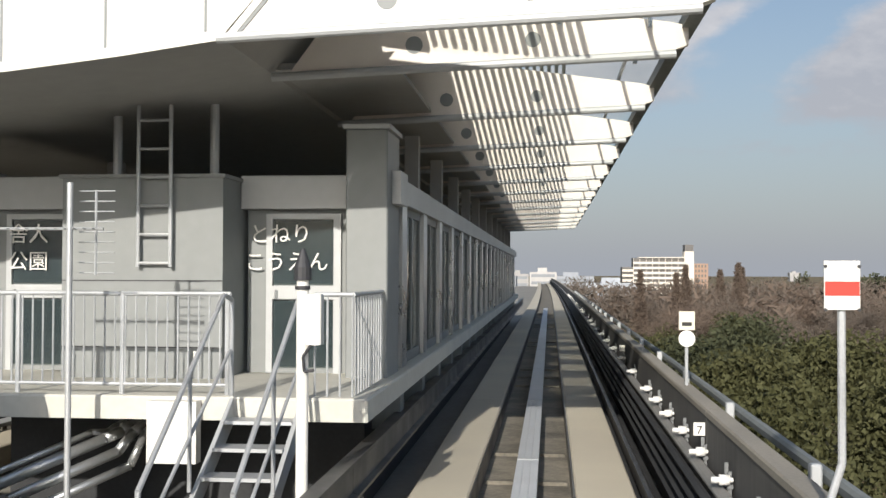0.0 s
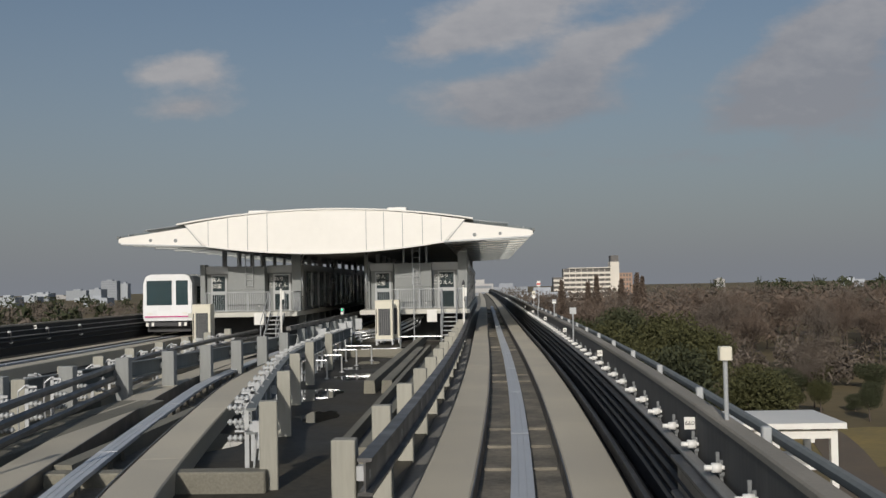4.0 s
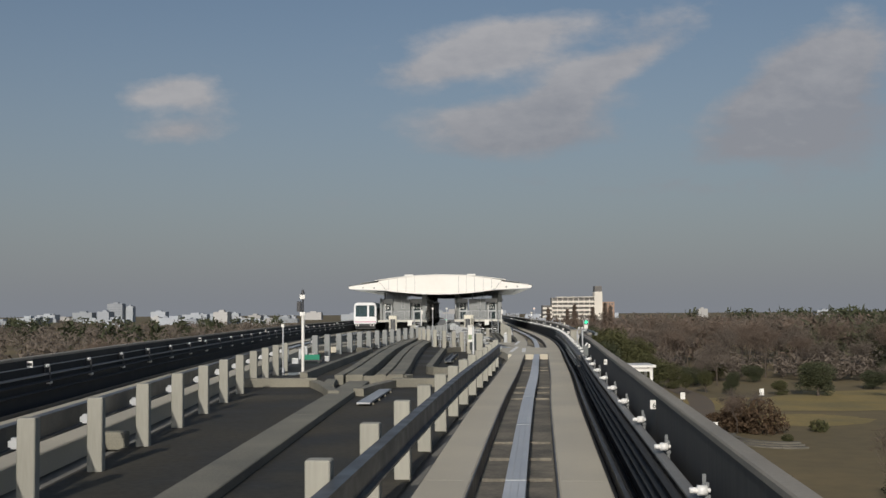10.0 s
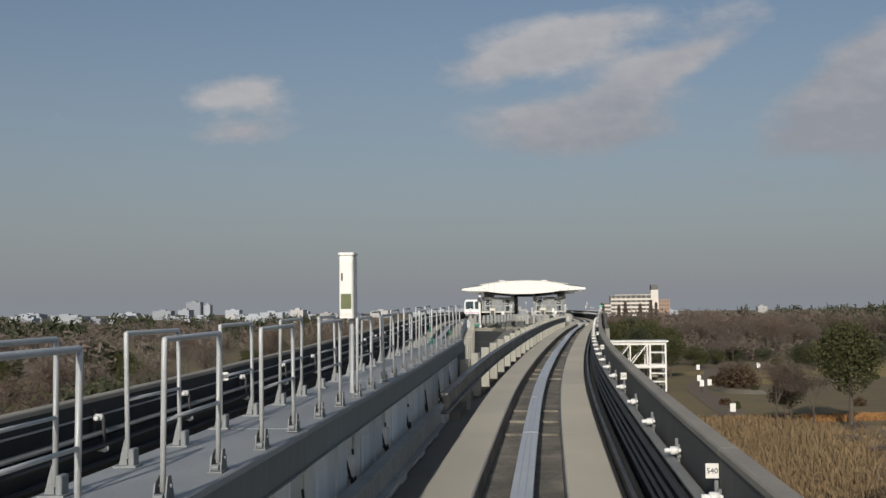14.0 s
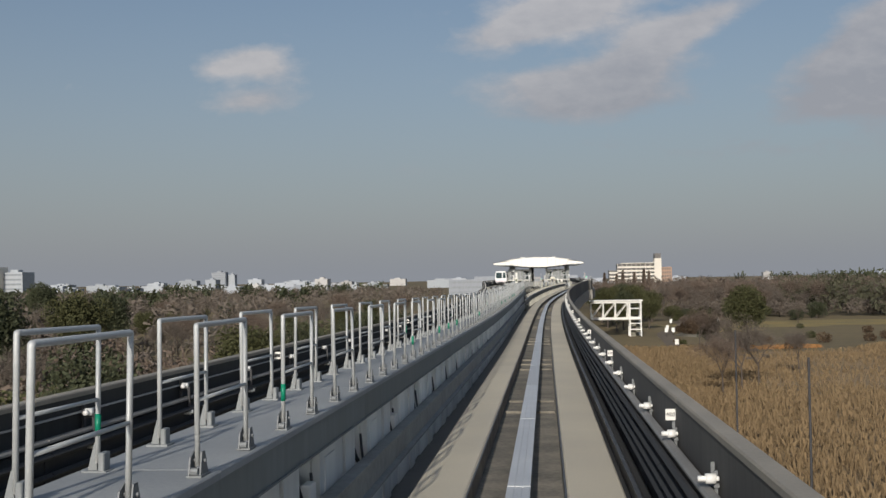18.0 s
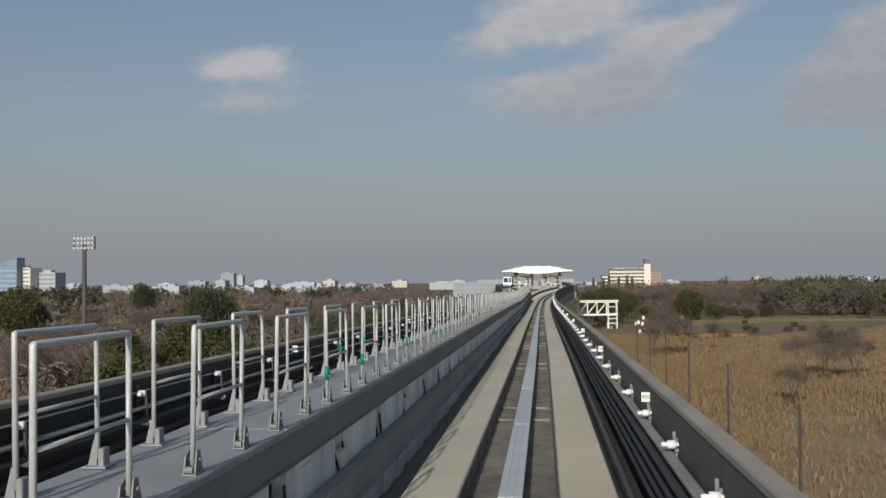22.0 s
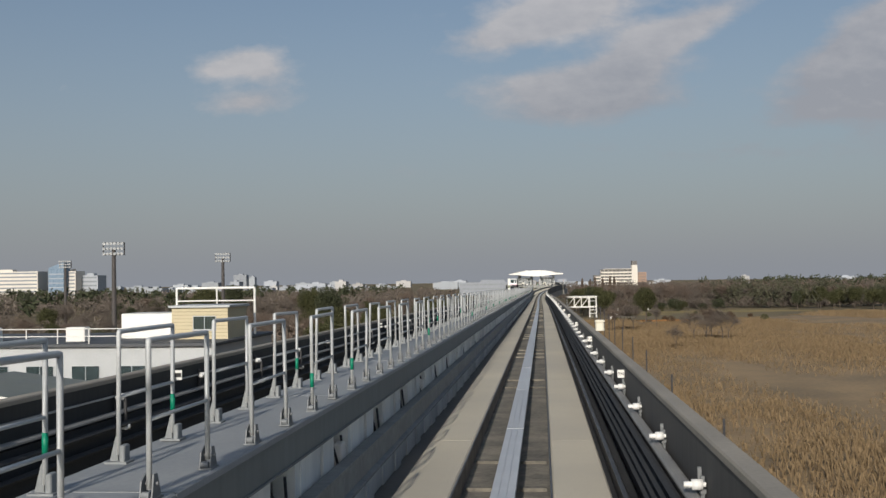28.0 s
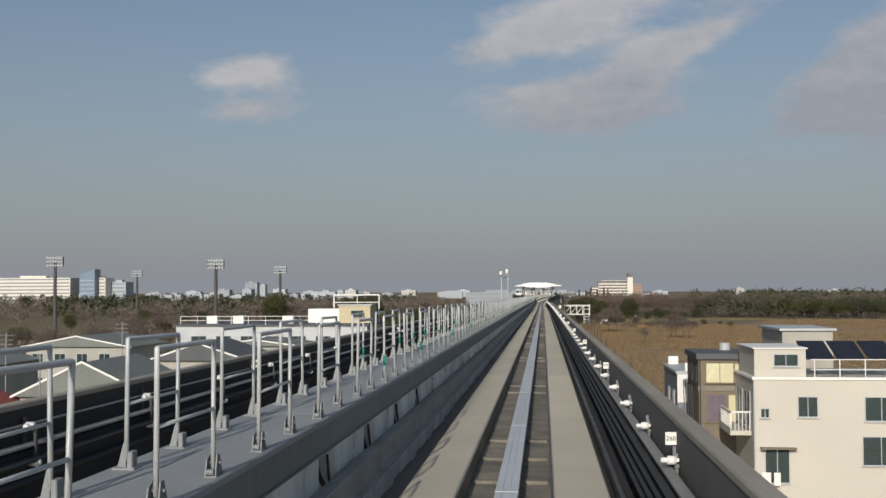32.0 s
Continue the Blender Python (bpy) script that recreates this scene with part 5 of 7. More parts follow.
rib_o = [(5.55, 4.18), (9.25, 4.36), (9.42, 4.42), (9.42, 4.60), (9.25, 4.64), (6.2, 5.05)]
ribs_y = [RY0] + [701.0 + 3.4 * i for i in range(13)]
for sg in (-1, 1):
    o = [(RC + sg * x, z) for x, z in rib_o]
    if sg < 0:
        o = o[::-1]
    for i, y in enumerate(ribs_y):
        r = part("roof_rib", Mesh().prism(o, y, y + (0.16 if i == 0 else 0.09)), ROOFWHITE if i == 0 else RIBPAINT, roof, "white tapered wing rib with round holes")
        for hx, hr in ((6.8, 0.085), (7.95, 0.075)):
            hz = 4.24 + (hx - 5.5) * 0.03 + 0.18
            part("hole", Mesh().bar((RC + sg * hx, y - 0.006, hz), (RC + sg * hx, y - 0.001, hz), hr, 20), GREYPANEL, r, "round hole")
        part("tube", Mesh().bar((RC + sg * 5.4, y - 0.02, 4.16), (RC + sg * 9.3, y - 0.02, 4.33), 0.045, 10), LIGHTPANEL, roof, "round bottom tube")
        for x in (6.9, 8.2, 9.05):
            part("hanger", Mesh().bar((RC + sg * x, y + 1.7, 4.72 - (x - 6) * 0.05), (RC + sg * x, y + 1.7, 4.98 - (x - 6) * 0.09), 0.025, 8), STEEL, roof)
    for x in (6.3, 9.0):
        part("purlin", Mesh().box(RC + sg * x - 0.015, RC + sg * x + 0.015, RY0 + 0.17, RY1, 5.06 - (x - 6.2) * 0.115, 5.12 - (x - 6.2) * 0.115), LIGHTPANEL, roof)
    g = Mesh()
    g.add([(RC + sg * 6.2, RY0 + 0.2, 5.15), (RC + sg * 9.4, RY0 + 0.2, 4.75), (RC + sg * 9.4, RY1, 4.75), (RC + sg * 6.2, RY1, 5.15)], [(0, 1, 2, 3)])
    part("glazing", g, ROOFGLASS, roof, "pale green roof glazing")
    for i in range(26):
        x = 5.85 + i * 0.098
        part("louvre_slat", Mesh().box(RC + sg * x - 0.024, RC + sg * x + 0.024, RY0 + 0.2, RY1, 5.19 - (x - 6.2) * 0.114, 5.22 - (x - 6.2) * 0.114), LIGHTPANEL, roof)
    part("gutter", Mesh().box(*sorted((RC + sg * 9.36, RC + sg * 9.50)), RY0, RY1, 4.58, 4.70), GIRDER, roof, "dark edge gutter")
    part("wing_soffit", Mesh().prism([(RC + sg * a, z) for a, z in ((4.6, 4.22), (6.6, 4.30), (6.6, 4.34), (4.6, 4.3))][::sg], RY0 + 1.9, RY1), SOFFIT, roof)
    for y in (702.2, 713, 724, 735):
        part("column", Mesh().bar((RC + sg * 1.55, y, 0.9), (RC + sg * 1.55, y, 4.0), 0.10, 16), STEEL, roof, "round steel column", True)


def screen_doors(parent, x, face, y0, y1):
    """Platform screen wall of stainless bays with glass doors, seen from the track side."""
    z0, z1 = 1.14, 3.05
    part("header_beam", Mesh().box(*sorted((x, x - face * 0.30)), y0, y1, z1, 3.34, 0.02), LIGHTPANEL, parent, "pale grey header beam")
    y = y0 + 0.2
    i = 0
    while y + 2.2 < y1:
        part("door_pillar", Mesh().box(*sorted((x - face * 0.03, x - face * 0.22)), y, y + 0.42, z0, z1), STEEL, parent, "stainless door pillar")
        b = part("screen_bay", Mesh().box(*sorted((x - face * 0.08, x - face * 0.13)), y + 0.42, y + 2.2, z0, z0 + 0.12).box(*sorted((x - face * 0.08, x - face * 0.13)), y + 0.42, y + 2.2, z1 - 0.1, z1)
                 .box(*sorted((x - face * 0.08, x - face * 0.13)), y + 0.42, y + 0.5, z0, z1).box(*sorted((x - face * 0.08, x - face * 0.13)), y + 1.28, y + 1.36, z0, z1)
                 .box(*sorted((x - face * 0.08, x - face * 0.13)), y + 2.12, y + 2.2, z0, z1), GREYPANEL, parent, "dark framed sliding door bay")
        for a in (0.5, 1.36):
            part("pane", Mesh().box(*sorted((x - face * 0.10, x - face * 0.115)), y + a, y + a + 0.78, z0 + 0.12, z1 - 0.1), DARKGLASS, b, "dark glass pane")
        if i < 2:
            for a in (0.55, 0.75):
                part("sticker", Mesh().box(*sorted((x - face * 0.09, x - face * 0.095)), y + a + 0.05, y + a + 0.17, 1.95, 2.25), PAINT, b, "white notice")
        y += 2.2
        i += 1


def platform(x0, label):
    p = thing("platform", label, "platform", group="platforms", kind="structure")
    x1 = x0 + 4.93
    part("slab", Mesh().box(x0 - 0.05, x1 + 0.08, 700.1, 748, 0.92, 1.13, 0.02), material("platform_concrete", (0.62, 0.60, 0.53), (0.48, 0.465, 0.41), 0.85, grain=12, stain=0.8), p, "pale concrete platform slab")
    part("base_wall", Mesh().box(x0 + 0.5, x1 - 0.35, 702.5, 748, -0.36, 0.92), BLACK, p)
    for y in np.arange(703, 747, 2.2):
        part("slab_bracket", Mesh().box(x1 - 0.35, x1 - 0.02, y, y + 0.3, 0.45, 0.92), GIRDER, p)
    screen_doors(p, x1, 1, 703, 747.5)
    screen_doors(p, x0, -1, 703, 747.5)
    # end wall: two glazed doors, plant box, pilaster
    for a, b, lines in ((x0 + 0.25, x0 + 1.3, ("舎人", "公園")), (x0 + 3.25, x0 + 4.42, ("とねり", "こうえん"))):
        e = part("end_screen", Mesh().box(a, b, 702.5, 702.6, 1.13, 2.95), GREYPANEL, p, "dark grey glazed end door")
        part("header", Mesh().box(a - 0.05, b + 0.05, 702.35, 702.65, 2.951, 3.32, 0.015), LIGHTPANEL, p, "pale header panel")
        w = b - a
        part("door_frame", Mesh().box(a + 0.19 * w, a + 0.25 * w, 702.44, 702.498, 1.13, 2.9).box(a + 0.84 * w, a + 0.91 * w, 702.44, 702.498, 1.13, 2.9)
             .box(a + 0.25 * w, a + 0.84 * w, 702.44, 702.498, 2.84, 2.9).box(a + 0.25 * w, a + 0.84 * w, 702.44, 702.498, 1.95, 2.1), LIGHTPANEL, e, "aluminium door frame")
        part("pane", Mesh().box(a + 0.26 * w, a + 0.83 * w, 702.46, 702.47, 2.12, 2.83), DARKGLASS, e)
        part("pane", Mesh().box(a + 0.26 * w, a + 0.83 * w, 702.46, 702.47, 1.2, 1.93), DARKGLASS, e)
        for i, tx in enumerate(lines):
            part("writing", writing(tx, 0.238), PAINT, e, "white station lettering", at=((a + b) / 2 - (0.06 if len(lines[0]) == 2 else 0.20 - i * 0.07), 702.43, 2.66 - i * 0.31))
        part("handle", Mesh().bar((a + 0.29 * w, 702.42, 1.95), (a + 0.29 * w, 702.42, 2.05), 0.015, 8), STEEL, e)
    bx = part("plant_box", Mesh().box(x0 + 1.45, x0 + 3.2, 701.7, 703.4, 1.13, 3.24), GREYPANEL, p, "grey panelled plant box")
    for z in (1.45, 2.15):
        part("joint", Mesh().box(x0 + 1.45, x0 + 3.2, 701.694, 701.70, z, z + 0.012), DARKMETAL, bx)
    part("cap", Mesh().box(x0 + 1.42, x0 + 3.23, 701.67, 703.43, 3.241, 3.28), GREYPANEL, bx)
    part("switch", Mesh().box(x0 + 2.9, x0 + 2.95, 701.68, 701.70, 1.35, 1.42), PAINT, bx)
    part("pilaster", Mesh().box(x0 + 4.45, x0 + 4.90, 702.0, 702.9, 1.13, 3.78, 0.015), GREYPANEL, p, "tall grey end pilaster")
    part("pilaster_cap", Mesh().box(x0 + 4.42, x0 + 4.93, 701.97, 702.93, 3.781, 3.83), LIGHTPANEL, p)
    part("box_head", Mesh().box(x0 + 4.905, x0 + 5.0, 702.3, 702.9, 3.0, 3.36), LIGHTPANEL, p)
    part("pilaster", Mesh().box(x0 - 0.02, x0 + 0.22, 702.2, 702.9, 1.13, 3.4, 0.015), GREYPANEL, p)
    for y in np.arange(706, 746, 3.4):
        part("column", Mesh().box(x0 + 4.55, x0 + 4.75, y, y + 0.2, 3.3, 4.2), SOFFIT, p)
        part("column", Mesh().box(x0 + 0.15, x0 + 0.35, y, y + 0.2, 3.3, 4.2), SOFFIT, p)
    for x in (1.85, 2.95):
        part("riser_pipe", Mesh().bar((x0 + x, 702.2, 3.2), (x0 + x, 702.2, 4.1), 0.05, 10), GALV, p)
    ld = part("ladder", Mesh().bar((x0 + 2.31, 701.62, 2.3), (x0 + 2.31, 701.62, 4.0), 0.022, 8).bar((x0 + 2.66, 701.62, 2.3), (x0 + 2.66, 701.62, 4.0), 0.022, 8), GALV, p, "galvanised cat ladder")
    for i in range(6):
        part("rung", Mesh().bar((x0 + 2.31, 701.62, 2.34 + i * 0.3), (x0 + 2.66, 701.62, 2.34 + i * 0.3), 0.016, 8), GALV, ld)
    # railing on the slab edge
    rl = part("railing", Mesh().bar((x0 + 0.75, 700.25, 2.05), (x0 + 3.72, 700.25, 2.05), 0.022, 8).bar((x0 + 0.75, 700.25, 1.22), (x0 + 3.72, 700.25, 1.22), 0.018, 8), GALV, p, "white vertical-bar railing")
    for x in np.arange(0.75, 3.73, 0.099):
        part("bar", Mesh().bar((x0 + x, 700.25, 1.22), (x0 + x, 700.25, 2.05), 0.009, 6), GALV, rl)
    for x in (0.75, 1.7, 2.7, 3.69):
        part("post", Mesh().bar((x0 + x, 700.25, 0.9), (x0 + x, 700.25, 2.07), 0.024, 8), GALV, rl)
    r2 = part("railing", Mesh().bar((x0 + 4.5, 700.25, 2.05), (x0 + 4.85, 700.25, 2.05), 0.022, 8).bar((x0 + 4.85, 700.25, 2.05), (x0 + 4.85, 702, 2.05), 0.022, 8), GALV, p, "white vertical-bar railing")
    for x in np.arange(4.5, 4.86, 0.115):
        part("bar", Mesh().bar((x0 + x, 700.25, 1.13), (x0 + x, 700.25, 2.05), 0.011, 6), GALV, r2)
    for y in np.arange(700.4, 702, 0.15):
        part("bar", Mesh().bar((x0 + 4.85, y, 1.13), (x0 + 4.85, y, 2.05), 0.011, 6), GALV, r2)
    # steel stair down to the yard
    st = part("stair", Mesh().side([(700.1, 1.12), (700.1, 0.9), (697.95, -0.33), (697.7, -0.33)], x0 + 3.76, x0 + 3.80)
              .side([(700.1, 1.12), (700.1, 0.9), (697.95, -0.33), (697.7, -0.33)], x0 + 4.40, x0 + 4.44), LIGHTPANEL, p, "grey steel stair")
    for i in range(7):
        part("tread", Mesh().box(x0 + 3.80, x0 + 4.40, 699.78 - i * 0.32, 700.04 - i * 0.32, 0.93 - i * 0.185, 0.96 - i * 0.185), GALV, st)
    for x in (3.76, 4.44):
        part("handrail", Mesh().path([(x0 + x, 700.15, 1.13), (x0 + x, 700.15, 2.0), (x0 + x, 699.9, 2.05), (x0 + x, 697.9, 0.72), (x0 + x, 697.85, -0.3)], 0.022, 8)
             .path([(x0 + x, 700.1, 1.55), (x0 + x, 697.88, 0.3)], 0.016, 8).bar((x0 + x, 699.0, 0.5), (x0 + x, 699.0, 1.44), 0.018, 8), GALV, st, "bent tube handrail")
    part("under_box", Mesh().box(x0 + 3.05, x0 + 3.5, 699.95, 700.09, 0.55, 1.10), PAINT, p, "white box under the slab edge")
    return p


platform(-0.1, "island platform end with grey plant box, stairs and railings")
platform(-8.05, "island platform end with grey plant box, stairs and railings")


def ac_unit(x, y, h=1.66):
    u = thing("air_conditioner", "tall cream outdoor air-conditioning unit on a steel stand", "air conditioner", at=(x, y, -0.33), group="outdoor units")
    for v in (-0.35, 0.30):
        rl_ = part("stand_rail", Mesh().box(-0.40, 0.40, v, v + 0.05, 0.19, 0.25), GALV, u)
        for w in (-0.37, 0.32):
            part("leg", Mesh().box(w, w + 0.05, v, v + 0.05, 0, 0.189), GALV, rl_)
    b = part("case", Mesh().box(-0.38, 0.38, -0.36, 0.36, 0.251, 0.25 + h, 0.02), CREAM, u, "cream enamel case")
    gr = part("grille", Mesh().box(-0.24, 0.28, -0.367, -0.362, 0.42, 0.25 + h - 0.34), DARKMETAL, b, "dark recessed grille")
    for i in range(6):
        part("grille_bar", Mesh().box(-0.20 + i * 0.088, -0.19 + i * 0.088, -0.378, -0.368, 0.42, 0.25 + h - 0.34), GREYPANEL, gr)
    for i in range(9):
        part("grille_bar", Mesh().box(-0.24, 0.28, -0.376, -0.368, 0.46 + i * (h - 0.55) / 9, 0.466 + i * (h - 0.55) / 9), GREYPANEL, gr)
    part("side_grille", Mesh().box(-0.35, -0.31, -0.366, -0.361, 0.5, 0.25 + h - 0.36), DARKMETAL, b)
    part("top", Mesh().box(-0.39, 0.39, -0.37, 0.37, 0.251 + h, 0.275 + h, 0.012), CREAM, b)


for x, y in ((1.22, 697.6), (1.42, 698.75), (-6.2, 695.5)):
    ac_unit(x, y)

pm_ = thing("white_mast", "white post with a dark lamp cap and a cable box", "post", at=(4.66, 698.6, -0.33))
part("pole", Mesh().bar((0, 0, 0), (0, 0, 2.52), 0.046, 14), PAINT, pm_, "white painted pole")
part("cap", Mesh().bar((0, 0, 2.521), (0, 0, 2.62), 0.066, 14).bar((0, 0, 2.62), (0, 0, 2.76), 0.066, 14, 0.015), DARKMETAL, pm_, "dark lamp cap")
part("box", Mesh().box(0.046, 0.155, -0.08, 0.05, 2.04, 2.42, 0.012), PAINT, pm_)
part("cable", Mesh().path([(0.08, -0.07, 2.04), (0.02, -0.07, 1.95), (0.03, -0.065, 1.84), (0.10, -0.04, 1.85)], 0.012), DARKMETAL, pm_)
part("band", Mesh().bar((0, 0, 2.45), (0, 0, 2.48), 0.058, 14), DARKMETAL, pm_)
pm2 = thing("white_mast", "white post with a dark lamp cap and a cable box", "post", at=(-3.5, 698.6, -0.33))
part("pole", Mesh().bar((0, 0, 0), (0, 0, 2.52), 0.046, 14), PAINT, pm2)
part("cap", Mesh().bar((0, 0, 2.521), (0, 0, 2.76), 0.066, 14, 0.015), DARKMETAL, pm2)
part("box", Mesh().box(0.046, 0.155, -0.08, 0.05, 2.04, 2.42, 0.012), PAINT, pm2)
ae = thing("aerial_mast", "slim galvanised mast with yagi aerials", "aerial", at=(2.38, 699.6, -0.33))
part("mast", Mesh().bar((0, 0, 0), (0, 0, 3.35), 0.028, 10), GALV, ae)
part("base", Mesh().bar((0, 0, 0), (0, 0, 0.2), 0.09, 10, 0.03), GALV, ae)
for z, dy, n in ((2.95, 0.1, 14), (2.9, 0.4, 9)):
    bm_ = part("boom", Mesh().bar((-0.9, dy * 0, z), (0.3, dy * 0, z), 0.013, 6) if n > 10 else Mesh().bar((0.15, 0.2, 2.55), (0.15, 0.2, 3.3), 0.012, 6), GALV, ae)
    for i in range(n):
        q = Mesh().bar((-0.88 + i * 0.085, -0.08, z), (-0.88 + i * 0.085, 0.08, z), 0.006, 5) if n > 10 else Mesh().bar((0.0, 0.2, 2.57 + i * 0.09), (0.32, 0.2, 2.57 + i * 0.09), 0.006, 5)
        part("element", q, GALV, bm_)
pipes = thing("pipe_run", "lagged silver pipes running across the yard", "pipes", at=(0, 0, 0))
for i, (dx, z, r) in enumerate(((0.0, 0.30, 0.055), (0.13, 0.18, 0.05), (0.25, 0.05, 0.04), (-0.13, 0.36, 0.03))):
    part("pipe", Mesh().path([(2.4 + dx, 701.9, 0.74), (2.4 + dx, 700.95, 0.74), (2.38 + dx, 700.78, 0.70), (2.3 + dx, 700.6, z + 0.36), (1.5 + dx, 700.05, z), (-0.4 + dx, 699.0, z - 0.22)], r, 10), STEEL, pipes, "lagged silver pipe", True)
for y, x in ((699.55, 1.75), (699.35, 0.9), (699.2, 0.0)):
    part("trestle", Mesh().box(x - 0.02, x + 0.02, y - 0.4, y + 0.3, 0.0, 0.04).box(x - 0.02, x + 0.02, y - 0.4, y - 0.36, -0.33, 0.2).box(x - 0.02, x + 0.02, y + 0.26, y + 0.3, -0.33, 0.2), GALV, pipes)

# train standing at the far platform
TRAINWHITE = material("train_white", (0.80, 0.80, 0.80), (0.74, 0.74, 0.74), 0.3, grain=4, stain=0.5, bump=0.0)
PINK = material("train_band", (0.55, 0.06, 0.22), (0.5, 0.05, 0.2), 0.4, bump=0)
TINT = glass("train_glass", (0.02, 0.035, 0.045))
for i in range(5):
    y0 = 702.0 + i * 9.0
    t = thing("train_car", "white automated train car with a dark windscreen" if i == 0 else "white automated train car at the far platform", "train", at=(-9.62, y0, 0), group="train")
    o = [(-1.16, 0.75), (1.16, 0.75), (1.20, 1.0), (1.18, 2.55), (1.05, 2.88), (0.8, 2.98), (-0.8, 2.98), (-1.05, 2.88), (-1.18, 2.55), (-1.20, 1.0)]
    b = part("body", Mesh().prism(o, 0.05, 8.9), TRAINWHITE if i == 0 else LIGHTPANEL, t)
    part("underframe", Mesh().box(-1.05, 1.05, 0.3, 8.6, 0.22, 0.75), DARKMETAL, t)
    for y in (1.6, 7.2):
        for x in (-0.95, 0.95):
            part("wheel", Mesh().bar((x - 0.12, y, 0.42), (x + 0.12, y, 0.42), 0.42, 18), DARKMETAL, t)
    for y in (0.9, 3.2, 5.5, 7.8):
        for sg in (-1, 1):
            part("side_window", Mesh().box(*sorted((sg * 1.20, sg * 1.215)), y, y + 1.0, 1.55, 2.4), DARKGLASS, b)
    if i == 0:
        fo = [(-1.12, 0.9), (1.12, 0.9), (1.16, 1.2), (1.12, 2.6), (0.98, 2.84), (-0.98, 2.84), (-1.12, 2.6), (-1.16, 1.2)]
        part("front_mask", Mesh().prism(fo, 0.0, 0.05), TRAINWHITE, t, "white front mask")
        part("windscreen", Mesh().box(-1.0, 0.22, -0.012, -0.002, 1.5, 2.68), TINT, t, "large dark windscreen")
        part("front_window", Mesh().box(0.42, 1.0, -0.012, -0.002, 1.5, 2.68), TINT, t, "dark emergency door window")
        part("wiper", Mesh().bar((-0.6, -0.02, 1.5), (-0.25, -0.02, 2.0), 0.012, 6), INK, t)
        for x in (-0.85, 0.85):
            part("headlight", Mesh().box(x - 0.12, x + 0.12, -0.012, -0.001, 1.05, 1.15), PAINT, t)
        part("band", Mesh().box(-1.1, 1.1, -0.008, -0.0005, 0.92, 0.98), PINK, t, "pink band")
        part("bumper", Mesh().box(-1.0, 1.0, -0.1, 0.3, 0.5, 0.68, 0.02), DARKMETAL, t)
        for x in (-0.95, -0.68, 0.62, 0.9):
            part("striped_guard", Mesh().box(x - 0.06, x + 0.06, -0.11, -0.101, 0.5, 0.68), PAINT, t)

# ---- trees and grass ----
BARK = material("bark", (0.11, 0.085, 0.065), (0.06, 0.048, 0.04), 0.95, grain=12, stain=2, bump=0.5)
TWIG = foliage("bare_twigs", (0.105, 0.086, 0.07), (0.14, 0.115, 0.094))
TWIGRED = foliage("red_brown_twigs", (0.105, 0.078, 0.06), (0.155, 0.117, 0.091))
LEAF = foliage("evergreen_leaves", (0.048, 0.050, 0.020), (0.078, 0.078, 0.034))
LEAFDARK = foliage("dark_evergreen_leaves", (0.042, 0.048, 0.026), (0.066, 0.072, 0.038))
DRY = foliage("dry_grass", (0.15, 0.105, 0.058), (0.235, 0.165, 0.09), 0.9)
SHRUB = foliage("brown_shrub_leaves", (0.05, 0.034, 0.022), (0.11, 0.07, 0.04))


def quad(vs, fs, p, size, rng, long=1.0):
    """One leaf or twig blade at p."""
    a = Vector((rng.gauss(0, 1), rng.gauss(0, 1), rng.gauss(0, 1))).normalized()
    b = a.cross(Vector((rng.gauss(0, 1), rng.gauss(0, 1), rng.gauss(0, 1)))).normalized()
    a, b = a * size * long * 0.5, b * size * 0.5
    n = len(vs)
    vs += [tuple(p - a - b), tuple(p + a - b * 0.4), tuple(p + a + b * 0.4), tuple(p - a + b)]
    fs.append((n, n + 1, n + 2, n + 3))


def limbs(rng, h, r, spread, levels=3):
    me, tips = Mesh(), []

    def grow(p, d, l, rad, lev):
        q = p + d * l
        me.bar(p, q, rad, 7 if lev == levels else 5, rad * 0.6)
        if lev == 0:
            tips.append(q)
            return
        for i in range(3 if lev > 1 else 2):
            a = rng.uniform(0, 2 * math.pi)
            nd = (d + Vector((math.cos(a), math.sin(a), rng.uniform(-0.1, 0.5))) * spread).normalized()
            grow(q - d * l * rng.uniform(0, 0.3), nd, l * rng.uniform(0.55, 0.8), rad * 0.55, lev - 1)

    grow(Vector((0, 0, 0)), Vector((rng.uniform(-.06, .06), rng.uniform(-.06, .06), 1)).normalized(), h * 0.36, r, levels)
    return me, tips


def crown(rng, lobes, count, size, long=1.0, shell=0.35):
    vs, fs = [], []
    vol = [a * b * c for _, (a, b, c) in lobes]
    for _ in range(count):
        k = rng.choices(range(len(lobes)), vol)[0]
        c, ax = lobes[k]
        d = Vector((rng.gauss(0, 1), rng.gauss(0, 1), rng.gauss(0, 1))).normalized()
        rr = 1 - shell * rng.random() ** 1.3
        quad(vs, fs, Vector(c) + Vector((d.x * ax[0], d.y * ax[1], d.z * ax[2])) * rr, size * rng.uniform(0.6, 1.3), rng, long)
    me = bpy.data.meshes.new("crown")
    me.from_pydata(vs, [], fs)
    return me


def bare_tree(seed, mat, label, h=10.5):
    rng = random.Random(seed)
    t = thing("bare_tree", label, "tree", group="bare trees")
    me, tips = limbs(rng, h, 0.16, 0.75)
    part("trunk", me, BARK, t)
    lobes = [((p.x, p.y, p.z), (h * 0.13, h * 0.13, h * 0.12)) for p in tips[:18]] + [((0, 0, h * 0.68), (h * 0.24, h * 0.24, h * 0.26))]
    part("crown", crown(rng, lobes, 3600, 0.035, 15.0, 0.95), mat, t, "haze of thin bare twigs")
    return t


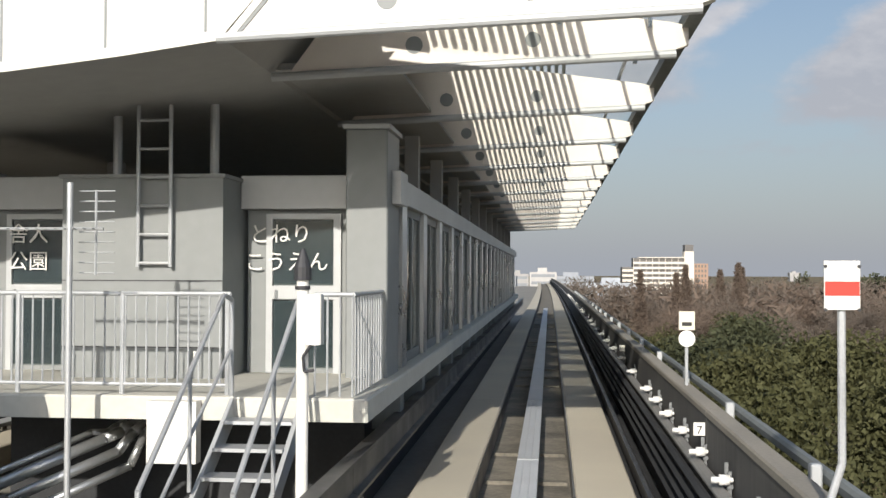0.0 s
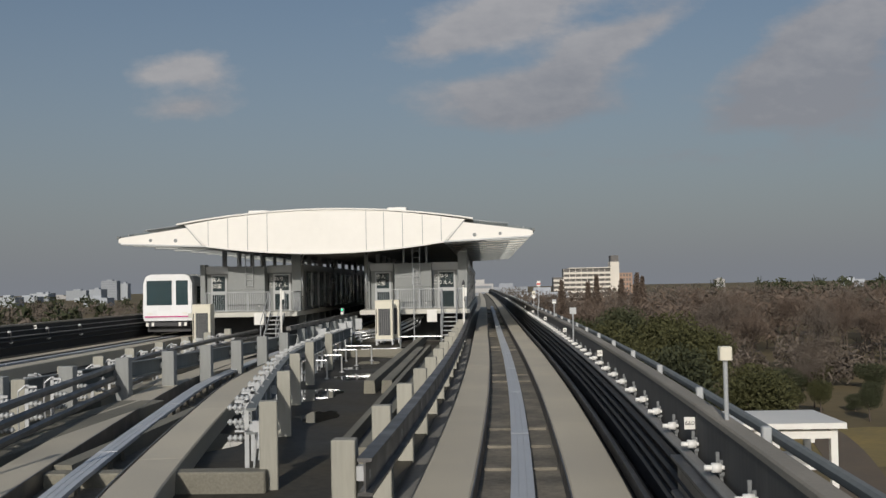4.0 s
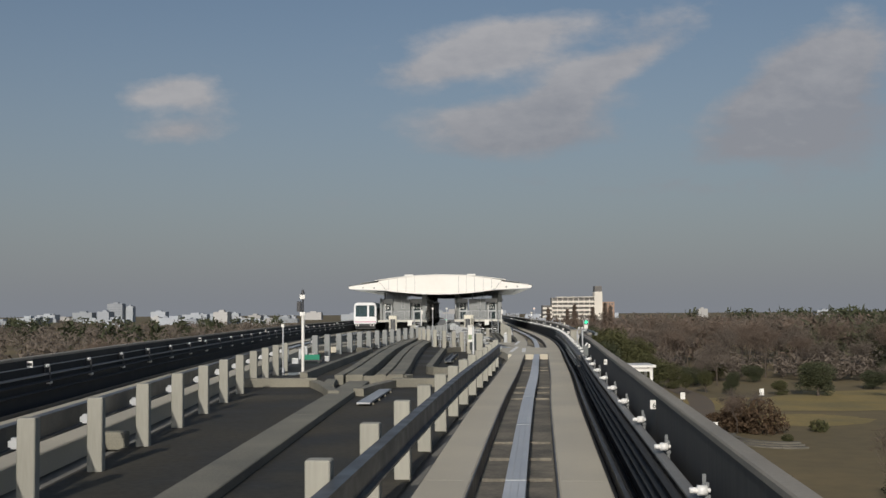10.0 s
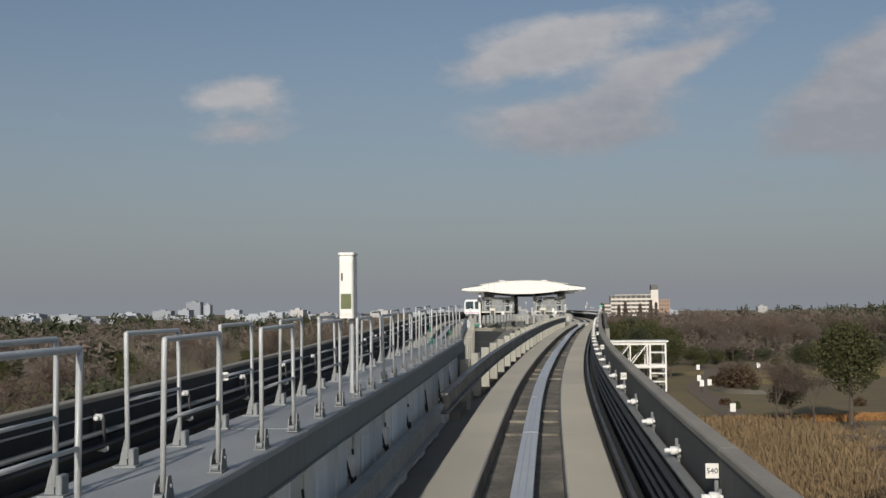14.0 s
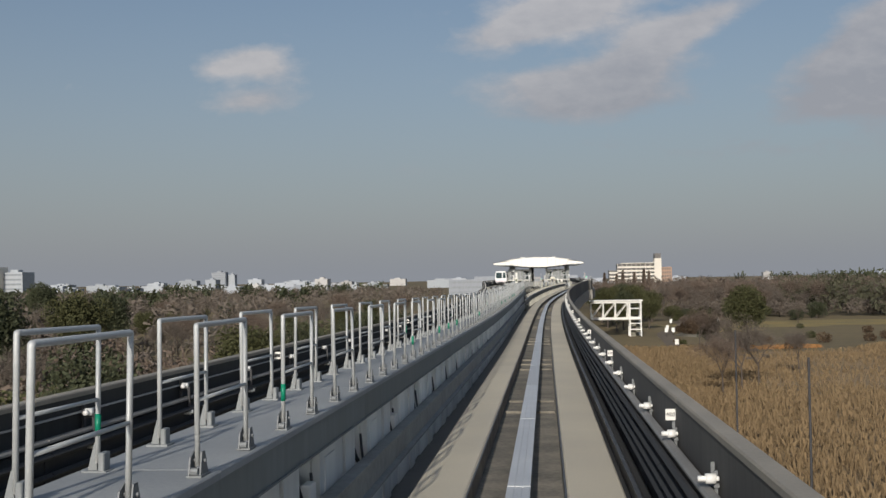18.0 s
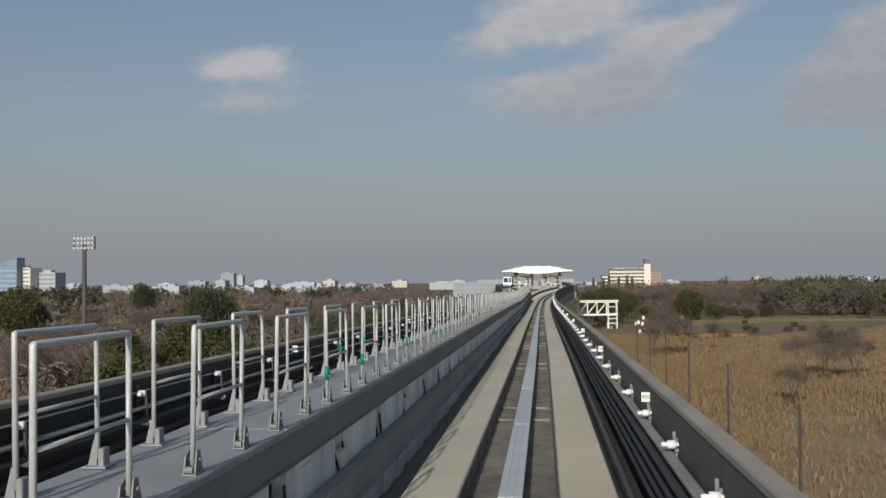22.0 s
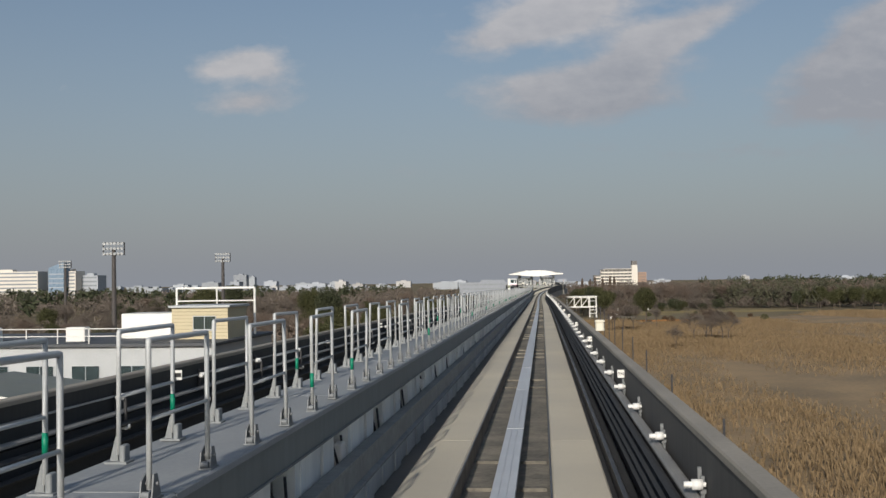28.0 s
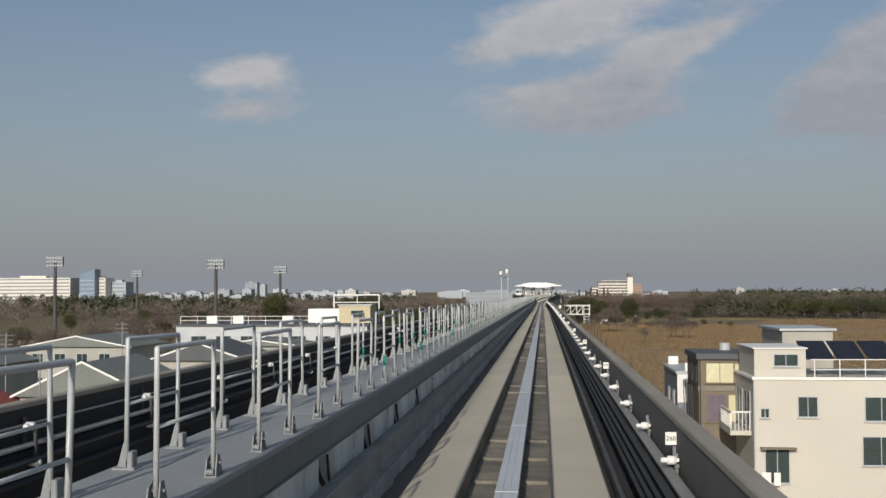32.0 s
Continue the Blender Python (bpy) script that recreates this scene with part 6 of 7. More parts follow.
def green_tree(seed, mat, label, h=9.0, w=0.32, low=0.3):
    rng = random.Random(seed)
    t = thing("evergreen_tree", label, "tree", group="evergreen trees")
    me, tips = limbs(rng, h, 0.22, 0.6, 2)
    part("trunk", me, BARK, t)
    lobes = []
    for i in range(11):
        a, q = rng.uniform(0, 6.28), rng.uniform(0.2, 1)
        lobes.append(((math.cos(a) * h * w * 0.6 * q, math.sin(a) * h * w * 0.6 * q, h * rng.uniform(low + 0.15, 0.82)), tuple(h * rng.uniform(0.12, 0.2) for _ in range(3))))
    lobes.append(((0, 0, h * 0.6), (h * w * 0.75, h * w * 0.75, h * 0.3)))
    part("crown", crown(rng, lobes, 9000, 0.13, 1.6, 0.5), mat, t, "dense leafy crown with gaps")
    return t


def conifer(seed, mat, label, h=14):
    rng = random.Random(seed)
    t = thing("conifer", label, "tree", group="conifers")
    part("trunk", Mesh().bar((0, 0, 0), (0, 0, h * 0.95), 0.2, 7, 0.03), BARK, t)
    vs, fs = [], []
    for _ in range(2200):
        z = rng.uniform(0.12, 1) ** 0.8
        r = (1 - z) * h * 0.17 * math.sqrt(rng.random()) + 0.1
        a = rng.uniform(0, 6.28)
        quad(vs, fs, Vector((math.cos(a) * r, math.sin(a) * r, z * h)), 0.09 * rng.uniform(0.6, 1.3), rng, 8)
    me = bpy.data.meshes.new("crown")
    me.from_pydata(vs, [], fs)
    part("crown", me, mat, t)
    return t


BARE = [bare_tree(11, TWIG, "grey-brown bare winter tree in the park"), bare_tree(12, TWIGRED, "red-brown bare winter tree in the park"), bare_tree(13, TWIG, "grey-brown bare winter tree in the park", 9.5)]
GREEN = [green_tree(21, LEAF, "olive-green broadleaf evergreen tree"), green_tree(22, LEAFDARK, "dark green broadleaf evergreen tree", 9.5), green_tree(23, LEAF, "olive-green broadleaf evergreen tree", 8.0, 0.4)]
BUSHY = [green_tree(24, LEAFDARK, "dull green broadleaf tree with a low spreading crown", 8.0, 0.5, -0.08), green_tree(25, LEAF, "olive broadleaf tree with a low spreading crown", 8.5, 0.46, -0.05)]
CONE = [conifer(31, TWIGRED, "tall rust-brown leafless conifer"), conifer(32, LEAFDARK, "tall dark green conifer", 13)]
placed = set()


def plant(proto, x, y, scale=1.0, seed=0, flat=1.0):
    m = pose(x, y, GROUND - 0.1, 0, 0, (x * 37 + y * 91 + seed * 53) % 360) @ Matrix.Diagonal((scale, scale, scale * flat, 1))
    if proto.name in placed:
        ob = copy_thing(proto, m)
        ob.matrix_basis = m
        return ob
    placed.add(proto.name)
    proto.matrix_basis = m
    return proto


rt = random.Random(77)
# single trees near the line
for x, y, s in ((25.6, 645, 0.72), (17, 718, 1.05), (14, 728, 1.1), (20, 732, 1.15), (16, 742, 1.15), (22, 748, 1.2), (14, 755, 1.1), (19, 765, 1.2), (25, 770, 1.15), (16, 780, 1.15), (13.5, 770, 1.0), (22, 785, 1.15), (15, 710, 0.9), (23, 722, 0.95), (27, 758, 1.1),
                (36.8, 754, 0.45), (33, 750, 0.4), (39.5, 748.7, 0.42)):
    plant(rt.choice(GREEN), x, y, s, 1)
plant(GREEN[0], 30.9, 643, 1.27)
for x, y, s, f in ((51.4, 747, 0.95, 0.75), (50, 778, 0.7, 0.6), (46.8, 750, 0.42, 0.7), (57, 768, 0.8, 0.65), (44, 781, 0.75, 0.6), (64, 760, 0.7, 0.6), (38.5, 771, 0.75, 0.6), (33, 764, 0.8, 0.7), (30.6, 688.9, 0.2, 0.8), (41, 757, 0.35, 0.7), (72, 772, 0.9, 0.7)):
    plant(BUSHY[int(x * 7 + y) % 2], x, y, s, 5, f)
for x, y, s in ((31, 541, 0.72), (34, 545, 0.8), (37, 543, 0.75), (33, 538, 0.6), (39, 548, 0.7), (36, 551, 0.7), (24.5, 517, 0.5), (23.2, 640.4, 0.78), (24.6, 643.0, 0.6), (27.0, 641.5, 0.66), (20, 585, 0.85), (23, 592, 0.8), (17, 578, 0.7), (30, 604, 0.7), (28.4, 699, 0.42), (31, 702, 0.45), (30, 707, 0.42), (42, 770, 0.8), (60, 740, 0.6), (38, 760, 0.6)):
    plant(rt.choice(BARE), x, y, s, 2)
for x, y, s in ((23, 835, 0.92), (26, 850, 1.0), (29, 838, 0.95), (20, 855, 0.95), (33, 848, 1.02), (36, 862, 0.98)):
    plant(CONE[0], x, y, s, 3)
# woods to the right: brown near the line, evergreens further off
for i in range(105):
    x = rt.uniform(16, 130)
    y = 775 + rt.random() ** 1.4 * 130 + x * 0.12
    plant(rt.choice(BARE), x, y, rt.uniform(0.85, 1.15), i)
for i in range(40):
    x = rt.uniform(95, 210)
    y = 740 + rt.uniform(0, 60)
    plant(rt.choice(GREEN), x, y, rt.uniform(0.85, 1.15), i)
# woods to the left
for i in range(75):
    x = -rt.uniform(32, 150)
    y = rt.uniform(560, 760)
    if rt.random() < 0.82:
        plant(rt.choice(BARE), x, y, rt.uniform(0.75, 1.0), i)
    else:
        plant(rt.choice(GREEN), x, y, rt.uniform(0.75, 1.0), i)
for i in range(48):
    x, y = -rt.uniform(40, 110), rt.uniform(415, 560)
    plant(rt.choice(BARE) if rt.random() < 0.8 else rt.choice(GREEN), x, y, rt.uniform(0.7, 0.95), i)
for x, y, s in ((-16, 596, 0.95), (-19, 604, 1.0), (-15, 612, 0.9), (-22, 590, 1.0), (-38, 520, 1.05), (-42, 514, 1.0), (-62, 610, 1.5), (-70, 640, 1.3), (-78, 566, 1.5), (-20, 560, 1.05), (-22, 548, 1.1), (-18, 535, 1.0), (-21, 520, 1.1), (-19, 505, 1.05), (-23, 490, 1.1), (-18, 476, 1.0), (-22, 462, 1.1), (-19, 448, 1.0), (-24, 437, 1.05), (-18, 428, 0.95), (-27, 455, 1.15), (-28, 500, 1.15), (-17, 575, 1.1), (-110, 700, 1.5), (-48, 560, 1.45)):
    plant(rt.choice(GREEN), x, y, s, 5)


def far_wood(name, label, spots, mat, h, size, per, rng):
    vs, fs = [], []
    for x, y, s in spots:
        for _ in range(per):
            d = Vector((rng.gauss(0, 1), rng.gauss(0, 1), rng.gauss(0, 1))).normalized() * (1 - 0.5 * rng.random())
            quad(vs, fs, Vector((x + d.x * h * 0.42 * s, y + d.y * h * 0.42 * s, GROUND + h * s * 0.55 + d.z * h * s * 0.45)), size * rng.uniform(0.6, 1.4), rng, 3.2)
    me = bpy.data.meshes.new(name)
    me.from_pydata(vs, [], fs)
    me.materials.append(mat)
    tagged(new(name, me), label, "woods", kind="stuff")


rw = random.Random(5)
far_wood("far_woods", "hazy brown band of far bare woods", [(rw.uniform(10, 420), rw.uniform(860, 1150), rw.uniform(0.8, 1.15)) for _ in range(950)], TWIG, 10.5, 0.36, 80, rw)
far_wood("far_woods", "rust-brown far bare woods beyond the park", [(rw.uniform(20, 330), rw.uniform(830, 1000), rw.uniform(0.8, 1.1)) for _ in range(450)], TWIGRED, 10.5, 0.36, 80, rw)
far_wood("far_woods", "hazy brown woods beyond the far track", [(-rw.uniform(60, 520), rw.uniform(620, 1250), rw.uniform(0.65, 0.95)) for _ in range(900)], TWIG, 10.0, 0.38, 75, rw)
far_wood("far_woods", "dark far evergreens along the horizon", [(rw.uniform(120, 900), rw.uniform(900, 1300), rw.uniform(1.0, 1.3)) for _ in range(260)] + [(-rw.uniform(100, 600), rw.uniform(700, 1300), rw.uniform(0.8, 1.05)) for _ in range(160)], LEAFDARK, 11, 0.9, 60, rw)
far_wood("far_woods", "dull evergreen belt behind the dry field", [(rw.uniform(75, 300), rw.uniform(765, 860), rw.uniform(0.85, 1.15)) for _ in range(170)], foliage("winter_evergreen", (0.05, 0.05, 0.032), (0.078, 0.076, 0.046)), 10.5, 0.45, 130, rw)

far_wood("undergrowth", "brown winter undergrowth beneath the bare trees", [(-rw.uniform(30, 120), rw.uniform(405, 640), rw.uniform(0.8, 1.3)) for _ in range(330)] + [(rw.uniform(30, 150), rw.uniform(778, 812), rw.uniform(0.8, 1.3)) for _ in range(170)], TWIG, 4.5, 0.24, 110, rw)
far_wood("undergrowth", "reddish leafless shrubs beside the line", [(-rw.uniform(24, 80), rw.uniform(410, 600), rw.uniform(0.8, 1.3)) for _ in range(130)], TWIGRED, 5.5, 0.22, 120, rw)
far_wood("undergrowth", "olive evergreen shrubs below the far parapet", [(-rw.uniform(12, 30), rw.uniform(415, 620), rw.uniform(0.8, 1.35)) for _ in range(150)], LEAF, 6.0, 0.13, 330, rw)

# dry grass, reeds and shrubs on the field
rg = random.Random(8)


def drift(x, y):
    """How thick the reeds stand, -1 to 1: long drifts with bare ground between."""
    return noise.noise(Vector((x * 0.030, y * 0.012, 3))) * 1.1 + noise.noise(Vector((x * 0.11, y * 0.05, 7))) * 0.55


def inside(x, y):
    return y < 742 and x < 140 + (y - 180) * 0.178 and (y < 646 or x > 24 + (y - 620) * 0.8)


vs, fs = [], []
while len(fs) < 210000:
    y = 262 + rg.random() ** 0.9 * 475
    x = 4.5 + rg.random() ** 1.6 * 135
    if not inside(x, y):
        continue
    k = drift(x, y)
    if k + rg.uniform(-0.55, 0.35) < -0.1:
        continue
    hgt = rg.uniform(0.25, 0.6) * (1 + 1.1 * max(0, k))
    a = rg.uniform(0, 6.28)
    w = Vector((math.cos(a), math.sin(a), 0)) * rg.uniform(0.02, 0.055)
    lean = Vector((rg.uniform(-0.4, 0.4), rg.uniform(-0.4, 0.4), 0)) * hgt
    p = Vector((x, y, GROUND + 0.02 + 0.5 * max(0, k)))
    n = len(vs)
    vs += [tuple(p - w), tuple(p + w), tuple(p + w * 1.6 + lean + Vector((0, 0, hgt))), tuple(p - w * 1.2 + lean * 0.8 + Vector((0, 0, hgt * 0.8)))]
    fs.append((n, n + 1, n + 2, n + 3))
me = bpy.data.meshes.new("dry_grass")
me.from_pydata(vs, [], fs)
me.materials.append(DRY)
tagged(new("dry_grass", me), "tall dry straw-coloured grass in drifts on the open field", "grass", kind="stuff")
for i in range(16):
    x, y = rg.uniform(22, 70), rg.uniform(640, 730)
    s = thing("shrub", "low rounded brown winter shrub", "shrub", at=(x, y, GROUND), group="shrubs")
    r = rg.uniform(0.6, 1.5)
    part("leaves", crown(rg, [((0, 0, r * 0.6), (r, r, r * 0.7)), ((r * 0.5, 0.2, r * 0.5), (r * 0.6, r * 0.6, r * 0.5))], 420, 0.16, 1.6, 0.5), SHRUB if i % 3 else LEAF, s)
for x, y, r in ((28.9, 700.5, 1.7), (30.9, 698.5, 2.3), (30.0, 705.0, 2.0)):
    s = thing("shrub", "large dark brown leafless shrub beside the park steps", "shrub", at=(x, y, GROUND), group="shrubs")
    part("leaves", crown(rg, [((0, 0, r * 0.7), (r * 0.8, r * 0.8, r * 0.9)), ((r * 0.6, 0.3, r * 0.45), (r * 0.6, r * 0.6, r * 0.5)), ((-r * 0.5, 0.4, r * 0.5), (r * 0.6, r * 0.6, r * 0.6))], 1500, 0.16, 2.2, 0.6), SHRUB, s)
PATH_MAT = material("park_path", (0.175, 0.135, 0.095), (0.125, 0.098, 0.07), 0.95, grain=4, stain=0.3, bump=0.05)
px = curve([(600, 24), (640, 22), (680, 23), (705, 25), (720, 29), (740, 33), (770, 34)])
solid("path", sweep(px, 600, 770, [(-1.6, GROUND + 0.02), (1.6, GROUND + 0.02), (1.6, GROUND + 0.05), (-1.6, GROUND + 0.05)], 5), PATH_MAT, "pale earth path through the park", "path", kind="structure")
LAWN = material("park_lawn", (0.32, 0.23, 0.08), (0.17, 0.14, 0.06), 0.95, grain=1.5, stain=0.12, bump=0)
lw = Mesh()
for cx, cy, rx, ry in ((46, 734, 24, 12), (75, 745, 30, 15), (38, 713, 9, 7)):
    lw.add([(cx + math.cos(2 * math.pi * i / 26) * rx * rg.uniform(0.85, 1.1), cy + math.sin(2 * math.pi * i / 26) * ry * rg.uniform(0.85, 1.1), GROUND + 0.012 + cx * 0.0004) for i in range(26)], [tuple(range(26))])
solid("lawn", lw, LAWN, "straw-yellow winter lawn in the park", "lawn", kind="structure")

FIELD = material("dry_field", (0.34, 0.235, 0.125), (0.17, 0.125, 0.07), 0.95, grain=1.6, stain=0.09, bump=0.0)
fm = Mesh()
XS = [3.5 + i * 1.6 for i in range(48)] + [82 + i * 9.0 for i in range(18)]
YS = [180 + i * 2.6 for i in range(217)]
ids = {}
for i, x in enumerate(XS):
    for j, y in enumerate(YS):
        ids[i, j] = len(fm.v)
        fm.v.append((x, y, GROUND + 0.006 + 0.55 * max(0.0, drift(x, y)) + 0.10 * max(0.0, noise.noise(Vector((x * 0.5, y * 0.5, 1))))))
fm.f = [(ids[i, j], ids[i + 1, j], ids[i + 1, j + 1], ids[i, j + 1]) for i in range(len(XS) - 1) for j in range(len(YS) - 1) if inside(XS[i], YS[j + 1])]
solid("field", fm, FIELD, "open field of straw-brown dry winter grass", "field", kind="structure", smooth=True)

# a strip of rust-orange grass before the park path, and dark tussocks
RUST = material("rust_grass", (0.40, 0.20, 0.07), (0.25, 0.13, 0.05), 0.95, grain=3, stain=0.4, bump=0)
vs, fs = [], []
for _ in range(9000):
    u = rg.random()
    p = Vector((20.5 + u * 24 + rg.uniform(-0.4, 0.4), 649.5 + u * 6 + rg.gauss(0, 1.2), GROUND))
    a, h = rg.uniform(0, 6.28), rg.uniform(0.15, 0.5)
    w = Vector((math.cos(a), math.sin(a), 0)) * rg.uniform(0.02, 0.06)
    q = p + Vector((rg.uniform(-0.2, 0.2), rg.uniform(-0.2, 0.2), h))
    n = len(vs)
    vs += [tuple(p - w), tuple(p + w), tuple(q + w), tuple(q - w)]
    fs.append((n, n + 1, n + 2, n + 3))
me = bpy.data.meshes.new("rust_grass")
me.from_pydata(vs, [], fs)
me.materials.append(RUST)
tagged(new("rust_grass", me), "strip of rust-orange dry grass beside the park path", "grass", kind="stuff")
for i in range(14):
    x, y = rg.uniform(19, 33), rg.uniform(622, 645)
    r = rg.uniform(0.5, 1.1)
    b = thing("shrub", "dark brown tangled winter tussock", "shrub", at=(x, y, GROUND), group="tussocks")
    part("leaves", crown(rg, [((0, 0, r * 0.4), (r, r, r * 0.5)), ((r * 0.6, 0.3, r * 0.35), (r * 0.7, r * 0.6, r * 0.4))], 500, 0.06, 6.0, 0.6), TWIG, b)

# park signs and poles
for x, y, h in ((25.2, 704.3, 1.6), (28.8, 730, 1.9), (40.5, 736, 1.9), (25.5, 696, 1.5), (21.2, 652.5, 1.7), (23.5, 690, 1.8)):
    p = thing("park_sign", "white park notice board on a slim post", "sign", at=(x, y, GROUND), group="park signs")
    part("post", Mesh().bar((0, 0, 0), (0, 0, h), 0.05, 8), DARKMETAL, p)
    part("board", Mesh().box(-0.3, 0.3, -0.06, -0.02, h - 0.9, h), PAINT, p)
for i, y in enumerate((337, 356.7, 376.2, 395, 411, 428, 445.4, 462, 479.3, 496, 513, 532)):
    p = thing("field_pole", "thin dark pole standing at the field edge", "pole", at=(7.2 + max(0, y - 360) * 0.02, y, GROUND), group="field poles")
    part("pole", Mesh().bar((0, 0, 0), (0, 0, 8.1 + max(0, y - 380) * 0.007), 0.06, 8, 0.05), DARKMETAL, p)

# curved steps of a small terrace in the park
STEPSTONE = material("step_stone", (0.17, 0.155, 0.125), (0.11, 0.1, 0.08), 0.9, grain=10, stain=0.8)
st = thing("terrace_steps", "curved low stone steps in the park", "steps", at=(30.5, 693.5, GROUND))
for i in range(3):
    n = 14
    for k in range(n):
        me = Mesh()
        a0, a1 = math.pi * (0.85 + 0.75 * k / n), math.pi * (0.85 + 0.75 * (k + 0.97) / n)
        r0, r1 = 3.4 + i * 0.5, 3.85 + i * 0.5
        h = 0.45 - i * 0.15
        q = [(math.cos(a) * r, math.sin(a) * r * 1.4) for a, r in ((a0, r0), (a1, r0), (a1, r1), (a0, r1))]
        me.add([(x, y, 0) for x, y in q] + [(x, y, h) for x, y in q], [(3, 2, 1, 0), (4, 5, 6, 7), (0, 1, 5, 4), (1, 2, 6, 5), (2, 3, 7, 6), (3, 0, 4, 7)])
        part("step", me, STEPSTONE, st)

# ---- footbridge with stair tower beside the line ----
fb = thing("footbridge", "white steel footbridge with a truss and stair tower", "footbridge", at=(0, 0, 0))
B0, B1, BX0, BX1, ZT, ZB = 692.5, 696.0, 8.9, 18.8, -3.6, -7.2
for y in (B0, B1):
    part("truss_chord", Mesh().box(BX0, BX1, y - 0.12, y + 0.12, ZT - 0.3, ZT), PAINT, fb)
    part("truss_chord", Mesh().box(BX0, BX1, y - 0.12, y + 0.12, ZB, ZB + 0.35), PAINT, fb)
    n = 3
    for i in range(n + 1):
        x = BX0 + (BX1 - 2.6 - BX0) * i / n
        part("truss_post", Mesh().box(x - 0.1, x + 0.1, y - 0.1, y + 0.1, ZB + 0.35, ZT - 0.3), PAINT, fb)
        if i < n:
            x2 = BX0 + (BX1 - 2.6 - BX0) * (i + 1) / n
            part("diagonal", Mesh().bar((x, y, ZB + 0.3), (x2, y, ZT - 0.2), 0.1, 6), PAINT, fb)
    for x in (BX1 - 2.2, BX1):
        part("tower_post", Mesh().box(x - 0.13, x + 0.13, y - 0.13, y + 0.13, GROUND, ZT + 0.1), PAINT, fb)
part("bridge_deck", Mesh().box(BX0, BX1, B0, B1, ZB - 0.15, ZB), BEAM, fb)
part("bridge_roof", Mesh().box(BX0 - 0.3, BX1 + 0.4, B0 - 0.4, B1 + 0.4, ZT + 0.101, ZT + 0.32), PAINT, fb, "flat white roof slab")
for z in (-9.3, -8.1, -6.9, -5.1):
    part("landing", Mesh().box(BX1 - 2.2, BX1, B0, B1, z, z + 0.18), PAINT, fb)
for i, z in enumerate((-8.9, -8.0, -6.8)):
    part("flight", Mesh().side([(B0 + 0.2, z - 1.5), (B0 + 0.2, z - 1.7), (B1 - 0.2, z), (B1 - 0.2, z + 0.1)], BX1 - 2.0 + (i % 2), BX1 - 1.1 + (i % 2)), BEAM, fb)

# ---- houses ----
STUCCO = material("cream_stucco", (0.56, 0.525, 0.45), (0.47, 0.44, 0.375), 0.9, grain=8, stain=0.12, bump=0.1)
BROWNWALL = material("brown_siding", (0.22, 0.18, 0.13), (0.15, 0.122, 0.088), 0.85, grain=6, stain=0.5)
GREYSIDING = material("grey_siding", (0.24, 0.255, 0.275), (0.19, 0.2, 0.22), 0.8, grain=6, stain=0.5)
YELLOWGLASS = material("blind_glass", (0.66, 0.62, 0.42), (0.56, 0.52, 0.34), 0.25, grain=4, stain=0.8, bump=0)
TILE = material("slate_roof", (0.10, 0.105, 0.11), (0.06, 0.063, 0.068), 0.7, grain=10, stain=0.6, vary=0.1)
SOLAR = material("solar_panel", (0.02, 0.022, 0.03), (0.014, 0.015, 0.02), 0.45, bump=0)
BEIGE = material("beige_siding", (0.58, 0.50, 0.33), (0.5, 0.43, 0.28), 0.85, grain=5, stain=0.4)


def window(parent, x, y, z, w, h, face="y", frame_mat=LIGHTPANEL, pane_mat=None):
    """A window standing proud of a wall that looks to -y or -x."""
    t = 0.05
    swap = (lambda a0, a1, b0, b1, c0, c1: Mesh().box(a0, a1, b0, b1, c0, c1)) if face == "y" else (lambda a0, a1, b0, b1, c0, c1: Mesh().box(b0, b1, a0, a1, c0, c1))
    a, b = (x, y) if face == "y" else (y, x)
    win = part("window", swap(a - t, a + w + t, b - 0.05, b, z - t, z).add(*((lambda q: (q.v, q.f))(swap(a - t, a + w + t, b - 0.05, b, z + h, z + h + t))))
               .add(*((lambda q: (q.v, q.f))(swap(a - t, a, b - 0.05, b, z, z + h)))).add(*((lambda q: (q.v, q.f))(swap(a + w, a + w + t, b - 0.05, b, z, z + h))))
               .add(*((lambda q: (q.v, q.f))(swap(a + w / 2 - 0.02, a + w / 2 + 0.02, b - 0.045, b, z, z + h)))), frame_mat, parent)
    part("pane", swap(a, a + w / 2 - 0.02, b - 0.03, b - 0.01, z, z + h), pane_mat or DARKGLASS, win)
    part("pane", swap(a + w / 2 + 0.02, a + w, b - 0.03, b - 0.01, z, z + h), pane_mat or DARKGLASS, win)
    part("sill", swap(a - 0.1, a + w + 0.1, b - 0.12, b, z - t - 0.05, z - t - 0.002), frame_mat, win)
    return win


wh = thing("house", "cream three-storey house with roof terrace and balcony", "house", at=(0, 0, 0.8), group="houses")
HX, HY, HZ = 11.9, 312.0, -2.6
part("wall", Mesh().box(HX, HX + 10.5, HY, HY + 9, GROUND - 1, HZ), STUCCO, wh)
part("parapet", Mesh().box(HX - 0.08, HX + 10.58, HY - 0.08, HY + 0.12, HZ + 0.002, HZ + 0.14).box(HX - 0.08, HX + 0.12, HY + 0.12, HY + 9, HZ + 0.002, HZ + 0.14), PAINT, wh)
pent = part("penthouse", Mesh().box(HX + 0.12, HX + 2.9, HY + 0.3, HY + 5, HZ + 0.003, HZ + 1.68), STUCCO, wh, "cream stair penthouse")
part("penthouse_roof", Mesh().box(HX + 0.0, HX + 3.0, HY + 0.2, HY + 5.2, HZ + 1.681, HZ + 1.74), PAINT, wh)
window(wh, HX + 1.2, HY + 0.3, HZ + 0.75, 1.25, 0.6)
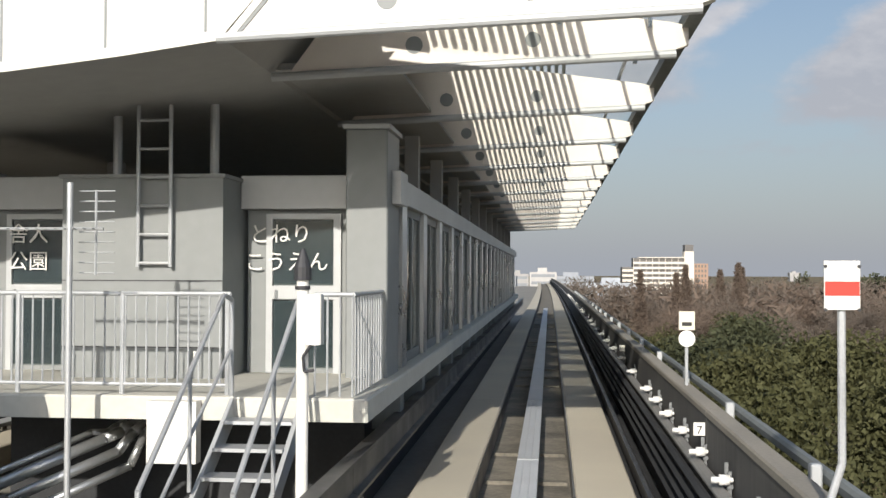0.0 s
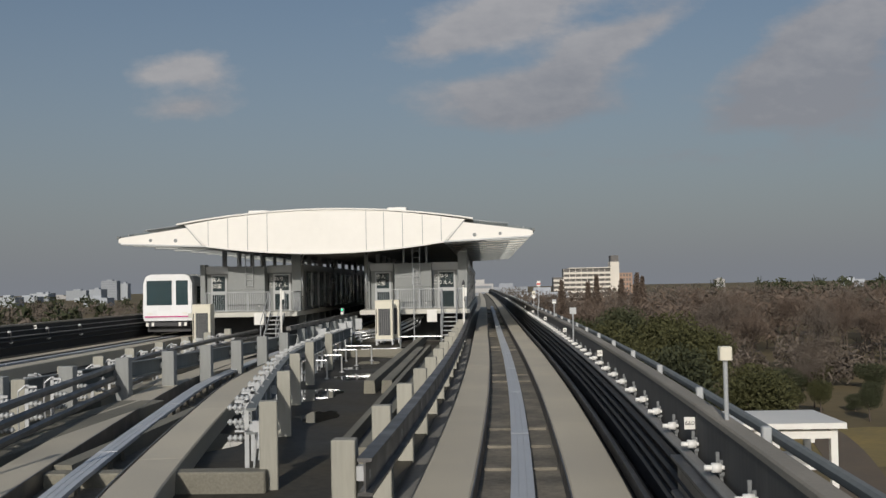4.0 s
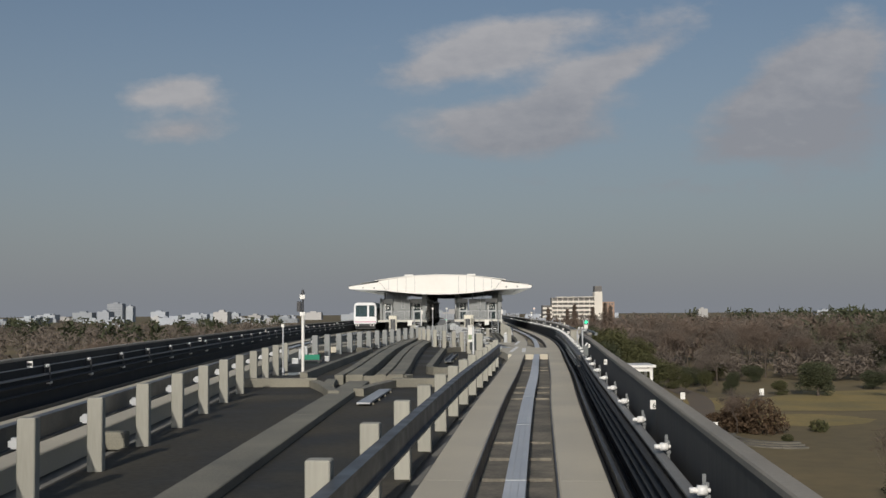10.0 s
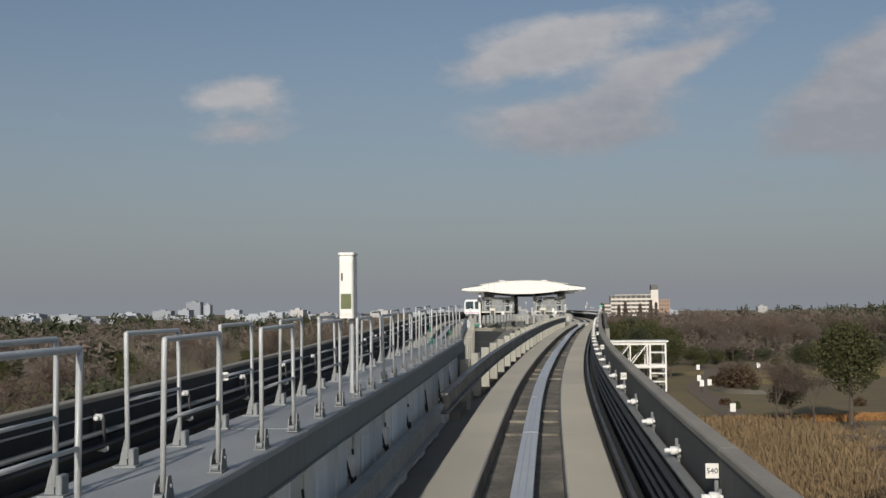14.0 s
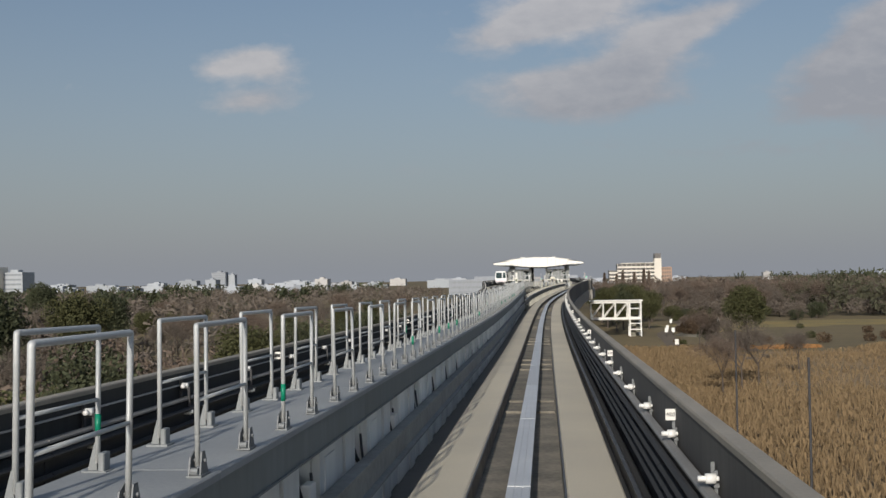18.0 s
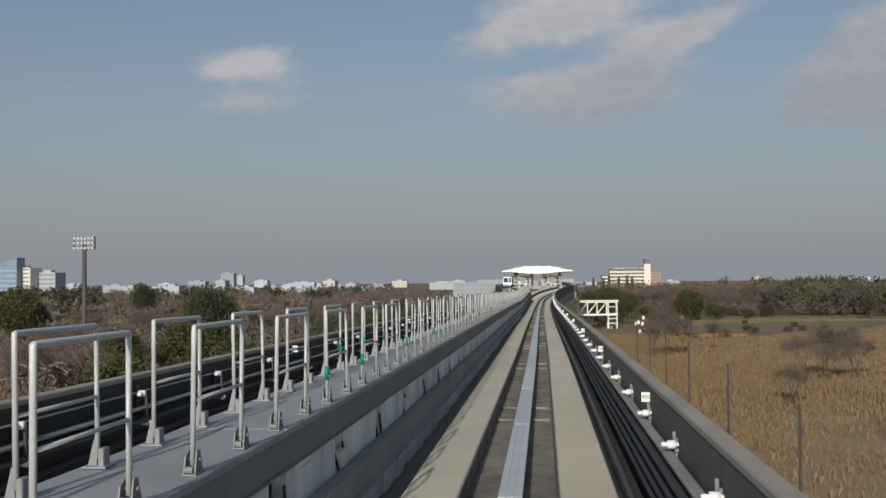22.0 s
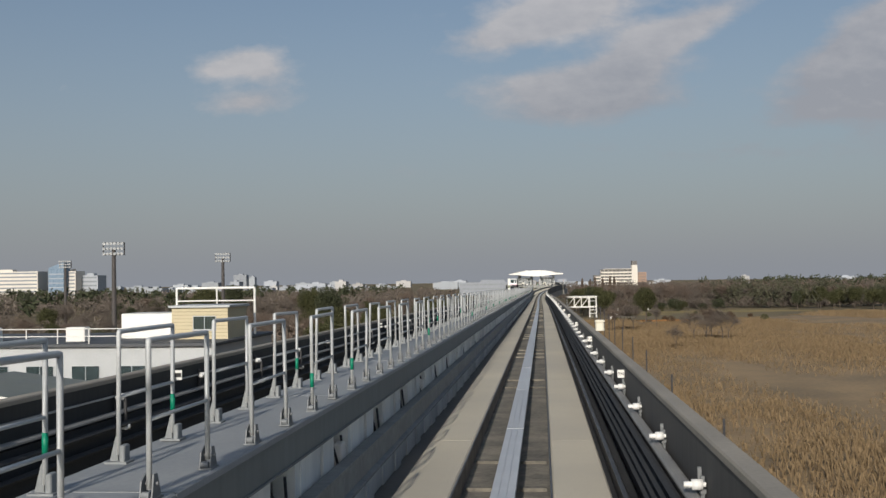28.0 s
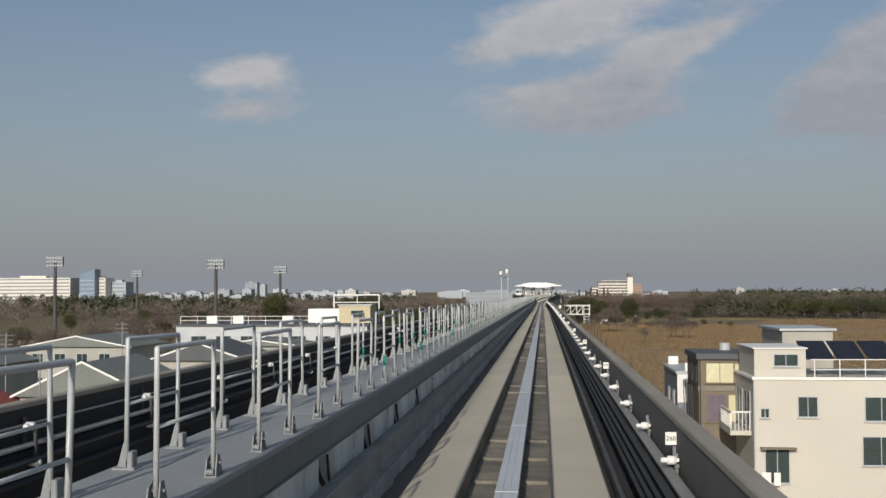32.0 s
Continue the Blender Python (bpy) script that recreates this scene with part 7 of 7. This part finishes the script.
for w_ in ((2.4, -1.4, 1.0, 1.05), (5.95, -1.6, 1.7, 1.25), (0.4, -1.45, 0.4, 0.45), (5.8, -4.0, 1.9, 1.5), (0.6, -5.0, 1.25, 1.8)):
    window(wh, HX + w_[0], HY, HZ + w_[1] - 0.6, w_[2], w_[3])
for i, x in enumerate(np.arange(3.3, 10.5, 1.35)):
    part("rail_post", Mesh().bar((HX + x, HY + 0.05, HZ + 0.1), (HX + x, HY + 0.05, HZ + 1.1), 0.03, 6), PAINT, wh)
for z in (0.55, 1.1):
    part("terrace_rail", Mesh().bar((HX + 3.1, HY + 0.05, HZ + z), (HX + 10.4, HY + 0.05, HZ + z), 0.025, 6), PAINT, wh)
for x in np.arange(3.2, 10.0, 1.7):
    part("solar_panel", Mesh().side([(HY + 1.5, HZ + 1.0), (HY + 4.0, HZ + 1.9), (HY + 4.0, HZ + 1.95), (HY + 1.5, HZ + 1.05)], HX + x, HX + x + 1.55), SOLAR, wh, "tilted dark solar panel")
bl = part("balcony", Mesh().box(HX - 1.15, HX, HY + 0.8, HY + 4.2, -5.75, -5.5).box(HX - 1.15, HX - 1.08, HY + 0.8, HY + 4.2, -5.5, -5.35), STUCCO, wh, "projecting balcony")
for y in np.arange(0.8, 4.2, 0.3):
    part("bar", Mesh().box(HX - 1.13, HX - 1.10, HY + y, HY + y + 0.03, -5.4, -4.5), PAINT, bl)
for x in np.arange(-1.1, 0, 0.2):
    part("bar", Mesh().box(HX + x, HX + x + 0.03, HY + 0.8, HY + 0.83, -5.5, -4.5), PAINT, bl)
part("rail", Mesh().box(HX - 1.15, HX - 1.08, HY + 0.8, HY + 4.2, -4.5, -4.42).box(HX - 1.15, HX, HY + 0.8, HY + 0.87, -4.5, -4.42), PAINT, bl)
window(wh, HX, HY + 1.0, -5.3, 1.7, 1.9, "x")
window(wh, HX, HY + 3.4, -5.3, 1.6, 1.9, "x")
part("drain_pipe", Mesh().bar((HX + 0.02, HY - 0.06, GROUND - 1), (HX + 0.02, HY - 0.06, HZ), 0.05, 8), LIGHTPANEL, wh)
part("hung_laundry", Mesh().box(HX + 0.3, HX + 0.8, HY - 0.4, HY - 0.36, -8.4, -7.6).box(HX + 0.95, HX + 1.3, HY - 0.45, HY - 0.41, -8.3, -7.6), PAINT, wh, "white laundry on a line")
part("awning", Mesh().box(HX + 0.3, HX + 2.2, HY - 0.5, HY, -6.35, -6.28), BROWNWALL, wh)

bh = thing("house", "brown three-storey house with yellow blinds", "house", at=(0, 0, 0.8), group="houses")
part("wall", Mesh().box(9.75, 13.4, 317.8, 323.0, GROUND - 1, -1.85), BROWNWALL, bh)
part("roof", Mesh().box(9.6, 13.6, 317.6, 323.2, -1.849, -1.5), TILE, bh)
window(bh, 10.2, 317.8, -3.25, 1.6, 1.15, "y", BROWNWALL, YELLOWGLASS)
window(bh, 11.9, 317.8, -3.25, 1.3, 1.15, "y", BROWNWALL, YELLOWGLASS)
window(bh, 10.2, 317.8, -5.6, 1.1, 1.6, "y", BROWNWALL, material("mauve_curtain", (0.17, 0.14, 0.17), (0.12, 0.1, 0.125), 0.5, grain=6, bump=0.1))
window(bh, 11.5, 317.8, -5.6, 1.0, 1.6, "y", BROWNWALL, YELLOWGLASS)
for y in (318.6, 320.6):
    window(bh, 9.75, y, -3.2, 1.0, 0.9, "x", DARKMETAL)
for k in range(5):
    part("brace", Mesh().bar((9.55, 318.0 + k, -9.5), (9.55, 319.6 + k, -3.6), 0.03, 6), DARKMETAL, bh, "diagonal wire brace")
part("band", Mesh().box(9.7, 13.5, 317.72, 317.79, -3.75, -3.45), BEAM, bh)
part("tank", Mesh().bar((11.9, 321.5, -1.5), (11.9, 321.5, -1.05), 0.35, 14), LIGHTPANEL, bh, "roof water tank")
for x in (9.82, 13.2):
    part("pipe", Mesh().bar((x, 317.7, GROUND - 1), (x, 317.7, -1.9), 0.04, 6), DARKMETAL, bh)
gh = thing("house", "narrow grey sided house with a rooftop unit", "house", at=(0, 0, 0.8), group="houses")
part("wall", Mesh().box(9.8, 11.6, 329.0, 337.2, GROUND - 1, -3.6), GREYSIDING, gh)
part("roof", Mesh().box(9.7, 11.7, 328.9, 337.3, -3.599, -3.4), LIGHTPANEL, gh)
part("rooftop_unit", Mesh().box(10.0, 10.75, 336.2, 336.55, -3.39, -2.8, 0.02).bar((10.3, 336.19, -3.1), (10.3, 336.15, -3.1), 0.2, 16), PAINT, gh, "white rooftop unit with round fan")
part("rooftop_unit", Mesh().box(10.4, 11.0, 329.4, 329.75, -3.39, -2.85, 0.02), PAINT, gh, "white rooftop unit")
part("front_panel", Mesh().box(9.8, 11.55, 328.93, 328.999, -5.6, -3.62), PAINT, gh, "white upper front panel")
window(gh, 11.0, 328.93, -5.2, 0.4, 0.8)
for y in (330.5, 333.5):
    window(gh, 9.8, y, -5.9, 0.9, 1.0, "x")
far_h = thing("building", "pale grey building behind the cream house", "building", at=(0, 0, 0.8))
part("wall", Mesh().box(15.9, 19.1, 323.4, 330, GROUND - 1, -0.35), material("pale_render", (0.42, 0.4, 0.34)), far_h)
part("roof", Mesh().box(15.7, 19.3, 323.2, 330.2, -0.349, -0.2), LIGHTPANEL, far_h)
ex = thing("excavator", "yellow excavator cab beside the cream house", "excavator", at=(16.6, 306.5, GROUND))
YEL = material("yellow_paint", (0.75, 0.47, 0.03), (0.65, 0.4, 0.03), 0.45, bump=0.02)
part("cab", Mesh().box(-1.2, 0.4, -1.0, 1.0, 1.2, 3.0, 0.1), YEL, ex)
part("engine_cover", Mesh().box(0.4, 1.6, -1.1, 1.1, 1.2, 2.2, 0.1), YEL, ex)
for sx in (-1.1, 1.1):
    part("track", Mesh().box(-1.6, 1.6, sx - 0.25, sx + 0.25, 0.0, 0.8, 0.2), DARKMETAL, ex)
part("boom", Mesh().path([(1.4, 0.2, 1.7), (3.0, 0.3, 2.7), (4.2, 0.3, 1.2)], 0.16), YEL, ex)

# left: flat-roofed building with beige penthouse, and small houses
lb = thing("building", "flat-roofed low building with a beige rooftop hut", "building", at=(0, 0, 0.6), group="houses")
part("wall", Mesh().box(-46, -21.5, 386, 402, GROUND - 1, -1.9), LIGHTPANEL, lb)
part("roof_deck", Mesh().box(-46.3, -21.2, 385.7, 402.3, -1.899, -1.7), TILE, lb)
hut = part("hut", Mesh().box(-26.0, -21.9, 391, 396, -1.699, 0.55), BEIGE, lb, "beige sided rooftop hut")
for z in np.arange(-1.5, 0.5, 0.25):
    part("siding_joint", Mesh().box(-26.0, -21.9, 390.985, 390.999, z, z + 0.02), BROWNWALL, hut)
part("hut_roof", Mesh().box(-26.2, -21.7, 390.8, 396.2, 0.551, 0.7), LIGHTPANEL, lb)
window(lb, -24.4, 391, -1.0, 1.6, 0.9)
part("white_hut", Mesh().box(-30.5, -26.1, 393, 397, -1.699, 0.1), PAINT, lb)
for x in np.arange(-45.5, -27, 2.2):
    part("rail_post", Mesh().bar((x, 386.2, -1.7), (x, 386.2, -0.7), 0.04, 6), PAINT, lb)
for z in (-1.2, -0.7):
    part("rail", Mesh().bar((-45.5, 386.2, z), (-27, 386.2, z), 0.035, 6), PAINT, lb)
for x in (-43, -39.5, -33):
    part("rooftop_unit", Mesh().box(x, x + 1.4, 389, 390, -1.69, -0.7, 0.05), PAINT, lb)
for x in np.arange(-44, -23, 3.2):
    window(lb, x, 386, -4.6, 1.9, 1.4)
fr = part("billboard_frame", Mesh().path([(-28, 398, -1.7), (-28, 398, 1.9), (-21.8, 398, 1.9), (-21.8, 398, -1.7)], 0.09), PAINT, lb, "white steel frame on the roof")
part("frame_bar", Mesh().bar((-28, 398, 0.9), (-21.8, 398, 0.9), 0.06, 6).bar((-24.8, 398, -1.7), (-24.8, 398, 1.9), 0.06, 6), PAINT, fr)


def gable_house(x, y, w, d, eave, wall, roof_mat, label, ridge=1.6):
    h = thing("house", label, "house", at=(x, y, 0.7), group="houses")
    part("wall", Mesh().box(0, w, 0, d, GROUND - 1, eave), wall, h)
    part("roof", Mesh().prism([(-0.4, eave + 0.001), (w + 0.4, eave + 0.001), (w / 2, eave + ridge)], -0.4, d + 0.4), roof_mat, h)
    part("fascia", Mesh().prism([(-0.45, eave - 0.1), (w / 2, eave + ridge - 0.06), (w + 0.45, eave - 0.1), (w + 0.45, eave + 0.05), (w / 2, eave + ridge + 0.08), (-0.45, eave + 0.05)], -0.46, -0.41), PAINT, h)
    for k in range(int(w // 2.6)):
        for z in (eave - 1.9, eave - 4.6):
            window(h, 0.8 + k * 2.6, 0, z, 1.2, 1.1)


RENDER = material("weathered_render", (0.42, 0.405, 0.35), (0.30, 0.29, 0.255), 0.9, grain=6, stain=0.4, streak=True)
GREYROOF = material("pale_grey_roof", (0.19, 0.205, 0.185), (0.13, 0.142, 0.13), 0.7, grain=8, stain=0.5)
REDROOF = material("red_roof", (0.26, 0.06, 0.045), (0.18, 0.05, 0.04), 0.8, grain=8)
gable_house(-33, 318, 8.5, 9, -4.2, RENDER, GREYROOF, "two-storey house with a pale grey gabled roof", 2.2)
gable_house(-24.5, 312, 6, 7, -5.6, BEIGE, GREYROOF, "low cream house with a grey gabled roof and white bargeboards", 1.1)
gable_house(-40, 310, 7, 8, -4.6, REDROOF, REDROOF, "small house with red cladding", 1.5)
gable_house(-24, 345, 9, 10, -4.6, RENDER, GREYROOF, "two-storey house with a flat grey roof", 0.8)
gable_house(-36, 350, 9, 10, -4.0, RENDER, TILE, "two-storey house with a dark slate roof", 1.6)
gable_house(-36, 368, 10, 9, -3.6, RENDER, GREYROOF, "pale house with a low pale roof", 0.7)
gable_house(-22, 365, 7, 9, -4.6, RENDER, TILE, "two-storey house with a dark slate roof", 1.2)
gable_house(-60, 340, 12, 12, -4.0, RENDER, GREYROOF, "wide house with a pale roof", 1.5)
gable_house(-58, 370, 12, 12, -3.8, RENDER, GREYROOF, "wide pale house with a pale roof", 1.2)
for x, y, h in ((-26, 306, 9.5), (-31, 330, 10.5), (-36, 322, 10), (-21, 338, 9.6), (-28, 356, 9.5)):
    p = thing("aerial_pole", "thin rooftop aerial pole", "aerial", at=(x, y, GROUND), group="aerial poles")
    part("pole", Mesh().bar((0, 0, 0), (0, 0, h + 1), 0.06, 6, 0.04), GREYPANEL, p)
    for k in range(3):
        part("element", Mesh().bar((-0.5, 0, h - k * 0.3 + 0.8), (0.5, 0, h - k * 0.3 + 0.8), 0.02, 5), GREYPANEL, p)


MASTPAINT = material("weathered_mast_paint", (0.085, 0.075, 0.07), (0.055, 0.05, 0.047), 0.7, grain=6, stain=0.5)


def floodlight(x, y, zc):
    f = thing("floodlight_tower", "brown steel floodlight tower with banked lamps", "floodlight", at=(x, y, GROUND), group="floodlight towers")
    h = zc - GROUND
    part("mast", Mesh().bar((0, 0, 0), (0, 0, h), 0.55, 10, 0.38), MASTPAINT, f)
    part("head_frame", Mesh().box(-2.1, 2.1, -0.2, 0.2, h - 1.0, h - 1.15).box(-2.1, 2.1, -0.2, 0.2, h - 0.1, h + 0.05).box(-2.1, 2.1, -0.2, 0.2, h + 1.1, h + 1.25).box(-2.1, -2.0, -0.2, 0.2, h - 1.0, h + 1.25).box(2.0, 2.1, -0.2, 0.2, h - 1.0, h + 1.25), MASTPAINT, f)
    for r in range(3):
        for c in range(6):
            part("lamp", Mesh().bar((-1.75 + c * 0.7, -0.25, h - 0.85 + r * 0.95), (-1.75 + c * 0.7, -0.55, h - 0.9 + r * 0.95), 0.2, 8, 0.3), LIGHTPANEL, f, "pale lamp housing")


for x, y, z in ((-80.4, 516, 9.6), (-86.5, 608, 9.8), (-159, 670, 9.8), (-119, 510, 10.3)):
    floodlight(x, y, z)

# ---- apartment block and distant city ----
APT = material("apartment_white", (0.68, 0.63, 0.55), (0.6, 0.56, 0.49), 0.8, grain=1, stain=0.1, bump=0)
APTB = material("apartment_brown", (0.36, 0.24, 0.17), (0.3, 0.2, 0.15), 0.8, grain=1, stain=0.1, bump=0)
# shade behind the balconies is put into this dark wall colour
SHADE = material("balcony_shade", (0.16, 0.15, 0.14), (0.12, 0.115, 0.11), 0.8, grain=2, bump=0)
ap = thing("apartment_block", "white eight-storey apartment block with a rooftop tower", "building", at=(52, 1290, -2.2))
part("body", Mesh().box(0, 27, 0, 14, GROUND, 12.4), SHADE, ap)
for i in range(9):
    z = GROUND + 0.8 + i * 2.7
    if z + 1.2 < 12.9:
        part("balcony", Mesh().box(0 if i < 8 else 4, 27, -1.2, 0, z, z + 1.25), APT, ap, "white balcony band")
for x in np.arange(0, 27.5, 3.4):
    part("party_wall", Mesh().box(x - 0.1, x + 0.1, -1.1, 0, GROUND, 12.3), APT, ap)
part("roof_slab", Mesh().box(3, 27.2, -1.3, 14, 12.401, 12.9), APT, ap)
part("stair_tower", Mesh().box(27.0, 32, -1.5, 10, GROUND, 16.0), APT, ap, "pale stair tower")
part("tower_top", Mesh().box(27.3, 31.7, -1.2, 9, 16.001, 19.6), SHADE, ap, "dark plant room on the tower")
part("wing", Mesh().box(32.3, 40, 2, 16, GROUND, 9.5), APTB, ap, "brown side wing")
for i in range(6):
    for x in np.arange(33, 39, 1.7):
        part("window", Mesh().box(x, x + 0.9, 1.93, 1.999, GROUND + 5 + i * 2.6, GROUND + 6.4 + i * 2.6), SHADE, ap)
part("step_wing", Mesh().box(-6, 0, 0, 14, GROUND, 7.5), SHADE, ap)
for i in range(6):
    part("balcony", Mesh().box(-6, 0, -1.2, 0, GROUND + 2.1 + i * 2.7, GROUND + 3.35 + i * 2.7), APT, ap)

# distance haze is mixed into these wall colours, pulling them to the horizon grey
CITY = [material("city_pale", (0.35, 0.37, 0.40), (0.30, 0.32, 0.345), 0.9, grain=0.3, bump=0, vary=0.2), material("city_cream", (0.41, 0.40, 0.385), (0.35, 0.34, 0.33), 0.9, grain=0.3, bump=0, vary=0.2),
        material("city_grey", (0.34, 0.36, 0.38), (0.28, 0.3, 0.32), 0.9, grain=0.3, bump=0, vary=0.2)]
CITYWIN = material("city_windows", (0.25, 0.27, 0.29), (0.2, 0.21, 0.23), 0.6, grain=0.3, bump=0)
rc = random.Random(15)


def city_block(x, y, w, d, h, mat, label="distant city building with haze mixed into its colour"):
    b = thing("city_building", label, "building", at=(x, y, GROUND), group="distant buildings")
    part("body", Mesh().box(-w / 2, w / 2, 0, d, 0, h).box(-w * 0.2, w * 0.15, d * 0.3, d * 0.7, h + 0.01, h + 2.0), mat, b)
    if y < 1400 or h > 26:
        n = max(2, int(h / 3.2))
        for i in range(n):
            z = 1.0 + i * h / n
            part("window_band", Mesh().box(-w / 2 + 0.8, w / 2 - 0.8, -0.08, -0.01, z, z + h / n * 0.4), CITYWIN, b)


for i in range(84):
    y = rc.uniform(1500, 2700)
    a = rc.uniform(-0.52, 0.0) if i < 80 else rc.uniform(0.06, 0.34)
    h = rc.uniform(5, 11) if rc.random() < 0.9 else rc.uniform(11, 16)
    city_block(a * (y - 400), y, rc.uniform(8, 38), rc.uniform(12, 24), h * (y / 2200) ** 0.4, rc.choice(CITY))
city_block(-515, 2155, 22, 16, 27, CITY[0], "pale grey distant tower block")
city_block(-497, 2165, 10, 14, 23, CITY[2], "grey distant tower block")
for x, y, w, h, k in ((-482, 1250, 75, 26, 1), (-423, 1262, 16, 26, 0), (-409, 1275, 18, 22, 2), (-547, 1240, 40, 23, 0)):
    city_block(x, y, w, 20, h, APT if k < 2 else CITY[k], "white distant block beyond the woods")
BLUEGLASS = material("blue_tower_glass", (0.19, 0.26, 0.33), (0.15, 0.21, 0.28), 0.3, grain=0.5, bump=0)
bt = thing("city_building", "blue glass tower with a slanted top", "building", at=(-429, 1253, GROUND), group="distant buildings")
part("body", Mesh().prism([(-7, 0), (7, 0), (7, 34), (-7, 29)], 0, 14), BLUEGLASS, bt)
for i in range(6):
    part("window_band", Mesh().box(-6.8, 6.8, -0.06, -0.01, 3 + i * 4, 3.8 + i * 4), CITY[2], bt)
city_block(-40, 1250, 60, 20, 11, CITY[0], "long white low building near the line")
city_block(-12, 1320, 14, 12, 12, CITY[1], "cream mid-rise building beside the line")
city_block(4, 1180, 12, 12, 13, CITY[1], "cream mid-rise building beside the line")
city_block(18, 1240, 22, 12, 11, CITY[0])
city_block(30, 1100, 20, 10, 9, CITY[0])
